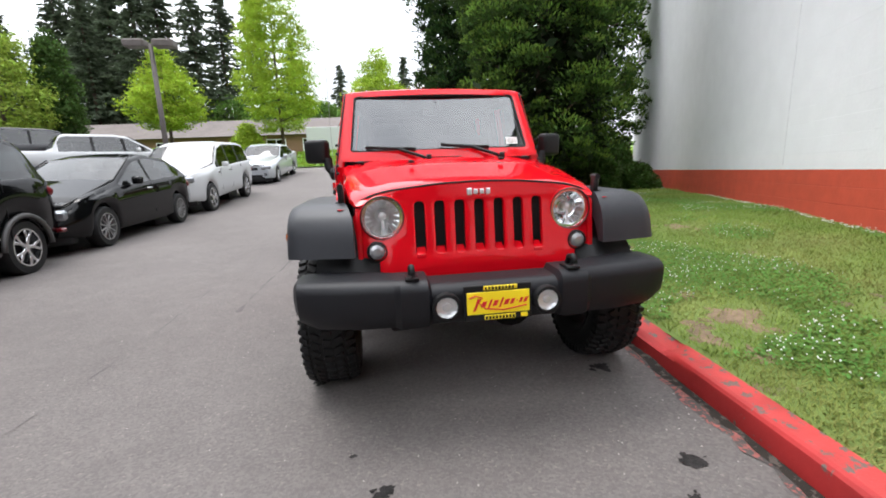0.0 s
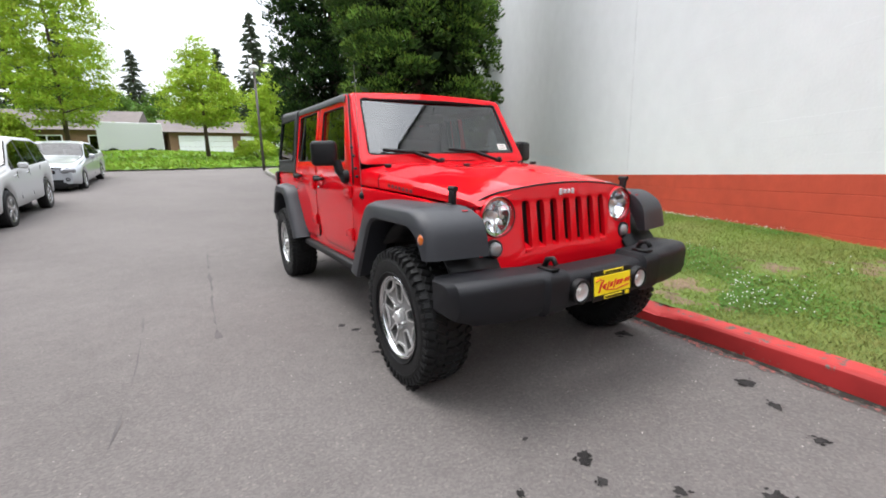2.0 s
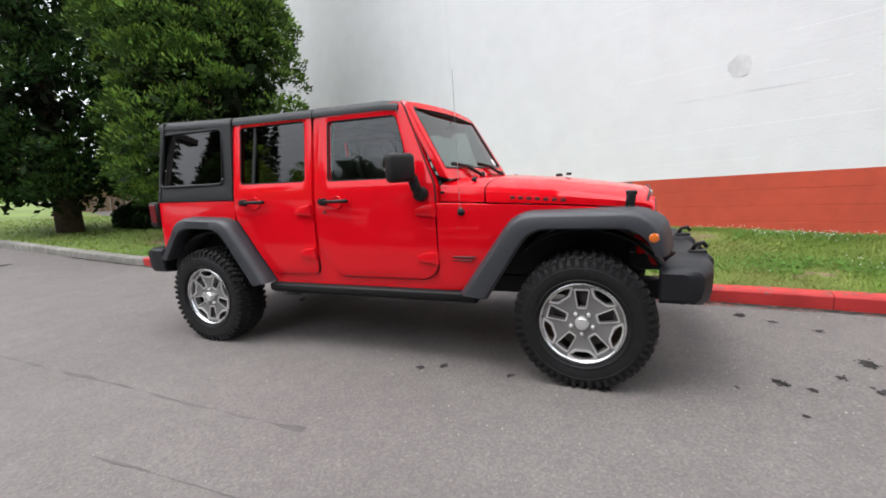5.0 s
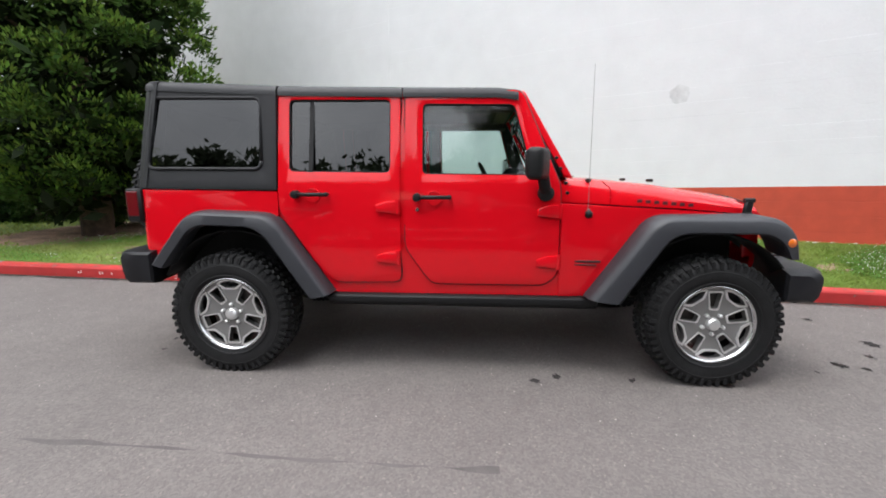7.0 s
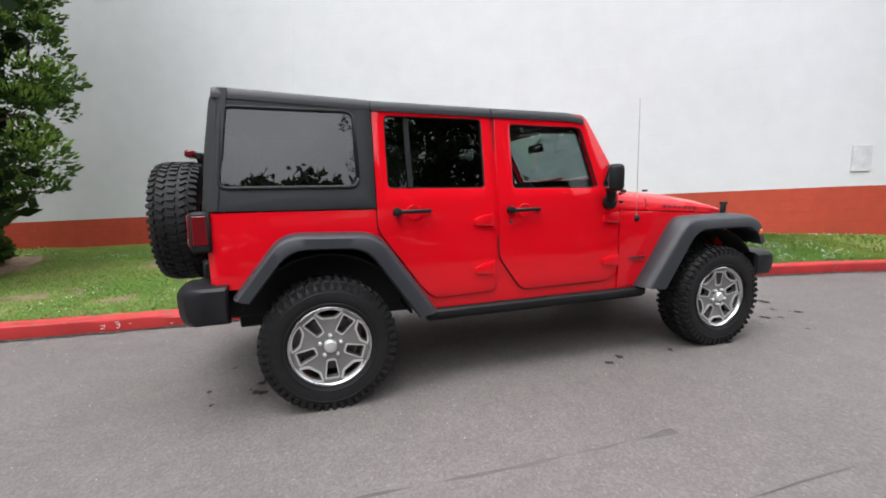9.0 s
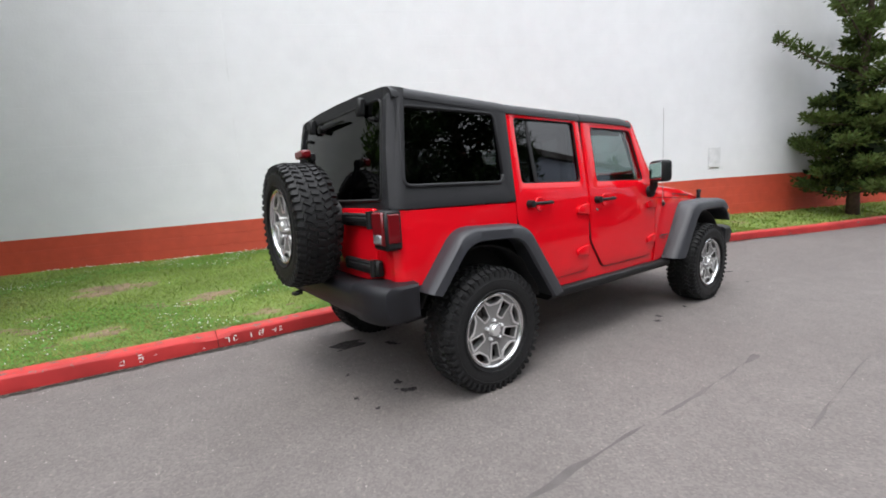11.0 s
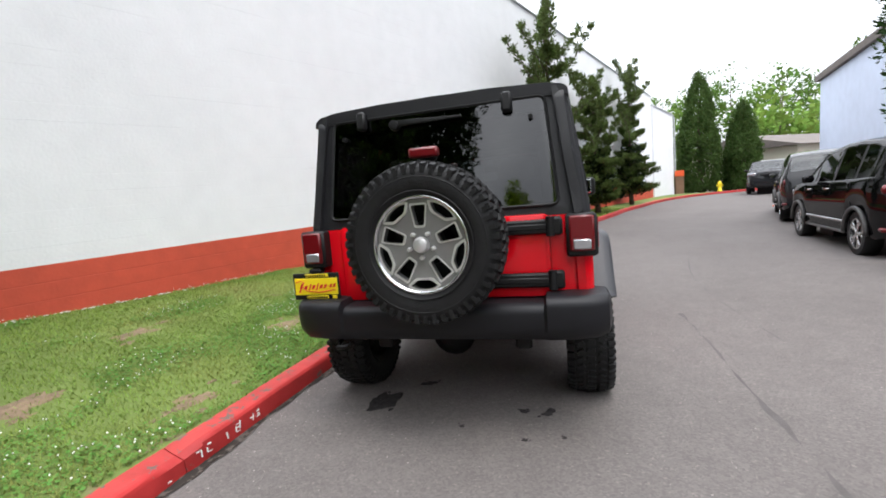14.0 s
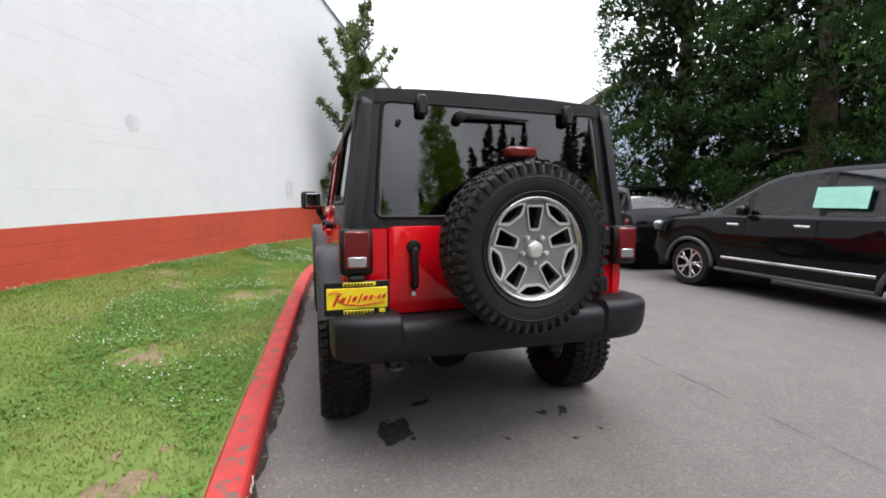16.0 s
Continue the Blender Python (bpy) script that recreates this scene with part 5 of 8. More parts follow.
        for g in ext["geom"]:
            if isinstance(g, bmesh.types.BMVert):
                g.co.z = thick
        for v in b.verts:
            r = math.hypot(v.co.x, v.co.y)
            v.co = (x0 + v.co.z + dish * (1 - r / 0.22), v.co.x, v.co.y)
        bmesh.ops.recalc_face_normals(b, faces=b.faces)
        if key in meshes:
            b.from_mesh(meshes[key])
        meshes[key] = mesh_from(b, key, mat)

    flat(circle, slots + pockets, -0.095, 0.04, GREY_ALLOY, "spoke_face", 0.012)

    def grown(loop, g):
        c = sum((Vector(p) for p in loop), Vector((0, 0))) / len(loop)
        return [((Vector(p) - c) * ((Vector(p) - c).length + g) / max(1e-6, (Vector(p) - c).length) + c)[:] for p in loop]
    for loop in pockets:
        flat(grown(loop, 0.015), [loop], -0.1045, 0.02, MACHINED, "machined_edge", 0.012)
    for loop in slots:
        flat(grown(loop, 0.011), [loop], -0.102, 0.02, MACHINED, "machined_edge", 0.012)
    bm = bmesh.new()
    lathe(bm, [(-0.08, 0.04), (-0.112, 0.037), (-0.122, 0.03), (-0.126, 0.012)], 24)
    meshes["centre_cap"] = mesh_from(bm, "centre_cap", MACHINED)
    bm = bmesh.new()
    lathe(bm, [(-0.085, 0.012), (-0.11, 0.011), (-0.116, 0.006)], 6)
    meshes["wheel_nut"] = mesh_from(bm, "wheel_nut", MACHINED)
    bm = bmesh.new()
    lathe(bm, [(-0.03, 0.165), (-0.01, 0.165)], 32)
    lathe(bm, [(-0.01, 0.08), (0.1, 0.09)], 16)
    meshes["brake_disc"] = mesh_from(bm, "brake_disc", METAL_POST)
    return meshes


def off_road_wheel(name, parent, m, meshes, turn, brake=True):
    h = new(name)
    h.parent = parent
    h.matrix_local = m @ Matrix.Rotation(turn, 4, "X")
    for key in ("tyre", "tyre_tread", "rim", "rim_barrel", "spoke_face", "machined_edge", "centre_cap") + (("brake_disc",) if brake else ()):
        o = new(key, meshes[key])
        o.parent = h
        if key == "tyre_tread":
            tagged(o, kind="stuff")
    for k in range(5):
        o = new("wheel_nut", meshes["wheel_nut"])
        o.parent = h
        a = math.pi / 2 + math.pi / 5 + 2 * math.pi * k / 5
        o.matrix_local = pose(0, 0.062 * math.cos(a), 0.062 * math.sin(a))
    return h


def script_plate(parent, m):
    """A yellow dealer plate in a black frame; the lettering is plain slanted bars."""
    h = new("dealer_plate")
    h.parent = parent
    h.matrix_local = m
    tagged(h, "yellow dealer plate with a red script in a black frame")
    bm = bmesh.new()
    box(bm, (0, 0, 0), (0.302, 0.012, 0.158), 0.004)
    part("plate_frame", bm, BLACK_PLASTIC, h)
    bm = bmesh.new()
    box(bm, (0, -0.007, 0), (0.28, 0.006, 0.098), 0.002)
    box(bm, (0.01, -0.007, 0.065), (0.15, 0.006, 0.018), 0.002)
    box(bm, (0.005, -0.007, -0.065), (0.14, 0.006, 0.02), 0.002)
    box(bm, (0.115, -0.007, -0.064), (0.03, 0.006, 0.02), 0.002)
    part("plate_face", bm, PLATE_YELLOW, h)
    bm = bmesh.new()
    for i, (dx, h_, w_) in enumerate(((-0.098, 0.056, 0.012), (-0.066, 0.026, 0.02), (-0.038, 0.04, 0.009), (-0.014, 0.027, 0.018), (0.012, 0.044, 0.009), (0.036, 0.026, 0.02), (0.062, 0.026, 0.016), (0.082, 0.008, 0.008), (0.1, 0.024, 0.012), (0.122, 0.024, 0.016))):
        prism(bm, [(dx - w_ / 2 - h_ * 0.2, -h_ / 2 + 0.0012 * i - 0.006), (dx + w_ / 2 - h_ * 0.2, -h_ / 2 + 0.0012 * i - 0.003), (dx + w_ / 2 + h_ * 0.2, h_ / 2 + 0.0012 * i - 0.006), (dx - w_ / 2 + h_ * 0.2, h_ / 2 + 0.0012 * i - 0.009)], -0.0135, -0.0095, "y")
    tube(bm, [(-0.13, -0.0125, 0.026), (-0.1, -0.0125, 0.034), (-0.072, -0.0125, 0.024), (-0.09, -0.0125, 0.004), (-0.06, -0.0125, -0.024), (0.02, -0.0125, -0.034), (0.125, -0.0125, -0.02)], 0.003, 5)
    part("script_strokes", bm, PLATE_RED, h)
    for z in (0.065, -0.065):
        bm = bmesh.new()
        for i in range(9):
            box(bm, (-0.055 + i * 0.015, -0.0115, z), (0.009, 0.003, 0.012))
        part("caption_bar", bm, BLACK_PLASTIC, h)
    return h


def off_road_car():
    t = thing("off_road_car", "bright red four-door off-road car with black hardtop parked by the kerb", "off-road car", pose(0.012, 0, 0, 0, 0, 0.5))
    zc = (0.58, 0.66, 0.74, 0.82, 0.9, 0.98, 1.06, 1.14, 1.2)
    win_f = rounded([(0.255, 1.268), (-0.412, 1.26), (-0.295, 1.678), (0.255, 1.688)], 0.035)
    win_r = rounded([(0.452, 1.276), (1.085, 1.285), (1.085, 1.722), (0.452, 1.715)], 0.035)
    win_q = rounded([(1.258, 1.3), (2.0, 1.305), (1.962, 1.745), (1.264, 1.735)], 0.05)
    door_f = rounded([(0.362, 1.76), (0.362, 0.82), (0.2, 0.592), (-0.5, 0.592), (-0.574, 0.66), (-0.574, 1.2), (-0.338, 1.76)], 0.05)
    door_r = rounded([(0.392, 0.6), (0.82, 0.592), (0.9, 0.68), (1.155, 1.04), (1.155, 1.765), (0.392, 1.76)], 0.05)
    for s in (-1, 1):
        place = lambda u, v, d, s=s: (s * (side_x(u, v) - d), u, v)
        inner = lambda u, v, d, s=s: (s * (side_x(u, v) - d - 0.016), u, v)
        f = panel("front_door", door_f, [win_f], t, PAINT_RED, place, 0.05, (), zc, 0.006, "red door with clear window")
        r = panel("rear_door", door_r, [win_r], t, PAINT_RED, place, 0.05, (), zc, 0.006, "red door with dark window")
        for name_, o_, w_ in (("door_lining", door_f, win_f), ("door_lining", door_r, win_r)):
            panel(name_, o_, [w_], t, SEAT, lambda u, v, d, s=s: (s * (side_x(u, v) - 0.07 - d), u, v), 0.012, (), zc, 0.0)
        big_f = rounded([(0.285, 1.24), (-0.44, 1.235), (-0.31, 1.7), (0.285, 1.71)], 0.03)
        big_r = rounded([(0.425, 1.25), (1.11, 1.26), (1.11, 1.745), (0.425, 1.735)], 0.03)
        panel("body_side", [(1.17, 1.765), (-0.335, 1.758), (-0.585, 1.2), (-0.585, 0.52), (0.84, 0.52), (1.17, 1.0)], [big_f, big_r], t, PAINT_RED, inner, 0.05, (), zc, 0.0)
        quarter = rounded([(1.162, 1.165), (1.162, 1.0), (1.2, 1.02), (1.72, 1.02), (1.93, 0.752), (2.08, 0.752), (2.085, 1.175)], 0.02)
        panel("quarter_panel", quarter, [], t, PAINT_RED, lambda u, v, d, s=s: (s * (side_x(u, v) - d - 0.05 * max(0, (u - 2.03) / 0.055) ** 2), u, v), 0.04, (2.03, 2.045, 2.06, 2.075), zc, 0.004)
        fender = [(-0.584, 1.094), (-0.584, 0.522), (-0.8, 0.522), (-1.12, 0.985), (-1.78, 0.985), (-1.84, 1.005), (-1.4, 1.045)]
        panel("front_fender", fender, [], t, PAINT_RED, place, 0.03, (-0.9, -1.2, -1.5), zc, 0.004)
        # black tube in each door gap, put in for the shut line's shade
        for door, edge in ((f, door_f), (r, door_r)):
            bm = bmesh.new()
            tube(bm, [(s * (side_x(u, v) - 0.012), u, v) for u, v in (*edge, edge[0])], 0.0075, 5)
            part("door_gap_line", bm, BLACK_PLASTIC, door)
        for door, win, glass, z0, z1, ya, yb in ((f, win_f, CLEAR_GLASS, 1.25, 1.7, -0.45, 0.28), (r, win_r, PRIVACY, 1.26, 1.735, 0.43, 1.1)):
            p = panel("window_glass", win, [], door, glass, lambda u, v, d, s=s: (s * (side_x(u, v) - 0.018 - d), u, v), 0.0, (), (), 0.0)
            p.visible_shadow = False
            bm = bmesh.new()
            tube(bm, [(s * (side_x(u, v) - 0.008), u, v) for u, v in (*win, win[0])], 0.008, 5)
            part("window_seal", bm, BLACK_PLASTIC, door)
        bm = bmesh.new()
        box(bm, (s * (side_x(0.93, 1.5) - 0.012), 0.945, 1.5), (0.014, 0.03, 0.44), 0.003, Matrix.Rotation(-s * 0.21, 4, "Y"))
        part("window_divider", bm, BLACK_PLASTIC, r)
        for door, y0 in ((f, 0.19), (r, 0.945)):
            hb = bmesh.new()
            z = 1.13 if y0 < 0.5 else 1.146
            lathe(hb, [(s * 0.79, 0.048), (s * 0.8085, 0.046), (s * 0.8085, 0.044), (s * 0.8, 0.02)], 20, at=(0, y0 - 0.01, z - 0.008))
            part("handle_cup", hb, PAINT_RED, door, smooth=True)
            hb = bmesh.new()
            box(hb, (s * 0.838, y0 - 0.01, z), (0.018, 0.2, 0.024), 0.008)
            box(hb, (s * 0.825, y0 - 0.1, z), (0.04, 0.03, 0.026), 0.008)
            lathe(hb, [(s * 0.8, 0.026), (s * 0.846, 0.024), (s * 0.85, 0.014)], 16, at=(0, y0 + 0.095, z))
            part("door_handle", hb, BLACK_PLASTIC, door, "black pull handle with push button", auto=40)
        hb = bmesh.new()
        lathe(hb, [(s * 0.8, 0.012), (s * 0.812, 0.01)], 12, at=(0, 0.285, 1.055))
        part("key_lock", hb, CHROME, f)
        for door, yh, zs in ((f, -0.515, (1.047, 0.739)), (r, 0.465, (1.07, 0.755))):
            for z in zs:
                hb = bmesh.new()
                prism(hb, [(yh + 0.075, z + 0.012), (yh + 0.075, z - 0.028), (yh - 0.055, z - 0.04), (yh - 0.055, z + 0.04), (yh + 0.02, z + 0.034)], s * 0.797, s * 0.823, "x", 0.006)
                lathe(hb, [(z - 0.044, 0.013), (z + 0.044, 0.013)], 10, "z", at=(s * 0.812, yh - 0.058, 0))
                part("door_hinge", hb, PAINT_RED, door, auto=40)
        # mirror
        mb = bmesh.new()
        box(mb, (s * 0.935, -0.415, 1.325), (0.185, 0.1, 0.178), 0.032, Matrix.Rotation(s * 0.42, 4, "Z"), 3)
        tube(mb, [(s * 0.86, -0.455, 1.27), (s * 0.85, -0.47, 1.2), (s * 0.82, -0.48, 1.16), (s * 0.77, -0.48, 1.15)], 0.034, 10)
        lathe(mb, [(s * 0.79, 0.05), (s * 0.835, 0.046), (s * 0.85, 0.02)], 16, at=(0, -0.485, 1.155))
        mirror = part("wing_mirror", mb, BLACK_PLASTIC, t, "black door mirror", auto=45)
        mb = bmesh.new()
        box(mb, (s * (0.935 - 0.051 * math.sin(0.42)), -0.415 + 0.051 * math.cos(0.42), 1.325), (0.145, 0.006, 0.135), 0.002, Matrix.Rotation(s * 0.42, 4, "Z"))
        part("mirror_glass", mb, MIRROR_GLASS, mirror)
        for yb_, zb_ in ((-0.545, 1.363), (-0.572, 1.3), (-0.606, 1.213), (-0.618, 1.156)):
            bm = bmesh.new()
            lathe(bm, [(s * 0.74, 0.011), (s * 0.757, 0.01), (s * 0.76, 0.005)], 10, at=(s * 0.025, yb_, zb_))
            part("frame_bolt", bm, BLACK_PLASTIC, t)
        # hardtop side, quarter glass
        side = rounded([(1.164, 1.172), (2.09, 1.182), (2.062, 1.5), (2.02, 1.78), (2.0, 1.818), (1.164, 1.775)], 0.012)
        panel("hardtop_side", side, [win_q], t, HARDTOP, lambda u, v, d, s=s: (s * (side_x(u, v) + 0.006 + 0.014 * max(0, v - 1.2) / 0.6 - d - 0.036 * max(0, (u - 2.0 + 0.06 * max(0, v - 1.2) / 0.6) / 0.09) ** 2), u, v), 0.045, (2.02, 2.04, 2.06, 2.075), (1.2,), 0.006)
        p = panel("quarter_glass", win_q, [], t, PRIVACY, lambda u, v, d, s=s: (s * (side_x(u, v) + 0.003 - d), u, v), 0.0, (), (), 0.0, "dark privacy quarter window")
        bm = bmesh.new()
        tube(bm, [(s * (side_x(u, v) + 0.01), u, v) for u, v in (*win_q, win_q[0])], 0.011, 6)
        part("quarter_window_rim", bm, HARDTOP, t, smooth=True)
        # rocker rail
        bm = bmesh.new()
        prism(bm, [(s * 0.6, 0.44), (s * 0.79, 0.44), (s * 0.83, 0.47), (s * 0.83, 0.51), (s * 0.8, 0.522), (s * 0.6, 0.522)], -0.82, 0.86, "y", 0.008)
        part("rock_rail", bm, BLACK_PLASTIC, t, "black steel rock rail", auto=40)
        # flares
        for key, outer, inn, xin, xout in (
                ("front_flare", [(-0.74, 0.53), (-1.1, 1.03), (-1.76, 1.03), (-1.87, 0.95), (-1.895, 0.79)], [(-0.93, 0.51), (-1.2, 0.93), (-1.7, 0.93), (-1.79, 0.88), (-1.835, 0.79)], 0.6, 0.922),
                ("rear_flare", [(0.82, 0.535), (1.165, 1.035), (1.7, 1.055), (1.965, 0.72)], [(0.95, 0.51), (1.247, 0.948), (1.657, 0.963), (1.873, 0.69)], 0.78, 0.925)):
            n = 44
            po, pi_ = resample(soft_line(outer, 0.1, 6), n), resample(soft_line(inn, 0.1, 6), n)
            rings = []
            for a, b in zip(po, pi_):
                d = b - a
                xi = xin if key == "rear_flare" else min(0.79, max(0.58, side_x(a.x, 1.0) - 0.02))
                nose = min(1, max(0, (-1.62 - a.x) / 0.22)) if key == "front_flare" else 0
                xi -= 0.05 * nose
                row = [(s * xi, *(a + d * 0.0)), (s * (xout - 0.06), *(a + d * 0.02)), (s * (xout - 0.012), *(a + d * 0.16)), (s * xout, *(a + d * 0.3)), (s * (xout + 0.004), *(a + d * 0.9)), (s * (xout - 0.012), *b), (s * (xout - 0.05), *(b - d * 0.05)), (s * xi, *(b - d * 0.12))]
                rings.append([(px, py - 0.055 * nose * (xout - abs(px)) / (xout - xi), pz) for px, py, pz in row])
            bm = bmesh.new()
            loft(bm, rings, closed=True)
            part(key, bm, FLARE, t, "dark grey textured plastic wheel flare", auto=38)
        for yw, a0, a1 in ((-1.4735, 12, 138), (1.4735, 25, 168)):
            rows = []
            for k in range(17):
                a = radians(a0 + (a1 - a0) * k / 16)
                ca, sa = -math.cos(a) if yw < 0 else math.cos(a), math.sin(a)
                rows.append([(s * px, yw + q * ca, 0.4 + q * sa) for px, q in ((0.5, 0.51), (0.8, 0.51), (0.8, 0.525), (0.5, 0.525))])
            bm = bmesh.new()
            loft(bm, rows, closed=True)
            part("wheel_liner", bm, BLACK_PLASTIC, t, smooth=True)
        bm = bmesh.new()
        lathe(bm, [(s * 0.9, 0.028), (s * 0.922, 0.027), (s * 0.929, 0.018)], 18, at=(0, -1.828, 0.885))
        part("side_marker", bm, AMBER, t, "amber side marker lamp", auto=40)
        # lamps in front
        x = s * 0.475
        bm = bmesh.new()
        lathe(bm, [(-1.857, 0.103), (-1.847, 0.109), (-1.827, 0.109), (-1.827, 0.098)], 36, "y", at=(x, 0, 0.958), close=True)
        lamp = part("headlamp", bm, PAINT_RED, t, "round headlamp", auto=40)
        bm = bmesh.new()
        lathe(bm, [(-1.837, 0.099), (-1.812, 0.085), (-1.782, 0.06), (-1.762, 0.03), (-1.757, 0.01)], 18, "y", at=(x, 0, 0.958), caps=(False, True))
        lathe(bm, [(-1.836, 0.0995), (-1.829, 0.0995), (-1.829, 0.083), (-1.836, 0.086)], 36, "y", at=(x, 0, 0.958), close=True)
        part("reflector", bm, LAMP_BOWL, lamp, auto=12)
        bm = bmesh.new()
        lathe(bm, [(-1.772, 0.02), (-1.812, 0.021), (-1.824, 0.016), (-1.828, 0.006)], 14, "y", at=(x, 0, 0.962))
        box(bm, (x, -1.814, 0.914), (0.012, 0.012, 0.075), 0.003)
        part("bulb_shield", bm, MACHINED, lamp, auto=40)
        # black ring drawn in place of the dark gap round the lamp
        bm = bmesh.new()
        lathe(bm, [(-1.852, 0.1), (-1.858, 0.1035), (-1.852, 0.1065)], 36, "y", at=(x, 0, 0.958), close=True)
        part("lamp_gap_ring", bm, BLACK_PLASTIC, lamp)
        bm = bmesh.new()
        lathe(bm, [(-1.847, 0.099), (-1.857, 0.08), (-1.864, 0.045), (-1.867, 0.012)], 36, "y", at=(x, 0, 0.958), caps=(False, True))
        part("lens", bm, LENS_GLASS, lamp, smooth=True).visible_shadow = False
        bm = bmesh.new()
        lathe(bm, [(-1.828, 0.05), (-1.866, 0.05), (-1.87, 0.044), (-1.858, 0.042)], 24, "y", at=(s * 0.51, 0, 0.796))
        turn = part("turn_lamp", bm, BLACK_PLASTIC, t, "small round smoked turn lamp", auto=40)
        bm = bmesh.new()
        lathe(bm, [(-1.858, 0.042), (-1.876, 0.036), (-1.884, 0.02), (-1.886, 0.006)], 12, "y", at=(s * 0.51, 0, 0.796))
        part("lens", bm, SMOKED, turn, auto=12)
        bm = bmesh.new()
        lathe(bm, [(-2.15, 0.064), (-2.195, 0.062), (-2.198, 0.05), (-2.17, 0.046)], 28, "y", at=(s * 0.226, 0, 0.598))
        fog = part("fog_lamp", bm, BLACK_PLASTIC, t, "round fog lamp in the bumper", auto=40)
        bm = bmesh.new()
        lathe(bm, [(-2.19, 0.047), (-2.183, 0.036), (-2.178, 0.02), (-2.186, 0.014), (-2.188, 0.004)], 12, "y", at=(s * 0.226, 0, 0.598), caps=(False, True))
        part("fog_reflector", bm, MACHINED, fog, auto=12)
        bm = bmesh.new()
        lathe(bm, [(-2.192, 0.046), (-2.197, 0.03), (-2.199, 0.008)], 24, "y", at=(s * 0.226, 0, 0.598), caps=(False, True))
        part("fog_lens", bm, LENS_GLASS, fog, smooth=True).visible_shadow = False
        bm = bmesh.new()
        prism(bm, [(-1.855, 0.76), (-1.76, 0.74), (-1.74, 1.03), (-1.835, 1.0)], s * 0.575, s * 0.603, "x", 0.006)
        part("grille_side", bm, PAINT_RED, t, auto=40)
        # tow hook
        bm = bmesh.new()
        box(bm, (s * 0.366, -2.1, 0.722), (0.06, 0.1, 0.016), 0.005)
        tube(bm, [(s * 0.366, -2.07, 0.72), (s * 0.366, -2.09, 0.765), (s * 0.366, -2.13, 0.775), (s * 0.366, -2.15, 0.745)], 0.014, 8)
        part("tow_hook", bm, BLACK_PLASTIC, t, auto=40)
        # hood latch
        bm = bmesh.new()
        box(bm, (s * 0.672, -1.72, 1.055), (0.03, 0.05, 0.11), 0.01, Matrix.Rotation(0.12, 4, "X"))
        box(bm, (s * 0.69, -1.72, 1.02), (0.03, 0.045, 0.03), 0.008)
        lathe(bm, [(-0.03, 0.014), (0.03, 0.014)], 10, "y", at=(s * 0.672, -1.725, 1.108))
        part("hood_latch", bm, BLACK_PLASTIC, t, "black rubber hood latch", auto=40)
        bm = bmesh.new()
        box(bm, (s * 0.28, -1.28, 1.222), (0.03, 0.045, 0.02), 0.006)
        part("hood_bump_stop", bm, BLACK_PLASTIC, t)
        # tail lamp
        bm = bmesh.new()
        box(bm, (s * 0.75, 2.1, 1.075), (0.15, 0.1, 0.215), 0.012)
        lamp = part("tail_lamp", bm, BLACK_PLASTIC, t, "red tail lamp in a black housing", auto=40)
        for z, w_, h_, d_, mat in ((1.085, 0.118, 0.178, 0.03, LAMP_RED), (1.03, 0.09, 0.055, 0.04, SMOKED)):
            bm = bmesh.new()
            box(bm, (s * 0.75, 2.148, z), (w_, d_, h_), 0.008)
            part("lens", bm, mat, lamp, auto=40)
        bm = bmesh.new()
        box(bm, (s * 0.818, 2.1, 1.085), (0.022, 0.075, 0.16), 0.006)
        part("side_lens", bm, LAMP_RED, lamp)
        # wipers on the windscreen
    # front grille
    def slot(i):
        x = (i - 3) * 0.0985
        return rounded([(x - 0.026, 0.772), (x + 0.026, 0.772), (x + 0.026, 1.03), (x - 0.026, 1.03)], 0.024, 4)
    ring = lambda cx, cz, r: [(cx + r * math.cos(2 * math.pi * k / 32), cz + r * math.sin(2 * math.pi * k / 32)) for k in range(32)]
    outline = rounded([(-0.53, 0.655), (0.53, 0.655), (0.585, 0.72), (0.618, 0.95), (0.6, 1.03), (0.45, 1.08), (0.2, 1.106), (0, 1.112), (-0.2, 1.106), (-0.45, 1.08), (-0.6, 1.03), (-0.618, 0.95), (-0.585, 0.72)], 0.05)
    panel("grille", outline, [slot(i) for i in range(7)] + [ring(0.475, 0.958, 0.104), ring(-0.475, 0.958, 0.104)], t, PAINT_RED, lambda u, v, d: (u, -1.905 + 0.06 * (v - 0.655) / 0.45 + 0.05 * abs(u / 0.6) ** 3 + d, v), 0.03, (-0.55, 0.55), (0.7, 1.05), 0.01, "red seven-slot grille")
    # black tube standing in for the dark gap between hood and grille
    bm = bmesh.new()
    rim = [(-0.612, 0.97), (-0.6, 1.03), (-0.53, 1.063), (-0.45, 1.084), (-0.2, 1.11), (0, 1.116), (0.2, 1.11), (0.45, 1.084), (0.53, 1.063), (0.6, 1.03), (0.612, 0.97)]
    tube(bm, [(u, -1.903 + 0.06 * (v - 0.655) / 0.45 + 0.05 * abs(u / 0.6) ** 3, v) for u, v in soft_line(rim, 0.05)], 0.006, 5)
    part("hood_gap_line", bm, BLACK_PLASTIC, t, smooth=True)
    bm = bmesh.new()
    box(bm, (0, -1.79, 0.86), (0.72, 0.06, 0.36))
    part("radiator", bm, BLACK_PLASTIC, t)
    for i in range(7):
        bm = bmesh.new()
        x = (i - 3) * 0.0985
        prism(bm, [(-1.889, 0.758), (-1.83, 0.758), (-1.83, 0.805), (-1.886, 0.775)], x - 0.023, x + 0.023, "x", 0.004)
        part("slot_lip", bm, PAINT_RED, t)
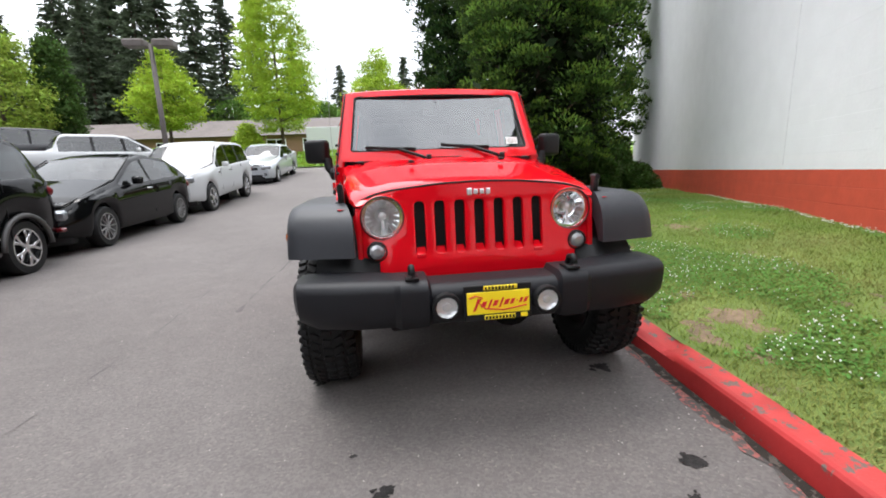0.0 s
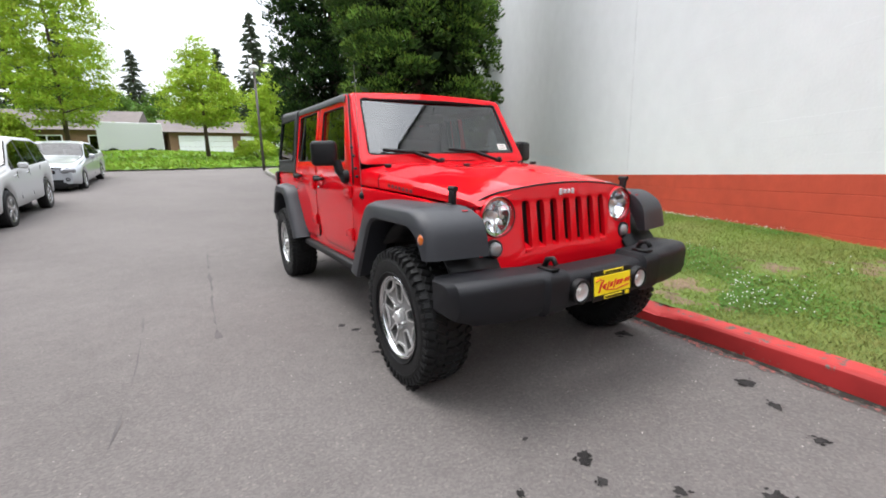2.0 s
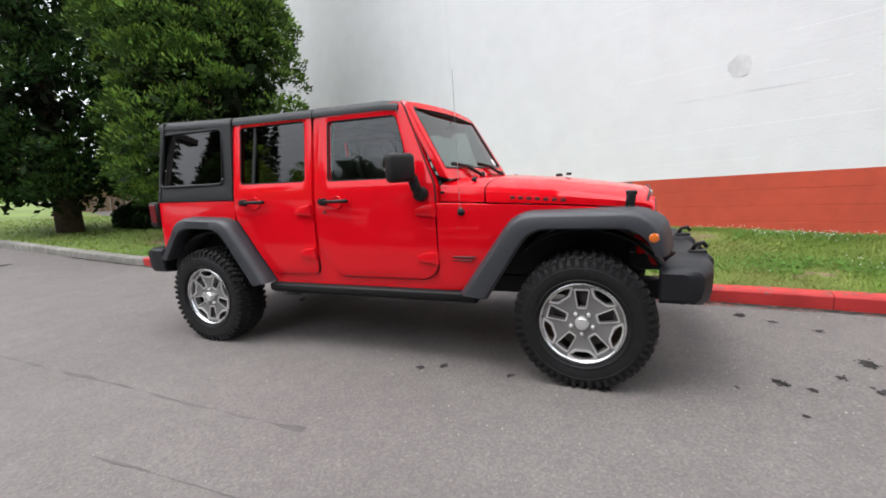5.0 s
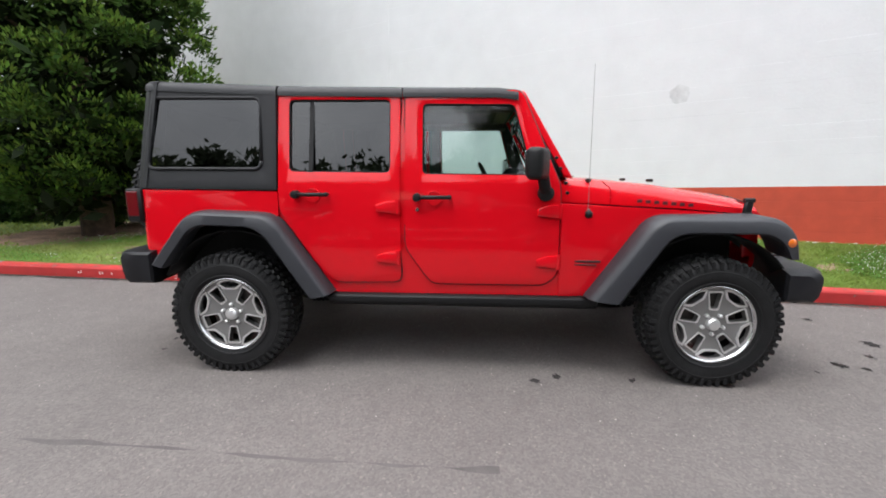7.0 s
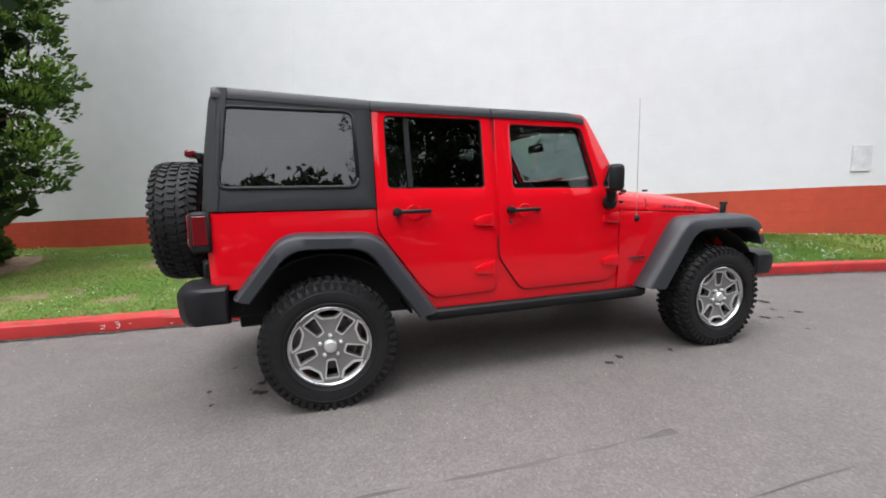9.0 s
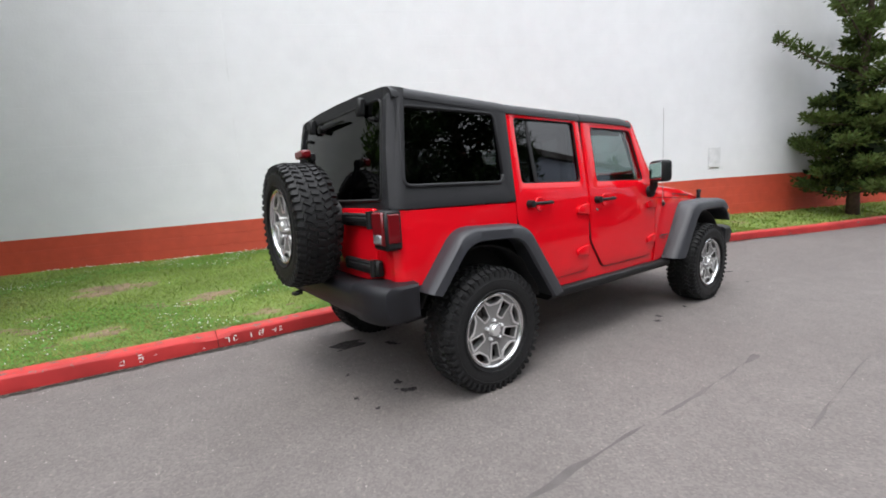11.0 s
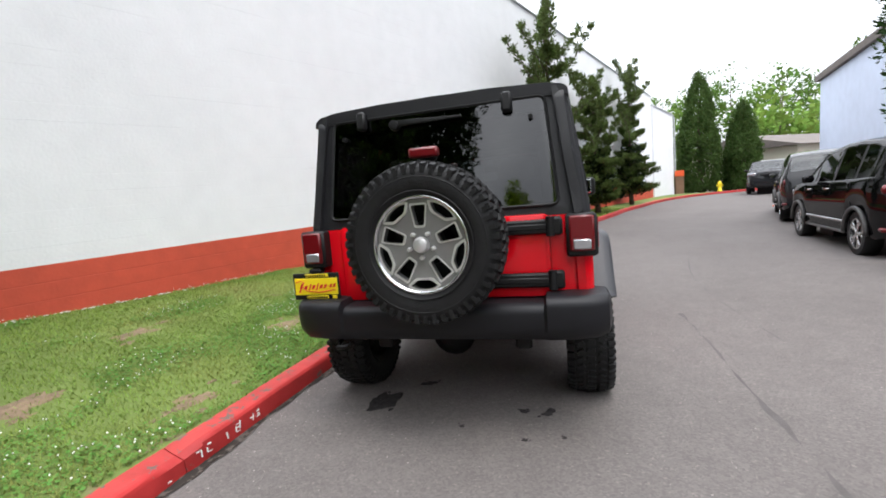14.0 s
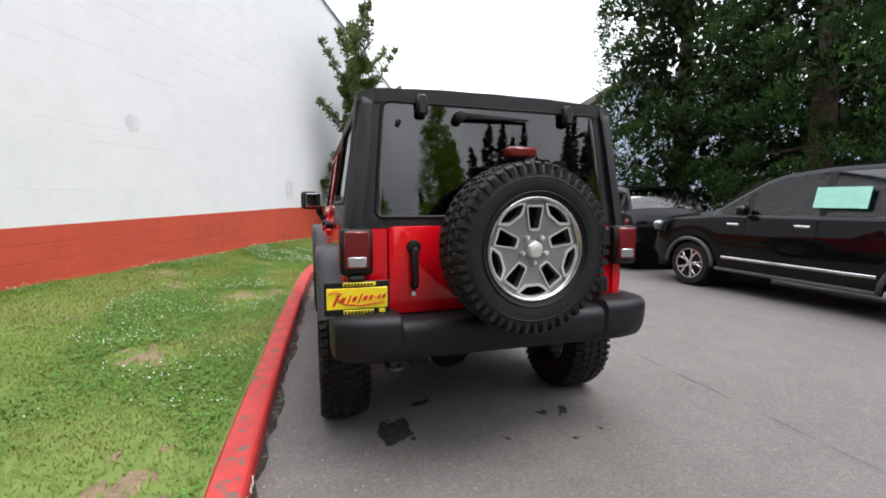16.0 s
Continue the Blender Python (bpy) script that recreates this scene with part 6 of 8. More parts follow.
    bm = bmesh.new()
    for i, (w_, h_) in enumerate(((0.03, 0.034), (0.025, 0.024), (0.025, 0.024), (0.025, 0.03))):
        box(bm, (-0.048 + i * 0.031, -1.862, 1.066), (w_ * 0.85, 0.012, h_), 0.004)
    part("badge", bm, BADGE, t, "pale metal badge bars")
    # hood and cowl
    hw, zl = table([-1.84, -1.7, -1.25, -0.66], [0.6, 0.635, 0.69, 0.745]), table([-1.84, -1.4, -0.585], [1.012, 1.052, 1.1])
    ze, zm = table([-1.84, -1.8, -1.7, -1.25, -0.6], [1.03, 1.06, 1.085, 1.155, 1.215]), table([-1.84, -1.8, -1.7, -1.25, -0.88, -0.6], [1.085, 1.115, 1.135, 1.205, 1.24, 1.25])
    def section(y):
        a, b, c, d = hw(y), zl(y), ze(y), zm(y)
        half = [(a, b), (a, b + (c - b) * 0.55), (a - 0.018, c - 0.012), (a - 0.05, c), (a - 0.14, c + (d - c) * 0.35), (a - 0.22, c + (d - c) * 0.72), (a * 0.4, d - 0.006), (0, d)]
        return [(x, y, z) for x, z in half] + [(-x, y, z) for x, z in reversed(half[:-1])]
    bm = bmesh.new()
    loft(bm, [section(-1.84 + 0.95 * i / 24) for i in range(25)])
    part("hood", bm, PAINT_RED, t, "red bonnet", auto=32)
    bm = bmesh.new()
    loft(bm, [section(-0.882 + 0.29 * i / 6) for i in range(7)])
    cowl = part("cowl", bm, PAINT_RED, t, auto=32)
    bm = bmesh.new()
    for k in range(14):
        box(bm, (-0.12 + k * 0.0185, -0.76, 1.251), (0.008, 0.07, 0.006))
    part("cowl_vent", bm, BLACK_PLASTIC, cowl)
    for s in (-1, 1):
        bm = bmesh.new()
        box(bm, (s * 0.6, -0.78, 1.228), (0.05, 0.03, 0.025), 0.008)
        part("washer_nozzle", bm, BLACK_PLASTIC, t)
        bm = bmesh.new()
        for i in range(7):
            box(bm, (s * (side_x(-1.2, 1.1) - 0.018), -1.06 - i * 0.05, 1.105 - i * 0.004), (0.004, 0.03, 0.02), 0.001)
        part("hood_decal", bm, DECAL, t, "dark lettering reduced to bars")
        bm = bmesh.new()
        box(bm, (s * (side_x(-0.72, 0.74) + 0.001), -0.715, 0.742), (0.006, 0.23, 0.014), 0.002)
        box(bm, (s * (side_x(-0.72, 0.72) + 0.001), -0.725, 0.721), (0.006, 0.16, 0.007), 0.001)
        part("door_badge", bm, DECAL, t, "dark badge reduced to bars")
    # windscreen
    wsp = lambda u, v, d: (u, -0.655 + 0.3 * v + d * 0.87 - 0.03 * (1 - (u / 0.7) ** 2) * v, 1.238 + 0.522 * v + 0.2 * d + 0.02 * max(0, 1 - (u / 0.7) ** 2) * v)
    frame_o = rounded([(-0.75, 0), (0.75, 0), (0.685, 1.0), (-0.685, 1.0)], 0.05)
    frame_i = rounded([(-0.67, 0.13), (0.67, 0.13), (0.625, 0.92), (-0.625, 0.92)], 0.04)
    panel("windscreen_frame", frame_o, [frame_i], t, PAINT_RED, wsp, 0.06, (-0.5, -0.3, -0.1, 0.1, 0.3, 0.5), (), 0.012, "red windscreen frame")
    panel("windscreen", frame_i, [], t, SCREEN_GLASS, lambda u, v, d: wsp(u, v, d + 0.015), 0.0, (), (), 0.0, "clear windscreen with a sticker").visible_shadow = False
    panel("windscreen_lining", frame_o, [frame_i], t, SEAT, lambda u, v, d: wsp(u * 0.985, v, d + 0.064), 0.01, (), (), 0.0)
    bm = bmesh.new()
    tube(bm, [wsp(u, v, 0.01) for u, v in (*frame_i, frame_i[0])], 0.01, 5)
    part("windscreen_seal", bm, BLACK_PLASTIC, t)
    bm = bmesh.new()
    def pad(u0, u1, v0, v1, d0, d1):
        rows = [[wsp(u, v, d) for u, v in ((u0, v0), (u1, v0), (u1, v1), (u0, v1))] for d in (d0, d1)]
        loft(bm, rows, closed=True, caps=True)
    pad(0.52, 0.61, 0.18, 0.275, 0.012, 0.009)
    sticker = part("sticker", bm, WHITE_PAPER, t, "white paper sticker on the windscreen")
    bm = bmesh.new()
    for v in (0.2, 0.218, 0.245):
        pad(0.535, 0.595, v, v + 0.006, 0.0085, 0.0075)
    part("print", bm, DECAL, sticker)
    for x0, x1 in ((-0.1, -0.56), (0.46, 0.0)):
        bm = bmesh.new()
        a, m_, b = wsp(x0, 0.0, -0.03), wsp((x0 + x1) / 2, 0.17, -0.035), wsp(x1, 0.2, -0.02)
        tube(bm, [a, wsp(x0 - 0.05, 0.06, -0.05), m_], 0.012, 6)
        tube(bm, [wsp(x0 - 0.09, 0.155, -0.018), m_, b], 0.0125, 6)
        lathe(bm, [(1.235, 0.022), (1.275, 0.018)], 12, "z", at=(a[0], a[1], 0))
        part("windscreen_wiper", bm, BLACK_PLASTIC, t, smooth=True)
    # roof panels
    rz = table([-0.32, -0.2, 0.38, 1.165, 2.02], [1.75, 1.766, 1.777, 1.796, 1.838])
    def roof(name, ya, yb, n, over=0.001):
        rings = []
        for i in range(n + 1):
            y = ya + (yb - ya) * i / n
            z = rz(y)
            drop = 0.006 * max(0, (y - 1.92) / 0.08) ** 2
            e = side_x(y, z - 0.05) + over
            w = min(1, max(0, (y - 0.4) / 1.2))
            half = [(e, z - 0.05), (e - 0.002, z - 0.028), (e - 0.012, z - 0.004 - drop), (e - 0.04, z + 0.014 - drop), (e - 0.11, z + 0.02 + 0.004 * w - drop), (0.4, z + 0.028 + 0.008 * w - drop), (0, z + 0.034 + 0.01 * w - drop)]
            under = [(-0.64, z - 0.045), (0.64, z - 0.045)]
            rings.append([(x, y, q) for x, q in half] + [(-x, y, q) for x, q in reversed(half[:-1])] + [(x, y, q) for x, q in under])
        bm = bmesh.new()
        loft(bm, rings, closed=True)
        return part(name, bm, HARDTOP, t, "black grained roof panel", auto=35)
    roof("front_roof_panel", -0.318, 0.376, 12, 0.009)
    roof("mid_roof_panel", 0.382, 1.158, 4, 0.009)
    roof("rear_roof", 1.164, 2.004, 18, 0.02)
    # rear
    back = lambda u, v, d: (u, 2.09 - 0.085 * max(0, (v - 1.18) / 0.64) - 0.045 * abs(u / 0.78) ** 6 - d, v)
    rear_o = rounded([(-0.79, 1.182), (0.79, 1.182), (0.718, 1.822), (0.706, 1.846), (0.612, 1.862), (0.3, 1.874), (-0.3, 1.874), (-0.612, 1.862), (-0.706, 1.846), (-0.718, 1.822)], 0.02)
    rear_i = rounded([(-0.65, 1.235), (0.65, 1.235), (0.602, 1.797), (-0.602, 1.797)], 0.04)
    panel("hardtop_rear_frame", rear_o, [rear_i], t, HARDTOP, back, 0.05, (-0.72, -0.68, 0.68, 0.72), (1.4, 1.6), 0.012)
    panel("rear_window", rear_i, [], t, PRIVACY, lambda u, v, d: back(u, v, d - 0.004), 0.0, (), (), 0.0, "dark rear window glass")
    bm = bmesh.new()
    tube(bm, [back(u, v, 0.0) for u, v in (*rear_i, rear_i[0])], 0.01, 5)
    part("rear_window_seal", bm, BLACK_PLASTIC, t)
    bodyr = lambda u, v, d: (u, 2.085 - 0.05 * abs(u / 0.8) ** 10 - d, v)
    for s in (-1, 1):
        corner = rounded([(s * 0.795, 0.752), (s * 0.6, 0.752), (s * 0.6, 1.178), (s * 0.79, 1.178)], 0.01)
        panel("rear_corner", corner, [], t, PAINT_RED, bodyr, 0.04, (s * 0.7, s * 0.75, s * 0.775), (), 0.004)
        bm = bmesh.new()
        box(bm, (s * 0.412, 2.035, 1.782), (0.055, 0.05, 0.105), 0.012, Matrix.Rotation(0.12, 4, "X"))
        part("glass_hinge", bm, BLACK_PLASTIC, t, auto=40)
        bm = bmesh.new()
        lathe(bm, [(2.0, 0.014), (2.047, 0.012)], 12, "y", at=(s * 0.53, 0, 1.695))
        part("glass_bolt", bm, BLACK_PLASTIC, t)
        rows = []
        for k in range(15):
            v = 1.184 + 0.655 * k / 14
            xs, yb_ = side_x(1.9, v) + 0.0105 + 0.014 * max(0, v - 1.2) / 0.6, 2.096 - 0.085 * max(0, (v - 1.18) / 0.64)
            rad = 0.085
            arc = [(xs - rad + q * math.cos(a), yb_ - rad + q * math.sin(a)) for q, turn in ((rad, 1), (rad - 0.03, -1)) for a in [math.pi / 2 * (j if turn > 0 else 8 - j) / 8 for j in range(9)]]
            rows.append([(s * px, py, v) for px, py in arc])
        bm = bmesh.new()
        loft(bm, rows, closed=True)
        part("hardtop_corner", bm, HARDTOP, t, "rounded black rear corner of the hardtop", auto=40)
    gate = panel("tailgate", rounded([(-0.592, 0.76), (0.592, 0.76), (0.592, 1.19), (-0.592, 1.19)], 0.03), [], t, PAINT_RED, lambda u, v, d: (u, 2.095 - d, v), 0.04, (), (), 0.008, "red side-hinged tailgate")
    bm = bmesh.new()
    box(bm, (0, 2.02, 0.97), (1.5, 0.08, 0.42))
    part("rear_bulkhead", bm, PAINT_RED, t)
    for z in (1.127, 0.85):
        bm = bmesh.new()
        box(bm, (-0.42, 2.115, z), (0.42, 0.035, 0.075), 0.01)
        box(bm, (-0.43, 2.134, z), (0.3, 0.012, 0.03), 0.005)
        box(bm, (-0.625, 2.11, z), (0.07, 0.045, 0.095), 0.012)
        lathe(bm, [(z - 0.05, 0.022), (z + 0.05, 0.022)], 12, "z", at=(-0.6, 2.125, 0))
        part("gate_hinge", bm, BLACK_PLASTIC, gate, "black tailgate hinge arm", auto=40)
    bm = bmesh.new()
    lathe(bm, [(2.09, 0.036), (2.125, 0.032), (2.13, 0.015)], 16, "y", at=(0.47, 0, 1.09))
    box(bm, (0.47, 2.135, 0.99), (0.034, 0.025, 0.2), 0.01)
    box(bm, (0.47, 2.115, 0.9), (0.034, 0.05, 0.035), 0.01)
    part("gate_handle", bm, BLACK_PLASTIC, gate, "black vertical tailgate handle", auto=40)
    bm = bmesh.new()
    lathe(bm, [(2.09, 0.014), (2.102, 0.012)], 12, "y", at=(0.47, 0, 0.855))
    part("gate_lock", bm, CHROME, gate)
    bm = bmesh.new()
    prism(bm, [(0.235, 1.728), (0.235, 1.762), (0.1, 1.76), (-0.17, 1.747), (-0.17, 1.738)], 2.03, 2.052, "y", 0.004)
    lathe(bm, [(2.01, 0.03), (2.062, 0.027), (2.066, 0.015)], 14, "y", at=(0.215, 0, 1.738))
    part("rear_wiper", bm, BLACK_PLASTIC, t, auto=40)
    bm = bmesh.new()
    box(bm, (-0.012, 2.27, 1.545), (0.15, 0.06, 0.05), 0.01)
    stop = part("stop_lamp", bm, LAMP_RED, t, "red high stop lamp above the spare wheel", auto=40)
    bm = bmesh.new()
    box(bm, (-0.012, 2.22, 1.53), (0.1, 0.04, 0.05), 0.008)
    tube(bm, [(-0.012, 2.22, 1.53), (-0.012, 2.2, 1.35), (-0.012, 2.16, 1.15)], 0.025, 8)
    part("stop_lamp_bracket", bm, BLACK_PLASTIC, stop)
    # bumpers
    def bumper(name, stations, label):
        """A moulded bar: round upper edge, upright face, tucked-in lower edge."""
        rings = []
        for x, yf, yb, zb, zt in stations:
            d, c = (1 if yb > yf else -1), 0.05
            row = [(x, yb, zt)] + [(x, yf + d * c * (1 - math.sin(a)) * 1.2, zt - c * (1 - math.cos(a))) for a in [math.pi / 2 * j / 5 for j in range(6)]]
            row += [(x, yf + d * 0.004, zb + 0.075), (x, yf + d * 0.016, zb + 0.03), (x, yf + d * 0.045, zb), (x, yb, zb)]
            rings.append(row)
        bm = bmesh.new()
        loft(bm, rings, closed=True)
        return part(name, bm, BUMPER, t, label, auto=32)
    half = [(0.0, -2.165, -1.98, 0.505, 0.69), (0.285, -2.165, -1.98, 0.505, 0.69), (0.3, -2.18, -1.98, 0.5, 0.715), (0.42, -2.18, -1.98, 0.495, 0.718), (0.445, -2.16, -1.97, 0.5, 0.715), (0.6, -2.15, -1.93, 0.5, 0.72), (0.78, -2.12, -1.88, 0.508, 0.718), (0.865, -2.07, -1.86, 0.53, 0.708), (0.888, -2.02, -1.87, 0.552, 0.692)]
    bumper("front_bumper", [(-x, *r) for x, *r in reversed(half[1:])] + half, "black front bumper with winch ribs")
    half = [(0.0, 2.25, 2.07, 0.56, 0.752), (0.55, 2.25, 2.07, 0.56, 0.752), (0.565, 2.262, 2.06, 0.56, 0.785), (0.7, 2.262, 2.04, 0.565, 0.787), (0.8, 2.245, 1.99, 0.57, 0.787), (0.86, 2.2, 1.99, 0.58, 0.78), (0.875, 2.15, 2.0, 0.6, 0.765)]
    bumper("rear_bumper", [(-x, *r) for x, *r in reversed(half[1:])] + half, "black rear bumper")
    script_plate(t, pose(0.0, -2.185, 0.607, -4))
    script_plate(t, pose(0.752, 2.15, 0.862, 0, 0, 180))
    bm = bmesh.new()
    box(bm, (0.752, 2.13, 0.95), (0.08, 0.06, 0.03), 0.01)
    box(bm, (0.752, 2.115, 0.87), (0.2, 0.05, 0.1), 0.01)
    part("plate_bracket", bm, BLACK_PLASTIC, t)
    bm = bmesh.new()
    tube(bm, [(0.62, 2.1, 0.56), (0.62, 2.2, 0.53), (0.6, 2.25, 0.525), (0.56, 2.24, 0.525), (0.56, 2.19, 0.53)], 0.014, 8)
    part("rear_tow_hook", bm, BLACK_PLASTIC, t, smooth=True)
    # antenna
    ant = bmesh.new()
    bmesh.ops.create_icosphere(ant, subdivisions=2, radius=0.026, matrix=Matrix.Translation((-0.785, -0.745, 1.03)))
    part("antenna_base", ant, BLACK_PLASTIC, t, smooth=True)
    ant = bmesh.new()
    lathe(ant, [(-0.735, 0.03), (-0.765, 0.028), (-0.785, 0.015)], 14, "x", at=(-0.01, -0.745, 1.03))
    tube(ant, [(-0.785, -0.745, 1.035), (-0.79, -0.74, 1.06)], 0.012, 8)
    tube(ant, [(-0.79, -0.74, 1.06), (-0.79, -0.735, 1.88)], 0.002, 6, 0.0015)
    part("antenna", ant, GREY_ALLOY, t, "thin whip antenna")
    # wheels
    wm = off_road_wheel_meshes()
    for y in (-1.4735, 1.4735):
        off_road_wheel("wheel", t, pose(-0.785, y, WHEEL_R - 0.002), wm, 0.0 if y < 0 else math.pi)
        off_road_wheel("wheel", t, pose(0.785, y, WHEEL_R - 0.002, 0, 0, 180), wm, 0.4)
    off_road_wheel("spare_wheel", t, pose(-0.008, 2.335, 1.1, 0, 0, -90), wm, 0.0, brake=False)
    bm = bmesh.new()
    lathe(bm, [(2.09, 0.16), (2.2, 0.13), (2.34, 0.1)], 20, "y", at=(-0.008, 0, 1.1))
    # added black disc that darkens what shows through the wheel's slots
    lathe(bm, [(2.24, 0.205), (2.25, 0.205)], 32, "y", at=(-0.008, 0, 1.1))
    part("spare_carrier_and_disc", bm, BLACK_PLASTIC, t, auto=40)
    # underside
    bm = bmesh.new()
    box(bm, (0, 0.13, 0.6), (1.5, 1.35, 0.16))
    part("floor_pan", bm, BLACK_PLASTIC, t)
    for name_, c_, s_ in (("rear_well", (0, 1.45, 0.83), (1.14, 1.2, 0.6)), ("engine_bay", (0, -1.2, 0.78), (1.08, 1.04, 0.4)), ("chassis_rail", (-0.42, 0, 0.5), (0.09, 4.0, 0.13)), ("chassis_rail", (0.42, 0, 0.5), (0.09, 4.0, 0.13)), ("skid_plate", (0, 0.3, 0.44), (0.7, 1.1, 0.08))):
        bm = bmesh.new()
        box(bm, c_, s_, 0.01)
        part(name_, bm, BLACK_PLASTIC, t)
    bm = bmesh.new()
    tube(bm, [(0.35, 0.4, 0.42), (0.5, 1.0, 0.45), (0.55, 2.0, 0.52)], 0.035, 10)
    part("exhaust_pipe", bm, METAL_POST, t, smooth=True)
    for y in (-1.4735, 1.4735):
        bm = bmesh.new()
        tube(bm, [(-0.66, y, 0.39), (0.66, y, 0.39)], 0.042, 12)
        lathe(bm, [(y - 0.16, 0.05), (y - 0.1, 0.14), (y + 0.08, 0.15), (y + 0.14, 0.07)], 16, "y", at=(0.1 if y > 0 else 0.25, 0, 0.38))
        part("axle", bm, BLACK_PLASTIC, t, smooth=True)
        for s in (-1, 1):
            bm = bmesh.new()
            tube(bm, [(s * 0.52, y + 0.1, 0.36), (s * 0.48, y + 0.14, 0.85)], 0.03, 10)
            part("shock_absorber", bm, METAL_POST, t, smooth=True)
    # cabin
    bm = bmesh.new()
    box(bm, (0, -0.42, 1.12), (1.4, 0.3, 0.3), 0.04)
    box(bm, (0.36, -0.4, 1.27), (0.3, 0.18, 0.08), 0.03)
    part("dashboard", bm, SEAT, t, auto=40)
    bm = bmesh.new()
    bmesh.ops.create_circle(bm, radius=0.01, segments=6)
    bm.clear()
    cs = Matrix.Translation((0.36, -0.19, 1.19)) @ Matrix.Rotation(radians(62), 4, "X")
    tube(bm, [cs @ Vector((0.185 * math.cos(a), 0.185 * math.sin(a), 0)) for a in [2 * math.pi * k / 28 for k in range(29)]], 0.016, 8)
    for a in (0.2, math.pi - 0.2, -math.pi / 2):
        tube(bm, [cs @ Vector((0, 0, -0.02)), cs @ Vector((0.185 * math.cos(a), 0.185 * math.sin(a), 0))], 0.018, 6)
    part("steering_wheel", bm, SEAT, t, smooth=True)
    for x, y in ((-0.36, 0.22), (0.36, 0.22)):
        bm = bmesh.new()
        box(bm, (x, y - 0.1, 0.86), (0.5, 0.5, 0.18), 0.06, None, 2)
        box(bm, (x, y + 0.24, 1.18), (0.48, 0.16, 0.6), 0.06, Matrix.Rotation(-0.2, 4, "X"), 2)
        box(bm, (x, y + 0.33, 1.53), (0.26, 0.1, 0.17), 0.045, Matrix.Rotation(-0.15, 4, "X"), 2)
        part("front_seat", bm, SEAT, t, auto=50)
    bm = bmesh.new()
    box(bm, (0, 1.02, 0.88), (1.2, 0.45, 0.16), 0.05, None, 2)
    box(bm, (0, 1.3, 1.15), (1.2, 0.14, 0.52), 0.05, Matrix.Rotation(-0.25, 4, "X"), 2)
    for x in (-0.38, 0.38):
        box(bm, (x, 1.38, 1.46), (0.24, 0.09, 0.15), 0.04, None, 2)
    part("rear_bench", bm, SEAT, t, auto=50)
    for s in (-1, 1):
        bm = bmesh.new()
        tube(bm, soft_line([(s * 0.6, 0.42, 0.8), (s * 0.585, 0.42, 1.68), (s * 0.565, 1.3, 1.7), (s * 0.6, 1.9, 1.15)], 0.12), 0.036, 10)
        tube(bm, [(s * 0.585, 0.42, 1.68), (s * 0.59, -0.33, 1.68)], 0.032, 10)
        part("roll_bar", bm, SEAT, t, smooth=True)
    bm = bmesh.new()
    tube(bm, [(-0.58, 0.42, 1.69), (0.58, 0.42, 1.69)], 0.034, 10)
    tube(bm, [(-0.57, 1.3, 1.7), (0.57, 1.3, 1.7)], 0.034, 10)
    part("cross_bar", bm, SEAT, t, smooth=True)
    bm = bmesh.new()
    box(bm, (0, 0.8, 1.728), (1.26, 2.3, 0.02), 0.005)
    part("headliner", bm, SEAT, t)
    bm = bmesh.new()
    box(bm, (0.0, -0.36, 1.6), (0.24, 0.035, 0.07), 0.015)
    tube(bm, [(0, -0.37, 1.62), (0, -0.4, 1.68)], 0.01, 6)
    part("rear_view_mirror", bm, BLACK_PLASTIC, t, auto=40)
    return t


off_road_car()


# ---- lawn growth, stains, wall blocks ----
def lawn_point(rng, y0, y1):
    y = rng.uniform(y0, y1)
    kx, wx = kerb_x(y), wall_x(y)
    x = kx + 0.16 + (wx - kx - 0.2) * rng.random()
    return x, y, kx


patches = [(1.75, -1.55, 0.4), (1.42, -1.75, 0.3), (2.6, -1.9, 0.3), (2.9, -2.6, 0.35), (1.7, 2.2, 0.3), (2.8, 2.6, 0.5), (3.4, 1.2, 0.35), (2.0, 3.6, 0.3), (2.4, 4.6, 0.6), (1.6, -3.4, 0.2), (4.0, 3.5, 0.7), (1.75, -4.1, 0.22), (2.1, 0.6, 0.3)]


def grass_cover():
    """Blades in short tufts, thinner on the bare patches, coarser clover towards the kerb."""
    rng = random.Random(11)
    verts = []
    for y0, y1, count, h in ((-6.5, 6.5, 230000, 0.028), (6.5, 14, 14000, 0.045), (-16, -6.5, 9000, 0.04)):
        for _ in range(count):
            x, y, kx = lawn_point(rng, y0, y1)
            if y > 8 and x > 7:
                continue
            bare = min(1.0, min(math.hypot(x - px, y - py) / pr for px, py, pr in patches))
            if rng.random() > bare * 0.85 + 0.15:
                continue
            if ((x - 4.35) / 2.0) ** 2 + ((y - 6.75) / 1.15) ** 2 < 0.9:
                continue
            z = lawn_height(x, y, kx) - 0.005
            a, l = rng.random() * 6.283, h * rng.uniform(0.5, 1.4)
            dx, dy = math.cos(a), math.sin(a)
            w = 0.0042 if y0 == -6.5 else 0.014
            lean = rng.uniform(0.5, 1.7) * l
            verts += [(x - dy * w, y + dx * w, z), (x + dy * w, y - dx * w, z), (x + dx * lean, y + dy * lean, z + l)]
    return tagged(quick_mesh("grass", verts, 3, BLADE), "short green grass blades over the lawn", "grass", kind="stuff")


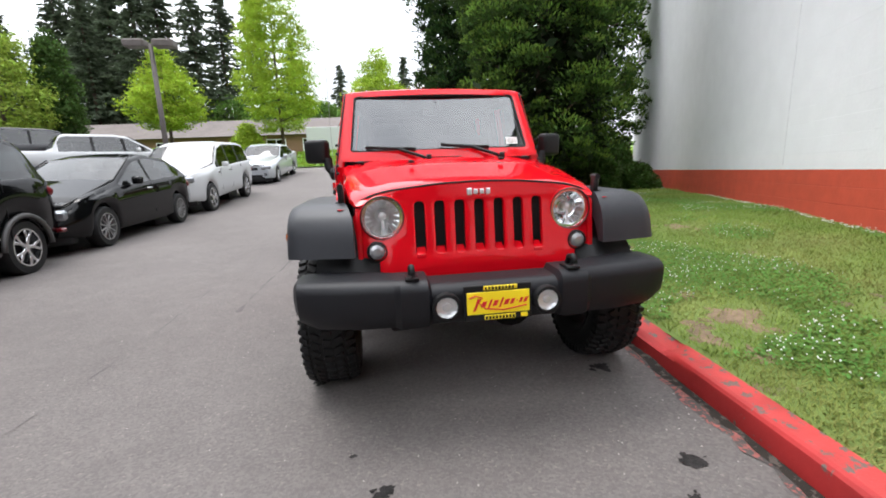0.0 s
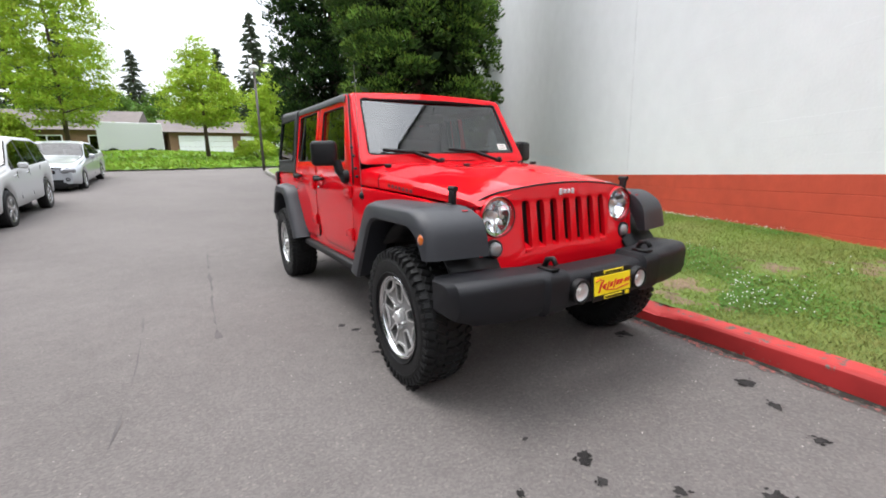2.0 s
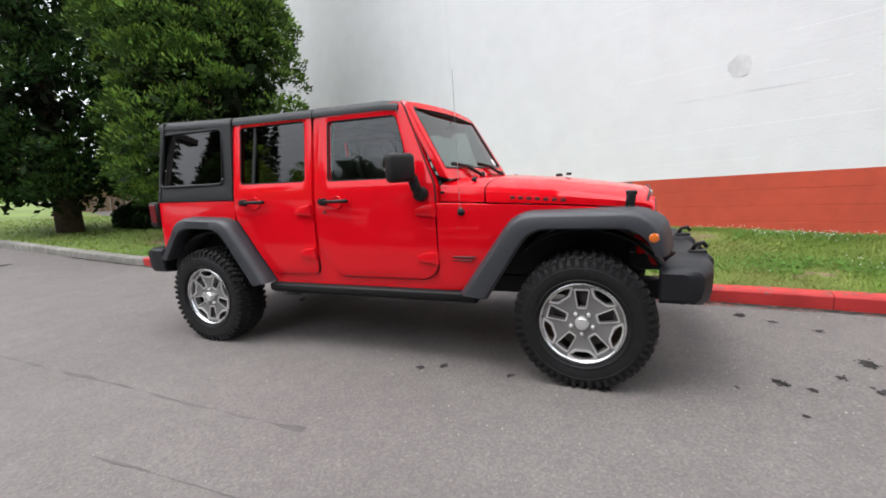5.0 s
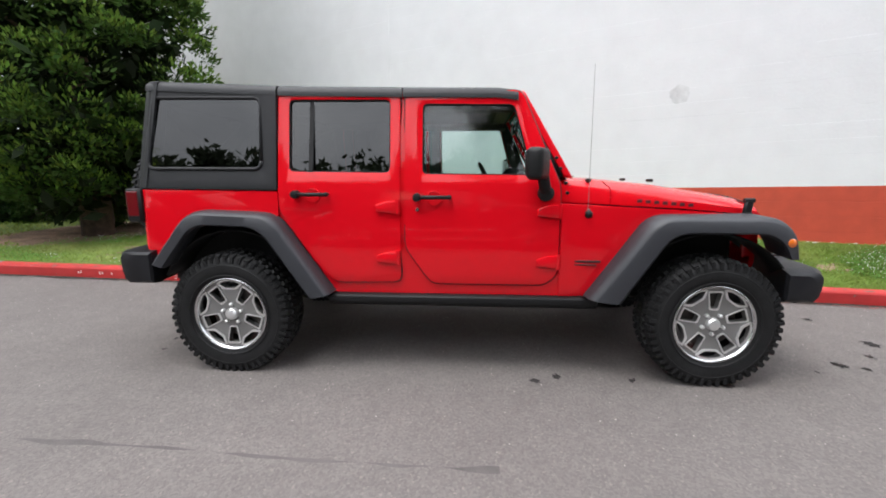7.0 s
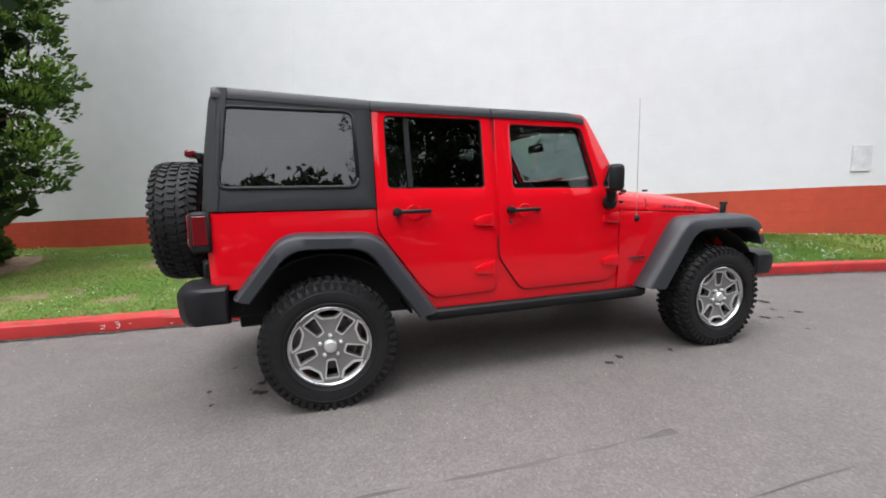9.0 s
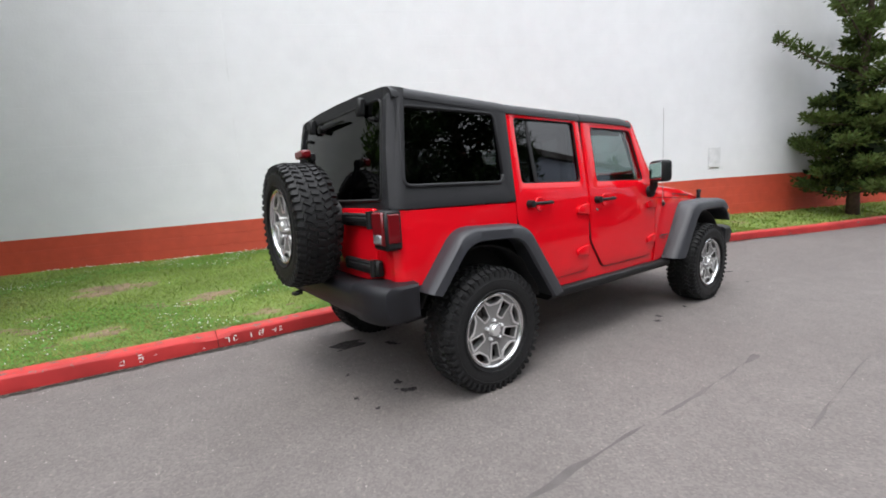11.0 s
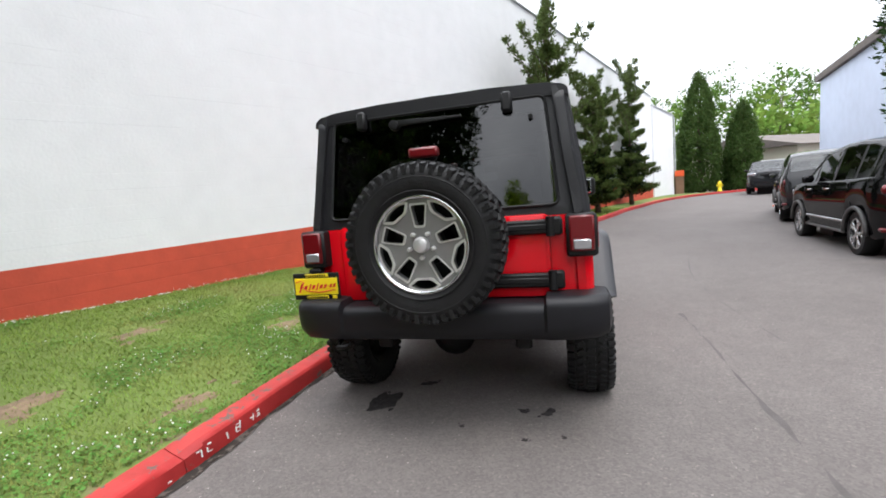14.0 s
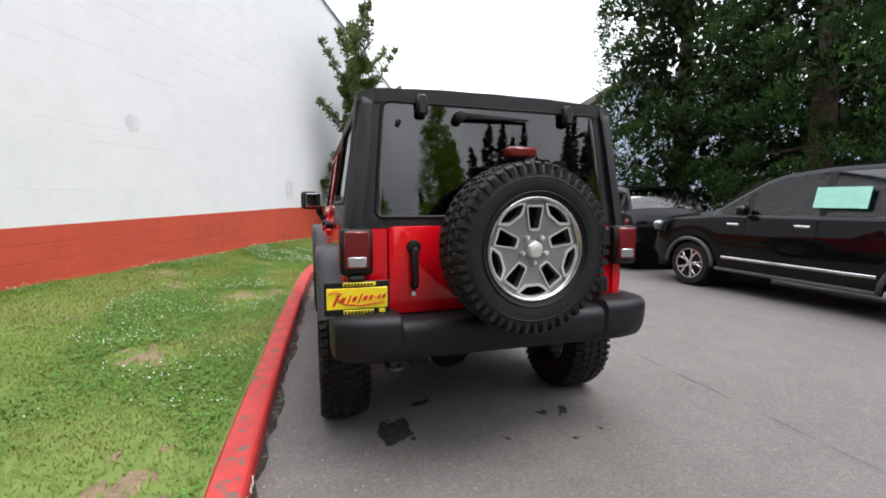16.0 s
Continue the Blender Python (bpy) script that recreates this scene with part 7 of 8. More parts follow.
def clover_cover():
    """Round clover leaves in drifts, with white flower heads."""
    rng = random.Random(12)
    verts, fl = [], []
    for _ in range(130000):
        x, y, kx = lawn_point(rng, -6, 6.5)
        d = noise.noise((x * 1.1, y * 0.7, 7.0)) + 0.2 - 0.1 * abs(x - kx - 1.0)
        if d < 0.05 or rng.random() > min(1, d * 4.0):
            continue
        bare = min(math.hypot(x - px, y - py) / pr for px, py, pr in patches)
        if bare < 0.9:
            continue
        z = lawn_height(x, y, kx) + rng.uniform(0.01, 0.034)
        a, r = rng.random() * 6.283, rng.uniform(0.007, 0.014)
        tx, ty = rng.uniform(-0.5, 0.5), rng.uniform(-0.5, 0.5)
        for k in range(4):
            b = a + k * math.pi / 2
            rr = r * (1.0 if k % 2 == 0 else 0.8)
            verts.append((x + rr * math.cos(b), y + rr * math.sin(b), z + rr * (tx * math.cos(b) + ty * math.sin(b))))
        if len(fl) < 2600 and rng.random() < 0.055 and noise.noise((x * 1.3, y * 1.3, 2.0)) > -0.05:
            fl.append((x, y, z + 0.025))
    tagged(quick_mesh("clover", verts, 4, CLOVER), "dark green clover leaves in drifts over the lawn", "clover", kind="stuff")
    fv, ff = [], []
    for x, y, z in fl:
        r, i = rng.uniform(0.004, 0.0072), len(fv)
        fv += [(x, y, z + r), (x + r, y, z), (x, y + r, z), (x - r, y, z), (x, y - r, z), (x, y, z - r)]
        ff += [(i, i + 1, i + 2), (i, i + 2, i + 3), (i, i + 3, i + 4), (i, i + 4, i + 1), (i + 5, i + 2, i + 1), (i + 5, i + 3, i + 2), (i + 5, i + 4, i + 3), (i + 5, i + 1, i + 4)]
    me = bpy.data.meshes.new("clover_flowers")
    me.from_pydata(fv, [], ff)
    me.materials.append(FLOWER)
    tagged(new("clover_flowers", me), "small white clover flower heads", "flowers", kind="stuff")


CLOVER = leaf_material("clover_leaf", (0.12, 0.245, 0.05), 0.25, 2.0)
FLOWER = material("white_flower", (0.75, 0.74, 0.7), 0.8, var=0.05)
grass_cover()
clover_cover()


def soil_patch(x, y, r, seed):
    """Bare trodden soil showing through the lawn."""
    rng = random.Random(seed)
    bm = bmesh.new()
    n = 22
    for j in range(8):
        k, a0 = (0.6, 0) if j == 0 else (rng.uniform(0.12, 0.35), rng.random() * 6.283)
        off = 0 if j == 0 else r * rng.uniform(0.4, 1.3)
        ox, oy = x + off * 0.7 * math.cos(a0), y + off * 1.3 * math.sin(a0)
        rows = []
        for f in (0.05, 0.6, 1.0):
            row = []
            for i in range(n):
                a = 2 * math.pi * i / n
                rr = f * r * k * (0.85 + 0.6 * noise.noise((math.cos(a) * 1.5 + seed, math.sin(a) * 1.5, seed + j)) + 0.55 * noise.noise((math.cos(a) * 6, math.sin(a) * 6, seed + j)))
                px, py = ox + rr * 0.75 * math.cos(a), oy + rr * 1.3 * math.sin(a)
                row.append(bm.verts.new((px, py, lawn_height(px, py, kerb_x(py)) + 0.007 + 0.0005 * j - 0.009 * f ** 3)))
            rows.append(row)
        for p, q in zip(rows, rows[1:]):
            for i in range(n):
                bm.faces.new((p[i], q[i], q[(i + 1) % n], p[(i + 1) % n]))
        bm.faces.new(rows[0])
    bmesh.ops.recalc_face_normals(bm, faces=bm.faces)
    return tagged(part("soil_patch", bm, SOIL, smooth=True), "bare brown soil patch in the lawn", "soil", "bare patches", "structure")


SOIL = material("bare_soil", (0.21, 0.145, 0.09), 0.95, var=0.3, scale=18, bump=0.7, bscale=50)
for i, (px, py, pr) in enumerate(patches):
    soil_patch(px, py, pr * 0.75, i * 3 + 1)


def blot(x, y, r, seed, stretch=1.0, turn=0.0):
    """A dark oil stain with a ragged outline on the tarmac."""
    rng = random.Random(seed)
    bm = bmesh.new()
    n = 26
    for j in range(6):
        f, a0 = (0.85, 0) if j == 0 else (rng.uniform(0.08, 0.3), rng.random() * 6.283)
        off = 0 if j == 0 else r * rng.uniform(0.45, 1.15)
        ox, oy = off * stretch * math.cos(a0), off * math.sin(a0)
        vs = []
        for i in range(n):
            a = 2 * math.pi * i / n
            rr = r * f * (0.8 + 0.5 * noise.noise((math.cos(a) * 1.6 + seed, math.sin(a) * 1.6, seed * 0.7 + j)) + 0.35 * noise.noise((math.cos(a) * 5 + seed, math.sin(a) * 5, 2 + j)))
            px, py = ox + rr * stretch * math.cos(a), oy + rr * math.sin(a)
            qx, qy = x + px * math.cos(turn) - py * math.sin(turn), y + px * math.sin(turn) + py * math.cos(turn)
            vs.append(bm.verts.new((qx, qy, gz(qx, qy) + 0.003 + 0.0004 * j)))
        bm.faces.new(vs)
    return tagged(part("oil_stain", bm, STAIN), "dark oil stain on the asphalt", "stain", "oil stains", "structure")


for i, (x, y, r) in enumerate(((-0.832, -0.598, 0.05), (-0.895, -0.455, 0.045), (-0.846, -1.051, 0.04), (-0.503, -2.512, 0.065), (0.754, -1.748, 0.09), (0.728, -2.56, 0.07), (0.528, 1.869, 0.2), (-0.39, 1.91, 0.05), (-0.53, 1.92, 0.075), (-0.06, 2.12, 0.03), (0.3, 1.57, 0.08), (-0.62, 2.17, 0.025), (-0.1, -3.04, 0.09), (-0.49, -2.97, 0.075), (-0.35, -2.83, 0.045), (-0.55, -2.64, 0.04), (-0.86, -2.52, 0.03), (-0.63, -2.28, 0.025), (-0.85, -1.6, 0.07), (0.45, -2.98, 0.05), (0.6, -2.75, 0.05), (-0.48, -2.51, 0.03), (-0.42, 2.22, 0.03), (-0.72, 1.45, 0.06), (0.38, 8.2, 0.22))):
    blot(x, y, r * 0.66, i + 1, 1.4, i * 1.3)


def crack(pts, w, seed):
    """A sealed crack: a ragged ribbon a little darker than the tarmac."""
    line = smooth_line(pts, 0.06)
    bm = bmesh.new()
    rows = []
    for i, p in enumerate(line):
        d = (line[min(len(line) - 1, i + 1)] - line[max(0, i - 1)]).normalized()
        o = Vector((-d.y, d.x))
        j = 0.5 * w * noise.noise((p.x * 6, p.y * 6, seed))
        ww = w * max(0.0, 0.25 + 1.3 * noise.noise((p.x * 3, p.y * 3, seed + 5)))
        a, b = p + o * (ww + j), p - o * (ww - j)
        rows.append((bm.verts.new((a.x, a.y, gz(a.x, a.y) + 0.003)), bm.verts.new((b.x, b.y, gz(b.x, b.y) + 0.003))))
    for (a, b), (c, d) in zip(rows, rows[1:]):
        bm.faces.new((a, c, d, b))
    return tagged(part("road_crack", bm, CRACK), "darker worn seam along the asphalt", "crack", "road cracks", "structure")


crack([(-1.66, 3.4), (-1.7, 2.1), (-1.7, 1.3), (-1.74, 0.5), (-1.73, -0.2)], 0.03, 1)
crack([(-2.25, 0.9), (-2.22, -0.7), (-2.35, -2.2), (-2.9, -4.5)], 0.012, 2)


def gutter():
    """Faded red paint and grit on the tarmac along the kerb's foot."""
    bm = bmesh.new()
    rows = []
    pts = [p for p in kerb_line if -12 < p.y < 0.6]
    for i, p in enumerate(pts):
        d = (pts[min(len(pts) - 1, i + 1)] - pts[max(0, i - 1)]).normalized()
        o = Vector((-d.y, d.x))
        w = 0.075 + 0.07 * noise.noise((p.x * 2, p.y * 2, 9)) + 0.05 * noise.noise((p.x * 9, p.y * 9, 4))
        a, b = p + o * 0.01, p - o * w
        rows.append((bm.verts.new((a.x, a.y, gz(a.x, a.y) + 0.004)), bm.verts.new((b.x, b.y, gz(b.x, b.y) + 0.004))))
    for (a, b), (c, d) in zip(rows, rows[1:]):
        bm.faces.new((a, b, d, c))
    return tagged(part("gutter_strip", bm, GUTTER_RED), "faded red paint on the asphalt at the kerb's foot", "gutter", kind="structure")


gutter()


def gutter_dirt():
    """Dark dirt and moss gathered at the kerb's foot."""
    bm = bmesh.new()
    rows = []
    for p in kerb_line:
        if -7 < p.y < 8:
            w = 0.05 + 0.05 * noise.noise((p.x * 3, p.y * 3, 9)) + 0.03 * noise.noise((p.x * 11, p.y * 11, 4))
            rows.append((bm.verts.new((p.x + 0.01, p.y, gz(p.x, p.y) + 0.012)), bm.verts.new((p.x - max(0.008, w), p.y, gz(p.x, p.y) + 0.007))))
    for (a, b), (c, d) in zip(rows, rows[1:]):
        bm.faces.new((a, b, d, c))
    tagged(part("gutter_dirt", bm, CRACK_DIRT), "dark dirt and moss at the kerb's foot", "dirt", kind="structure")


CRACK_DIRT = worn_paint("gutter_dirt", (0.026, 0.021, 0.017), (0.09, 0.075, 0.065), 22.0, 0.55, 0.95)
gutter_dirt()


def road_grit():
    """Pale chips of stone and paint lying loose on the tarmac."""
    rng = random.Random(19)
    verts, faces = [], []
    for _ in range(1500):
        y = rng.uniform(-4.5, 5.5)
        kx = kerb_x(y)
        x = kx - 0.03 - (rng.random() ** 2.2) * 3.6
        s, a, z = rng.uniform(0.0018, 0.0055), rng.random() * 6.283, gz(x, y)
        i = len(verts)
        for k in range(4):
            b = a + k * 1.5708 + rng.uniform(-0.4, 0.4)
            verts.append((x + s * math.cos(b), y + s * math.sin(b), z - 0.001))
        verts.append((x, y, z + s * 0.9))
        faces += [(i + k, i + (k + 1) % 4, i + 4) for k in range(4)]
    me = bpy.data.meshes.new("road_grit")
    me.from_pydata(verts, [], faces)
    me.materials.append(GRIT)
    tagged(new("road_grit", me), "loose pale grit scattered on the asphalt", "grit", kind="stuff")


GRIT = material("pale_grit", (0.4, 0.37, 0.34), 0.9, var=0.2)
road_grit()


def mulch_bed():
    """Brown fallen needles under the evergreen by the wall."""
    bm = bmesh.new()
    rows = []
    for j in range(15):
        f = j / 14
        row = []
        for i in range(49):
            a = 2 * math.pi * i / 48
            edge = 1 + 0.16 * noise.noise((math.cos(a) * 3, math.sin(a) * 3, 6)) + 0.06 * noise.noise((math.cos(a) * 14, math.sin(a) * 14, 2))
            x, y = 4.35 + 2.1 * f * edge * math.cos(a) - 0.3 * f * math.sin(a), 6.75 + 1.2 * f * edge * math.sin(a)
            x = min(x, wall_x(y) - 0.03)
            row.append(bm.verts.new((x, y, lawn_height(x, y, kerb_x(y)) + 0.03 * (1 - f ** 4) - 0.004)))
        rows.append(row)
    for a, b in zip(rows, rows[1:]):
        for i in range(48):
            bm.faces.new((a[i], b[i], b[i + 1], a[i + 1]))
    tagged(part("mulch_bed", bm, MULCH, smooth=True), "brown needle mulch under the evergreen", "mulch", kind="structure")


mulch_bed()


def wall_marks():
    """Scars in the paint, a steel plate and a hairline joint on the wall."""
    def on_wall(y, z, off):
        return Vector((wall_x(y) - 0.9187 * off, y + 0.395 * off, z))
    def ring(y, z, r, seed, name, label):
        bm = bmesh.new()
        vs = []
        for i in range(22):
            a = 2 * math.pi * i / 22
            rr = r * (0.85 + 0.3 * noise.noise((math.cos(a) * 2, math.sin(a) * 2, seed)))
            vs.append((on_wall(y + rr * math.cos(a) * 0.92, z + rr * math.sin(a), 0.0035), on_wall(y + rr * 0.86 * math.cos(a) * 0.92, z + rr * 0.86 * math.sin(a), 0.0025)))
        vv = [(bm.verts.new(a), bm.verts.new(b)) for a, b in vs]
        for i in range(22):
            (a, b), (c, d) = vv[i], vv[(i + 1) % 22]
            bm.faces.new((a, c, d, b))
        bm.faces.new([b for a, b in vv])
        bmesh.ops.recalc_face_normals(bm, faces=bm.faces)
        part(name, bm, WALL_PATCH, wall_thing, label)
    ring(-2.96, 2.39, 0.15, 3, "patched_hole", "round patched scar in the white paint")
    bm = bmesh.new()
    c = on_wall(-7.2, 1.62, 0.012)
    box(bm, c, (0.02, 0.3, 0.42), 0.004, Matrix.Rotation(-math.atan(0.43), 4, "Z"))
    part("cover_plate", bm, WALL_PATCH, wall_thing, "grey steel cover plate on the wall")
    for i, (ya, yb, z) in enumerate(((-2.3, -3.9, 2.06), (-4.1, -6.2, 2.1), (-3.6, -5.2, 2.42))):
        bm = bmesh.new()
        n = 24
        rows = []
        for k in range(n + 1):
            y = ya + (yb - ya) * k / n
            zz = z - 0.022 * (y - ya) + 0.006 * noise.noise((y * 5, i, 0))
            h = 0.0032 * max(0.1, 0.6 + noise.noise((y * 3, i, 4)))
            rows.append((bm.verts.new(on_wall(y, zz + h, 0.004)), bm.verts.new(on_wall(y, zz - h, 0.004))))
        for (a, b), (c2, d) in zip(rows, rows[1:]):
            bm.faces.new((a, b, d, c2))
        part("paint_crack", bm, WALL_PATCH, wall_thing)
    bm = bmesh.new()
    pts = [on_wall(1.64 + 0.012 * noise.noise((0, z * 3.0, 1)), z, 0.003) for z in [1.0 + 0.2 * k for k in range(28)]]
    tube(bm, pts, 0.004, 4)
    part("joint_line", bm, WALL_PATCH, wall_thing)
    # flaking paint and rubble at the wall's foot
    rng = random.Random(21)
    bm = bmesh.new()
    for _ in range(240):
        y = rng.choice((rng.uniform(2, 4.5), rng.uniform(-0.5, 2), rng.uniform(-7.5, -3)))
        p = on_wall(y, lawn_height(wall_x(y) - 0.1, y, kerb_x(y)) + 0.015, rng.uniform(0.01, 0.14))
        s_ = rng.uniform(0.006, 0.022)
        box(bm, p, (s_, s_ * rng.uniform(0.8, 2.2), s_ * 0.5), 0, Matrix.Rotation(rng.uniform(0, 6), 4, "Z"))
    tagged(part("paint_flakes", bm, FLOWER), "white paint flakes and rubble at the wall's foot", "rubble", kind="stuff")


WALL_PATCH = material("grey_patched_paint", (0.71, 0.715, 0.725), 0.8, var=0.12, scale=10, bump=0.4)
wall_marks()


def wall_blocks():
    """The courses of the wall: each block a little proud of its joints."""
    length, height = 0.4, 0.196
    ca, sa = 0.9187, 0.395
    shared = {}
    def mesh_of(w, mat, key):
        if (round(w, 3), key) not in shared:
            bm = bmesh.new()
            bv = 0.004
            hw, hh = w / 2, height / 2
            a = [bm.verts.new((0, u, v)) for u, v in ((-hw, -hh), (hw, -hh), (hw, hh), (-hw, hh))]
            b = [bm.verts.new((-0.0042, u, v)) for u, v in ((-hw, -hh + bv), (hw, -hh + bv), (hw, hh - bv), (-hw, hh - bv))]
            for i in range(4):
                bm.faces.new((a[i], a[(i + 1) % 4], b[(i + 1) % 4], b[i]))
            bm.faces.new(b)
            bmesh.ops.recalc_face_normals(bm, faces=bm.faces)
            me = mesh_from(bm, "block", mat)
            shared[(round(w, 3), key)] = me
        return shared[(round(w, 3), key)]
    th = -math.atan(0.43)
    slope = Matrix.Rotation(-math.atan(0.0202), 4, "X")
    n_parts = 0
    far_v, far_f, red_v, red_f = [], [], [], []
    rng = random.Random(8)
    for row in range(-5, 34):
        off = 0.2 if row % 2 else 0.0
        for k in range(-8, 101):
            sdist = k * 0.4 + off
            y = 12 - sdist * ca - 0.3
            if y < -24.75 or y > WALL_END - 0.25:
                continue
            zc = band_top(y) + row * 0.2 + 0.1
            if zc > roof_z(y) - 0.1 or zc < gz(0, y) - 0.15:
                continue
            x = wall_x(y)
            out = 0.004 + rng.uniform(-0.001, 0.001)
            if row < 0 and -9 < y < 7 and n_parts < 290:
                o = new("block", mesh_of(length, WALL_RED, "red"))
                o.parent = wall_thing
                o.matrix_local = Matrix.Translation((x + ca * 0.003, y - sa * 0.003, zc)) @ Matrix.Rotation(th, 4, "Z") @ slope
                n_parts += 1
                continue
            v, f = (red_v, red_f) if row < 0 else (far_v, far_f)
            i = len(v)
            wl_, wh_, d0, d1 = (length, height, 0.003, 0.004) if row < 0 else (0.4004, 0.1975 if noise.noise((k * 0.22, row * 0.83, 2)) > 0.12 else 0.2, 0.0012, 0.0003)
            for dx, m in ((d0, 0.0), (-out if row < 0 else -d1, 0.002)):
                for u, w in ((-1, -1), (1, -1), (1, 1), (-1, 1)):
                    uu, ww = u * (wl_ / 2 - (m * 0.25 if row < 0 else 0)), w * (wh_ / 2 - (m if wh_ < 0.2 else 0))
                    v.append((x + ca * dx + sa * uu, y - sa * dx + ca * uu, zc + ww - 0.0202 * uu))
            f.append((i + 4, i + 5, i + 6, i + 7))
            for q in range(4):
                f.append((i + q, i + (q + 1) % 4, i + 4 + (q + 1) % 4, i + 4 + q))
    for name, v, f, mat in (("white_blocks", far_v, far_f, WALL_WHITE), ("red_blocks", red_v, red_f, WALL_RED)):
        me = bpy.data.meshes.new(name)
        me.from_pydata(v, [], f)
        me.materials.append(mat)
        o = new(name, me)
        o.parent = wall_thing
        tagged(o, kind="stuff")


wall_blocks()


def stencil():
    """Worn white stencil marks on the kerb's face, too broken to read."""
    rng = random.Random(31)
    bm = bmesh.new()
    for y in (2.86, 2.68, 2.61, 2.5, 2.4, 2.29, 2.23, 3.2, 3.3, 3.42, 4.2, 4.35, 4.5, 4.62):
        for dy, dz, sy, sz in ((-0.016, 0, 0.009, 0.055), (0.016, 0, 0.009, 0.055), (0, 0.024, 0.03, 0.009), (0, -0.024, 0.03, 0.009), (0, 0, 0.026, 0.008)):
            if rng.random() < 0.55:
                continue
            k = rng.uniform(0.35, 0.9)
            p = Vector((kerb_x(y) - 0.0145, y + dy, gz(1, y) + 0.07 + dz + rng.uniform(-0.008, 0.008)))
            box(bm, p, (0.003, sy * rng.uniform(0.7, 1.1), sz * k), 0, Matrix.Rotation(rng.uniform(-0.2, 0.2), 4, "X"))
    tagged(part("stencil_marks", bm, FLOWER), "worn white stencil marks on the red kerb face", "marking", kind="structure")


stencil()


def shrub(name, label, x, y, z, rx, ry, h, leaf, n, size, seed):
    t = thing(name, label, "shrub", pose(x, y, z))
    rng = np.random.default_rng(seed)
    bm = bmesh.new()
    for k in range(7):
        a = k * 0.9
        tube(bm, [(0, 0, -0.05), (rx * 0.4 * math.cos(a), ry * 0.4 * math.sin(a), h * 0.45), (rx * 0.7 * math.cos(a), ry * 0.7 * math.sin(a), h * 0.75)], 0.03, 5, 0.008)
    part("stems", bm, BARK, t)
    d = rng.normal(size=(n, 3))
    d /= np.linalg.norm(d, axis=1)[:, None]
    d[:, 2] = np.abs(d[:, 2])
    r = 0.6 + 0.4 * rng.random((n, 1)) ** 0.5
    lump = np.array([1 + 0.3 * noise.noise((q[0] * 2.2 + seed, q[1] * 2.2, q[2] * 2.2)) for q in d])[:, None]
    leaf_mesh("leaves", d * r * lump * np.array([rx, ry, h]), size, leaf, t, seed)
    return t


shrub("laurel_bush", "dark green laurel bush by the end of the wall", 6.75, 9.0, 0.0, 1.35, 1.1, 1.45, LEAF_DARK, 15000, 0.055, 71)
shrub("laurel_bush", "low dark laurel bush under the evergreens", 5.6, 9.6, 0.1, 1.2, 0.9, 1.2, LEAF_DARK, 10000, 0.055, 72)
shrub("laurel_bush", "low dark bush under the evergreen by the wall", 4.75, 6.7, 0.35, 0.85, 0.7, 0.95, LEAF_DARK, 7000, 0.05, 75)
shrub("laurel_bush", "low dense dark bush beside the second evergreen's trunk", 4.75, 10.7, 0.3, 0.85, 1.25, 0.8, LEAF_DEEP, 9000, 0.055, 76)
shrub("round_bush", "rounded light green bush on the bank", 2.2, 25.5, 1.9, 1.3, 1.0, 1.0, LEAF_LIME, 3000, 0.09, 73)
shrub("bright_bush", "bright green bush behind the parked cars", -7.3, -6.5, 0.05, 0.9, 0.9, 1.2, LEAF_LIME, 2600, 0.07, 74)


def wire_fence(x0, y0, x1, y1, z, h, n):
    """A grey wire fence: posts, a top rail and crossed wires."""
    t = thing("wire_fence", "grey wire mesh fence behind the bush at the wall's end", "fence")
    bm = bmesh.new()
    tube(bm, [(x0, y0, z + h), (x1, y1, z + h)], 0.03, 6)
    part("rail", bm, METAL_POST, t)
    for i in range(n + 1):
        x, y = x0 + (x1 - x0) * i / n, y0 + (y1 - y0) * i / n
        bm = bmesh.new()
        tube(bm, [(x, y, z - 0.2), (x, y, z + h + 0.05)], 0.035, 8)
        part("post", bm, METAL_POST, t)
    bm = bmesh.new()
    m = 46
    for i in range(-8, m):
        for a, b in ((i, i + 8), (i + 8, i)):
            a, b = max(0, min(m, a)) / m, max(0, min(m, b)) / m
            tube(bm, [(x0 + (x1 - x0) * a, y0 + (y1 - y0) * a, z), (x0 + (x1 - x0) * b, y0 + (y1 - y0) * b, z + h)], 0.004, 3)
    part("wire_mesh", bm, METAL_POST, t)


def board_fence(x0, y0, x1, y1, z, h, n):
    """A tan fence of upright boards on two rails."""
    t = thing("board_fence", "weathered tan board fence behind the evergreens", "fence")
    d = Vector((x1 - x0, y1 - y0, 0))
    turn = Matrix.Rotation(math.atan2(d.y, d.x), 4, "Z")
    w = d.length / n
    rng = random.Random(4)
    shape = bmesh.new()
    box(shape, (0, 0, h / 2), (w - 0.012, 0.022, h), 0.004)
    me = mesh_from(shape, "board", BOARD_TAN)
    for i in range(n):
        o = new("board", me)
        o.parent = t
        o.matrix_local = Matrix.Translation((x0 + d.x * (i + 0.5) / n, y0 + d.y * (i + 0.5) / n, z + rng.uniform(-0.015, 0.015))) @ turn
    for k in (0.3, 0.8):
        bm = bmesh.new()
        box(bm, (0, 0.04, 0), (d.length, 0.04, 0.09), 0.004)
        part("rail", bm, BOARD_TAN, t).matrix_local = Matrix.Translation((x0 + d.x / 2, y0 + d.y / 2, z + h * k)) @ turn


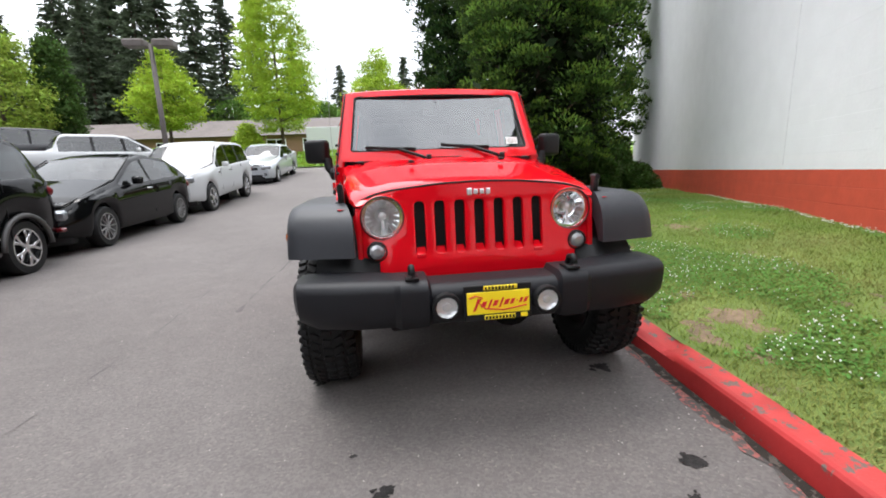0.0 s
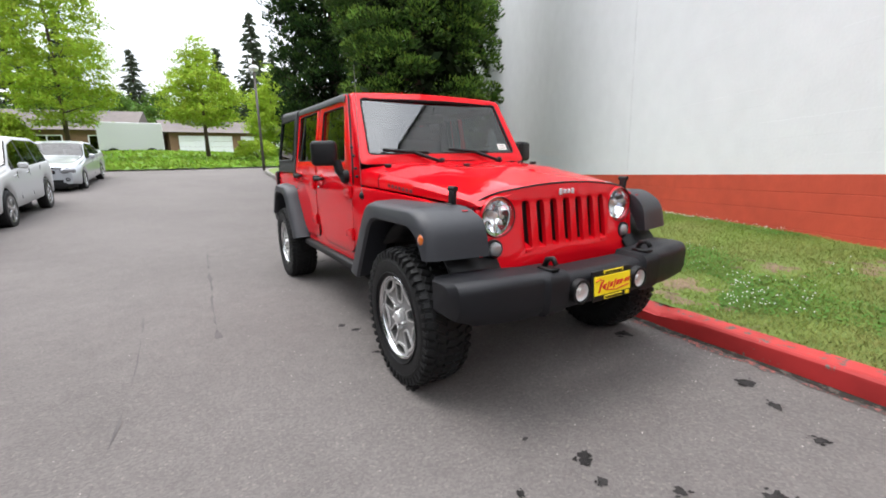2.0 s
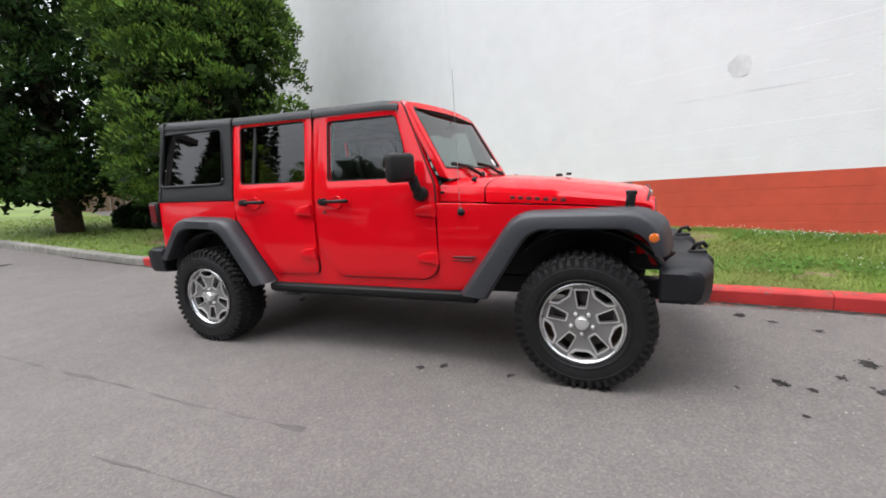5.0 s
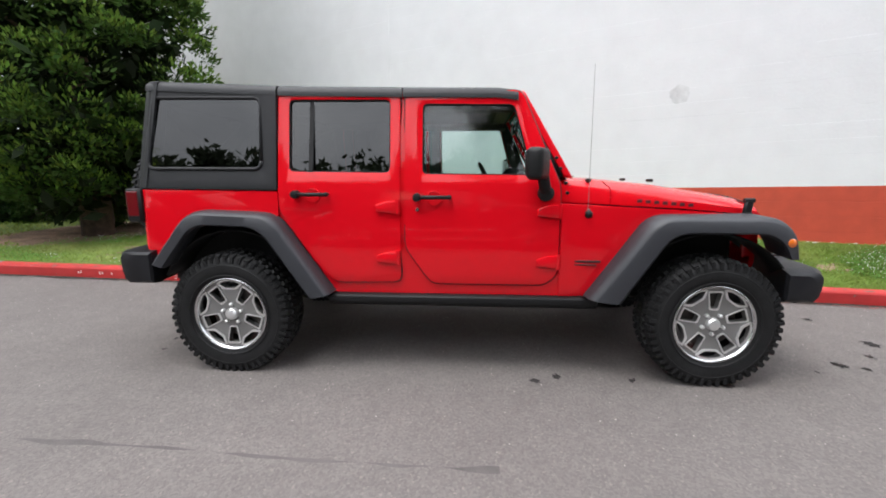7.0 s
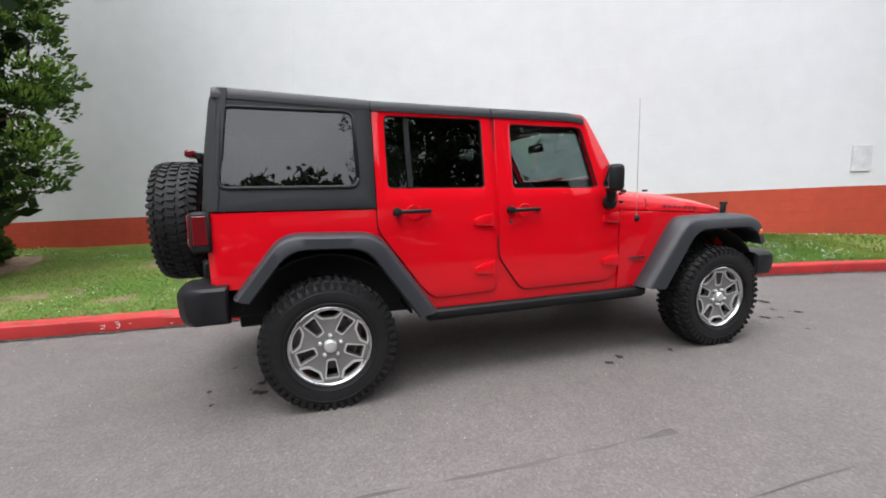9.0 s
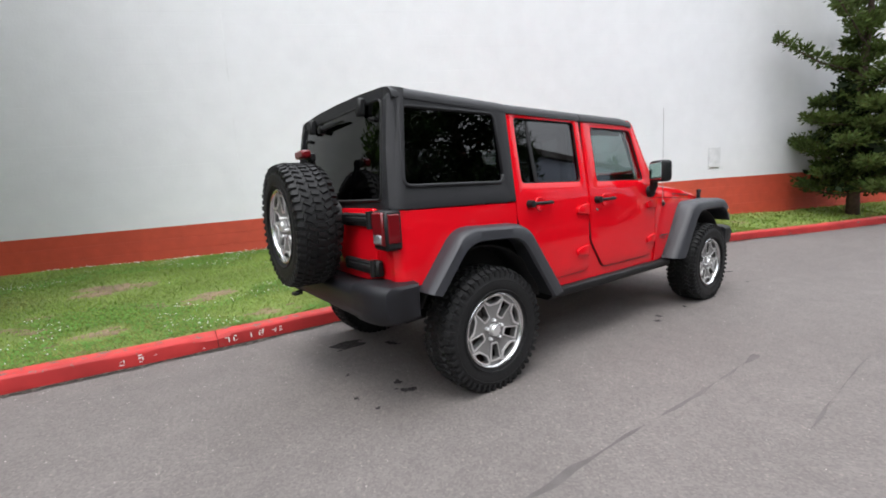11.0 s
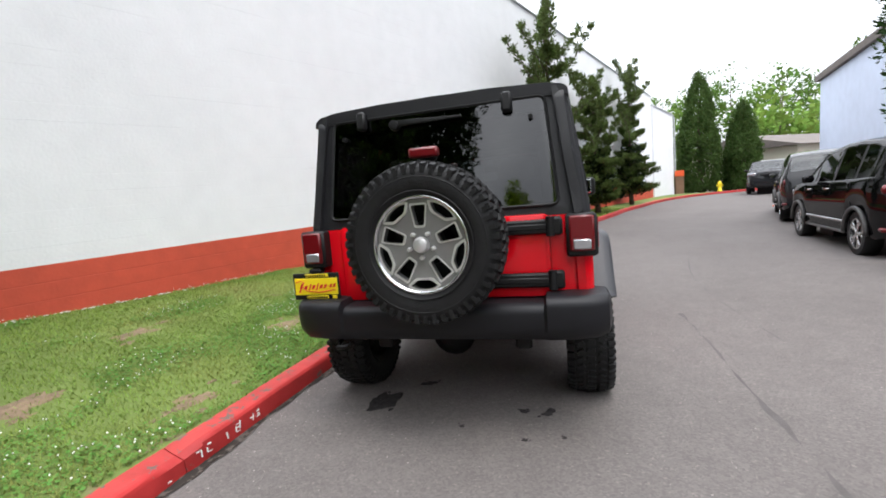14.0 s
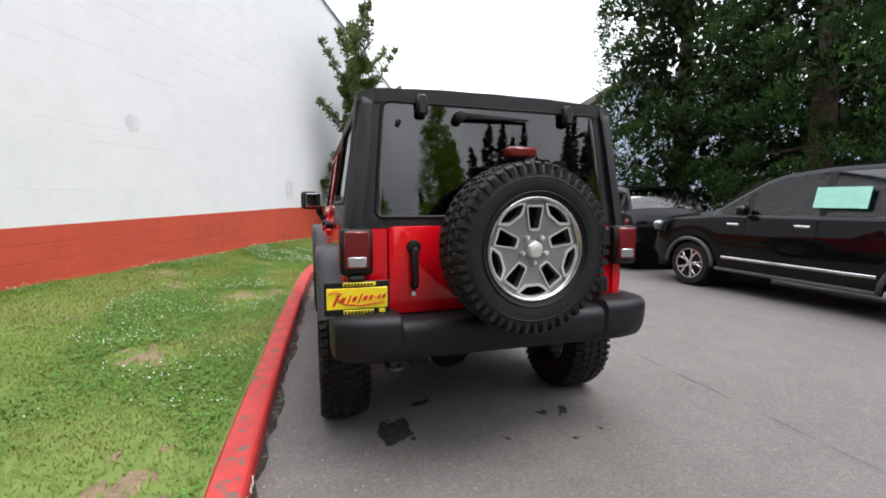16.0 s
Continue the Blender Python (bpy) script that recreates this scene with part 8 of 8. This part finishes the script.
BOARD_TAN = material("weathered_tan_board", (0.3, 0.2, 0.12), 0.85, var=0.2, scale=14, random_ob=0.15)
board_fence(5.2, 15.7, 8.2, 13.9, 0.2, 1.4, 22)
wire_fence(10.9, 15.0, 6.2, 17.5, 0.6, 1.35, 3)


def bank_cover():
    """Ivy and long grass over the bank."""
    rng = np.random.default_rng(40)
    pts = []
    for _ in range(26000):
        x, v = rng.uniform(-30, 18), rng.random() ** 1.4
        y = 22 + 26 * v
        h = 1.25 * math.sin(math.pi * min(1, v * 1.7) * 0.5) * (0.8 + 0.35 * noise.noise((x * 0.12, y * 0.12, 1)))
        pts.append((x, y + 0.04 * abs(x), gz(x, y) + 0.1 + h + 0.1 * rng.random()))
    o = leaf_mesh("bank_ivy", pts, 0.13, LEAF_IVY, None, 41)
    tagged(o, "light green ivy and long grass over the bank", "ivy", kind="stuff")


LEAF_IVY = leaf_material("ivy_leaf", (0.2, 0.32, 0.04), 0.4, 0.5)
bank_cover()


def traffic_cone(x, y):
    t = thing("traffic_cone", "small orange traffic cone beside the parked cars", "traffic cone", pose(x, y, gz(x, y)))
    bm = bmesh.new()
    box(bm, (0, 0, 0.02), (0.36, 0.36, 0.04), 0.01)
    part("base", bm, CONE, t)
    bm = bmesh.new()
    lathe(bm, [(0.04, 0.13), (0.66, 0.03), (0.7, 0.022)], 16, "z")
    part("cone", bm, CONE, t, smooth=True)
    bm = bmesh.new()
    lathe(bm, [(0.36, 0.082), (0.5, 0.06)], 16, "z")
    part("white_band", bm, FLOWER, t, smooth=True)


traffic_cone(-7.9, -13.0)


def sign_post(x, y):
    t = thing("sign_post", "brown wooden post with a small red sign at the bend", "sign", pose(x, y, 0.3))
    bm = bmesh.new()
    box(bm, (0, 0, 0.75), (0.55, 0.4, 1.5), 0.03)
    part("post", bm, WALL_TAN, t)
    bm = bmesh.new()
    box(bm, (0.02, 0.22, 1.55), (0.6, 0.05, 0.4), 0.01)
    part("sign_face", bm, CONE, t)


sign_post(-8.9, -30.4)


def hydrant(x, y):
    t = thing("fire_hydrant", "yellow fire hydrant on the verge at the bend", "hydrant", pose(x, y, 0.35))
    bm = bmesh.new()
    lathe(bm, [(0, 0.16), (0.06, 0.16), (0.07, 0.11), (0.5, 0.11), (0.52, 0.15), (0.58, 0.14), (0.68, 0.06), (0.74, 0.03)], 16, "z")
    part("barrel", bm, PLATE_YELLOW, t, smooth=True)
    for s in (-1, 1):
        bm = bmesh.new()
        lathe(bm, [(s * 0.1, 0.055), (s * 0.2, 0.05)], 12, "x", at=(0, 0, 0.4))
        part("outlet", bm, PLATE_YELLOW, t, smooth=True)


hydrant(-11.6, -30.8)


def street_lamp(x, y, z, h):
    t = thing("street_lamp", "slim grey street lamp with a globe head", "street lamp", pose(x, y, z))
    bm = bmesh.new()
    tube(bm, [(0, 0, -0.1), (0, 0, h)], 0.07, 10, 0.05)
    part("pole", bm, METAL_POST, t, smooth=True)
    bm = bmesh.new()
    bmesh.ops.create_uvsphere(bm, u_segments=14, v_segments=8, radius=0.22, matrix=Matrix.Translation((0, 0, h + 0.1)) @ Matrix.Diagonal((1, 1, 0.7, 1)))
    part("globe", bm, BADGE, t, smooth=True)


street_lamp(1.6, 19.4, 1.1, 4.6)


def box_trailer(m):
    t = thing("box_trailer", "long plain white box trailer behind the bank", "trailer", m)
    bm = bmesh.new()
    box(bm, (0, 0, 1.75), (4.1, 2.2, 2.05), 0.04)
    part("box_body", bm, PAINT_WHITE, t)
    for x in (-1.2, 1.2):
        for s in (-1, 1):
            bm = bmesh.new()
            lathe(bm, [(s * 0.9, 0.45), (s * 1.15, 0.45)], 18, "y", at=(x, 0, 0.45))
            part("wheel", bm, TYRE, t)
    bm = bmesh.new()
    box(bm, (0, 0, 0.6), (4.0, 1.6, 0.3))
    part("chassis", bm, BLACK_PLASTIC, t)


box_trailer(pose(-5.0, 38.5, 2.0, 0, 0, 4))
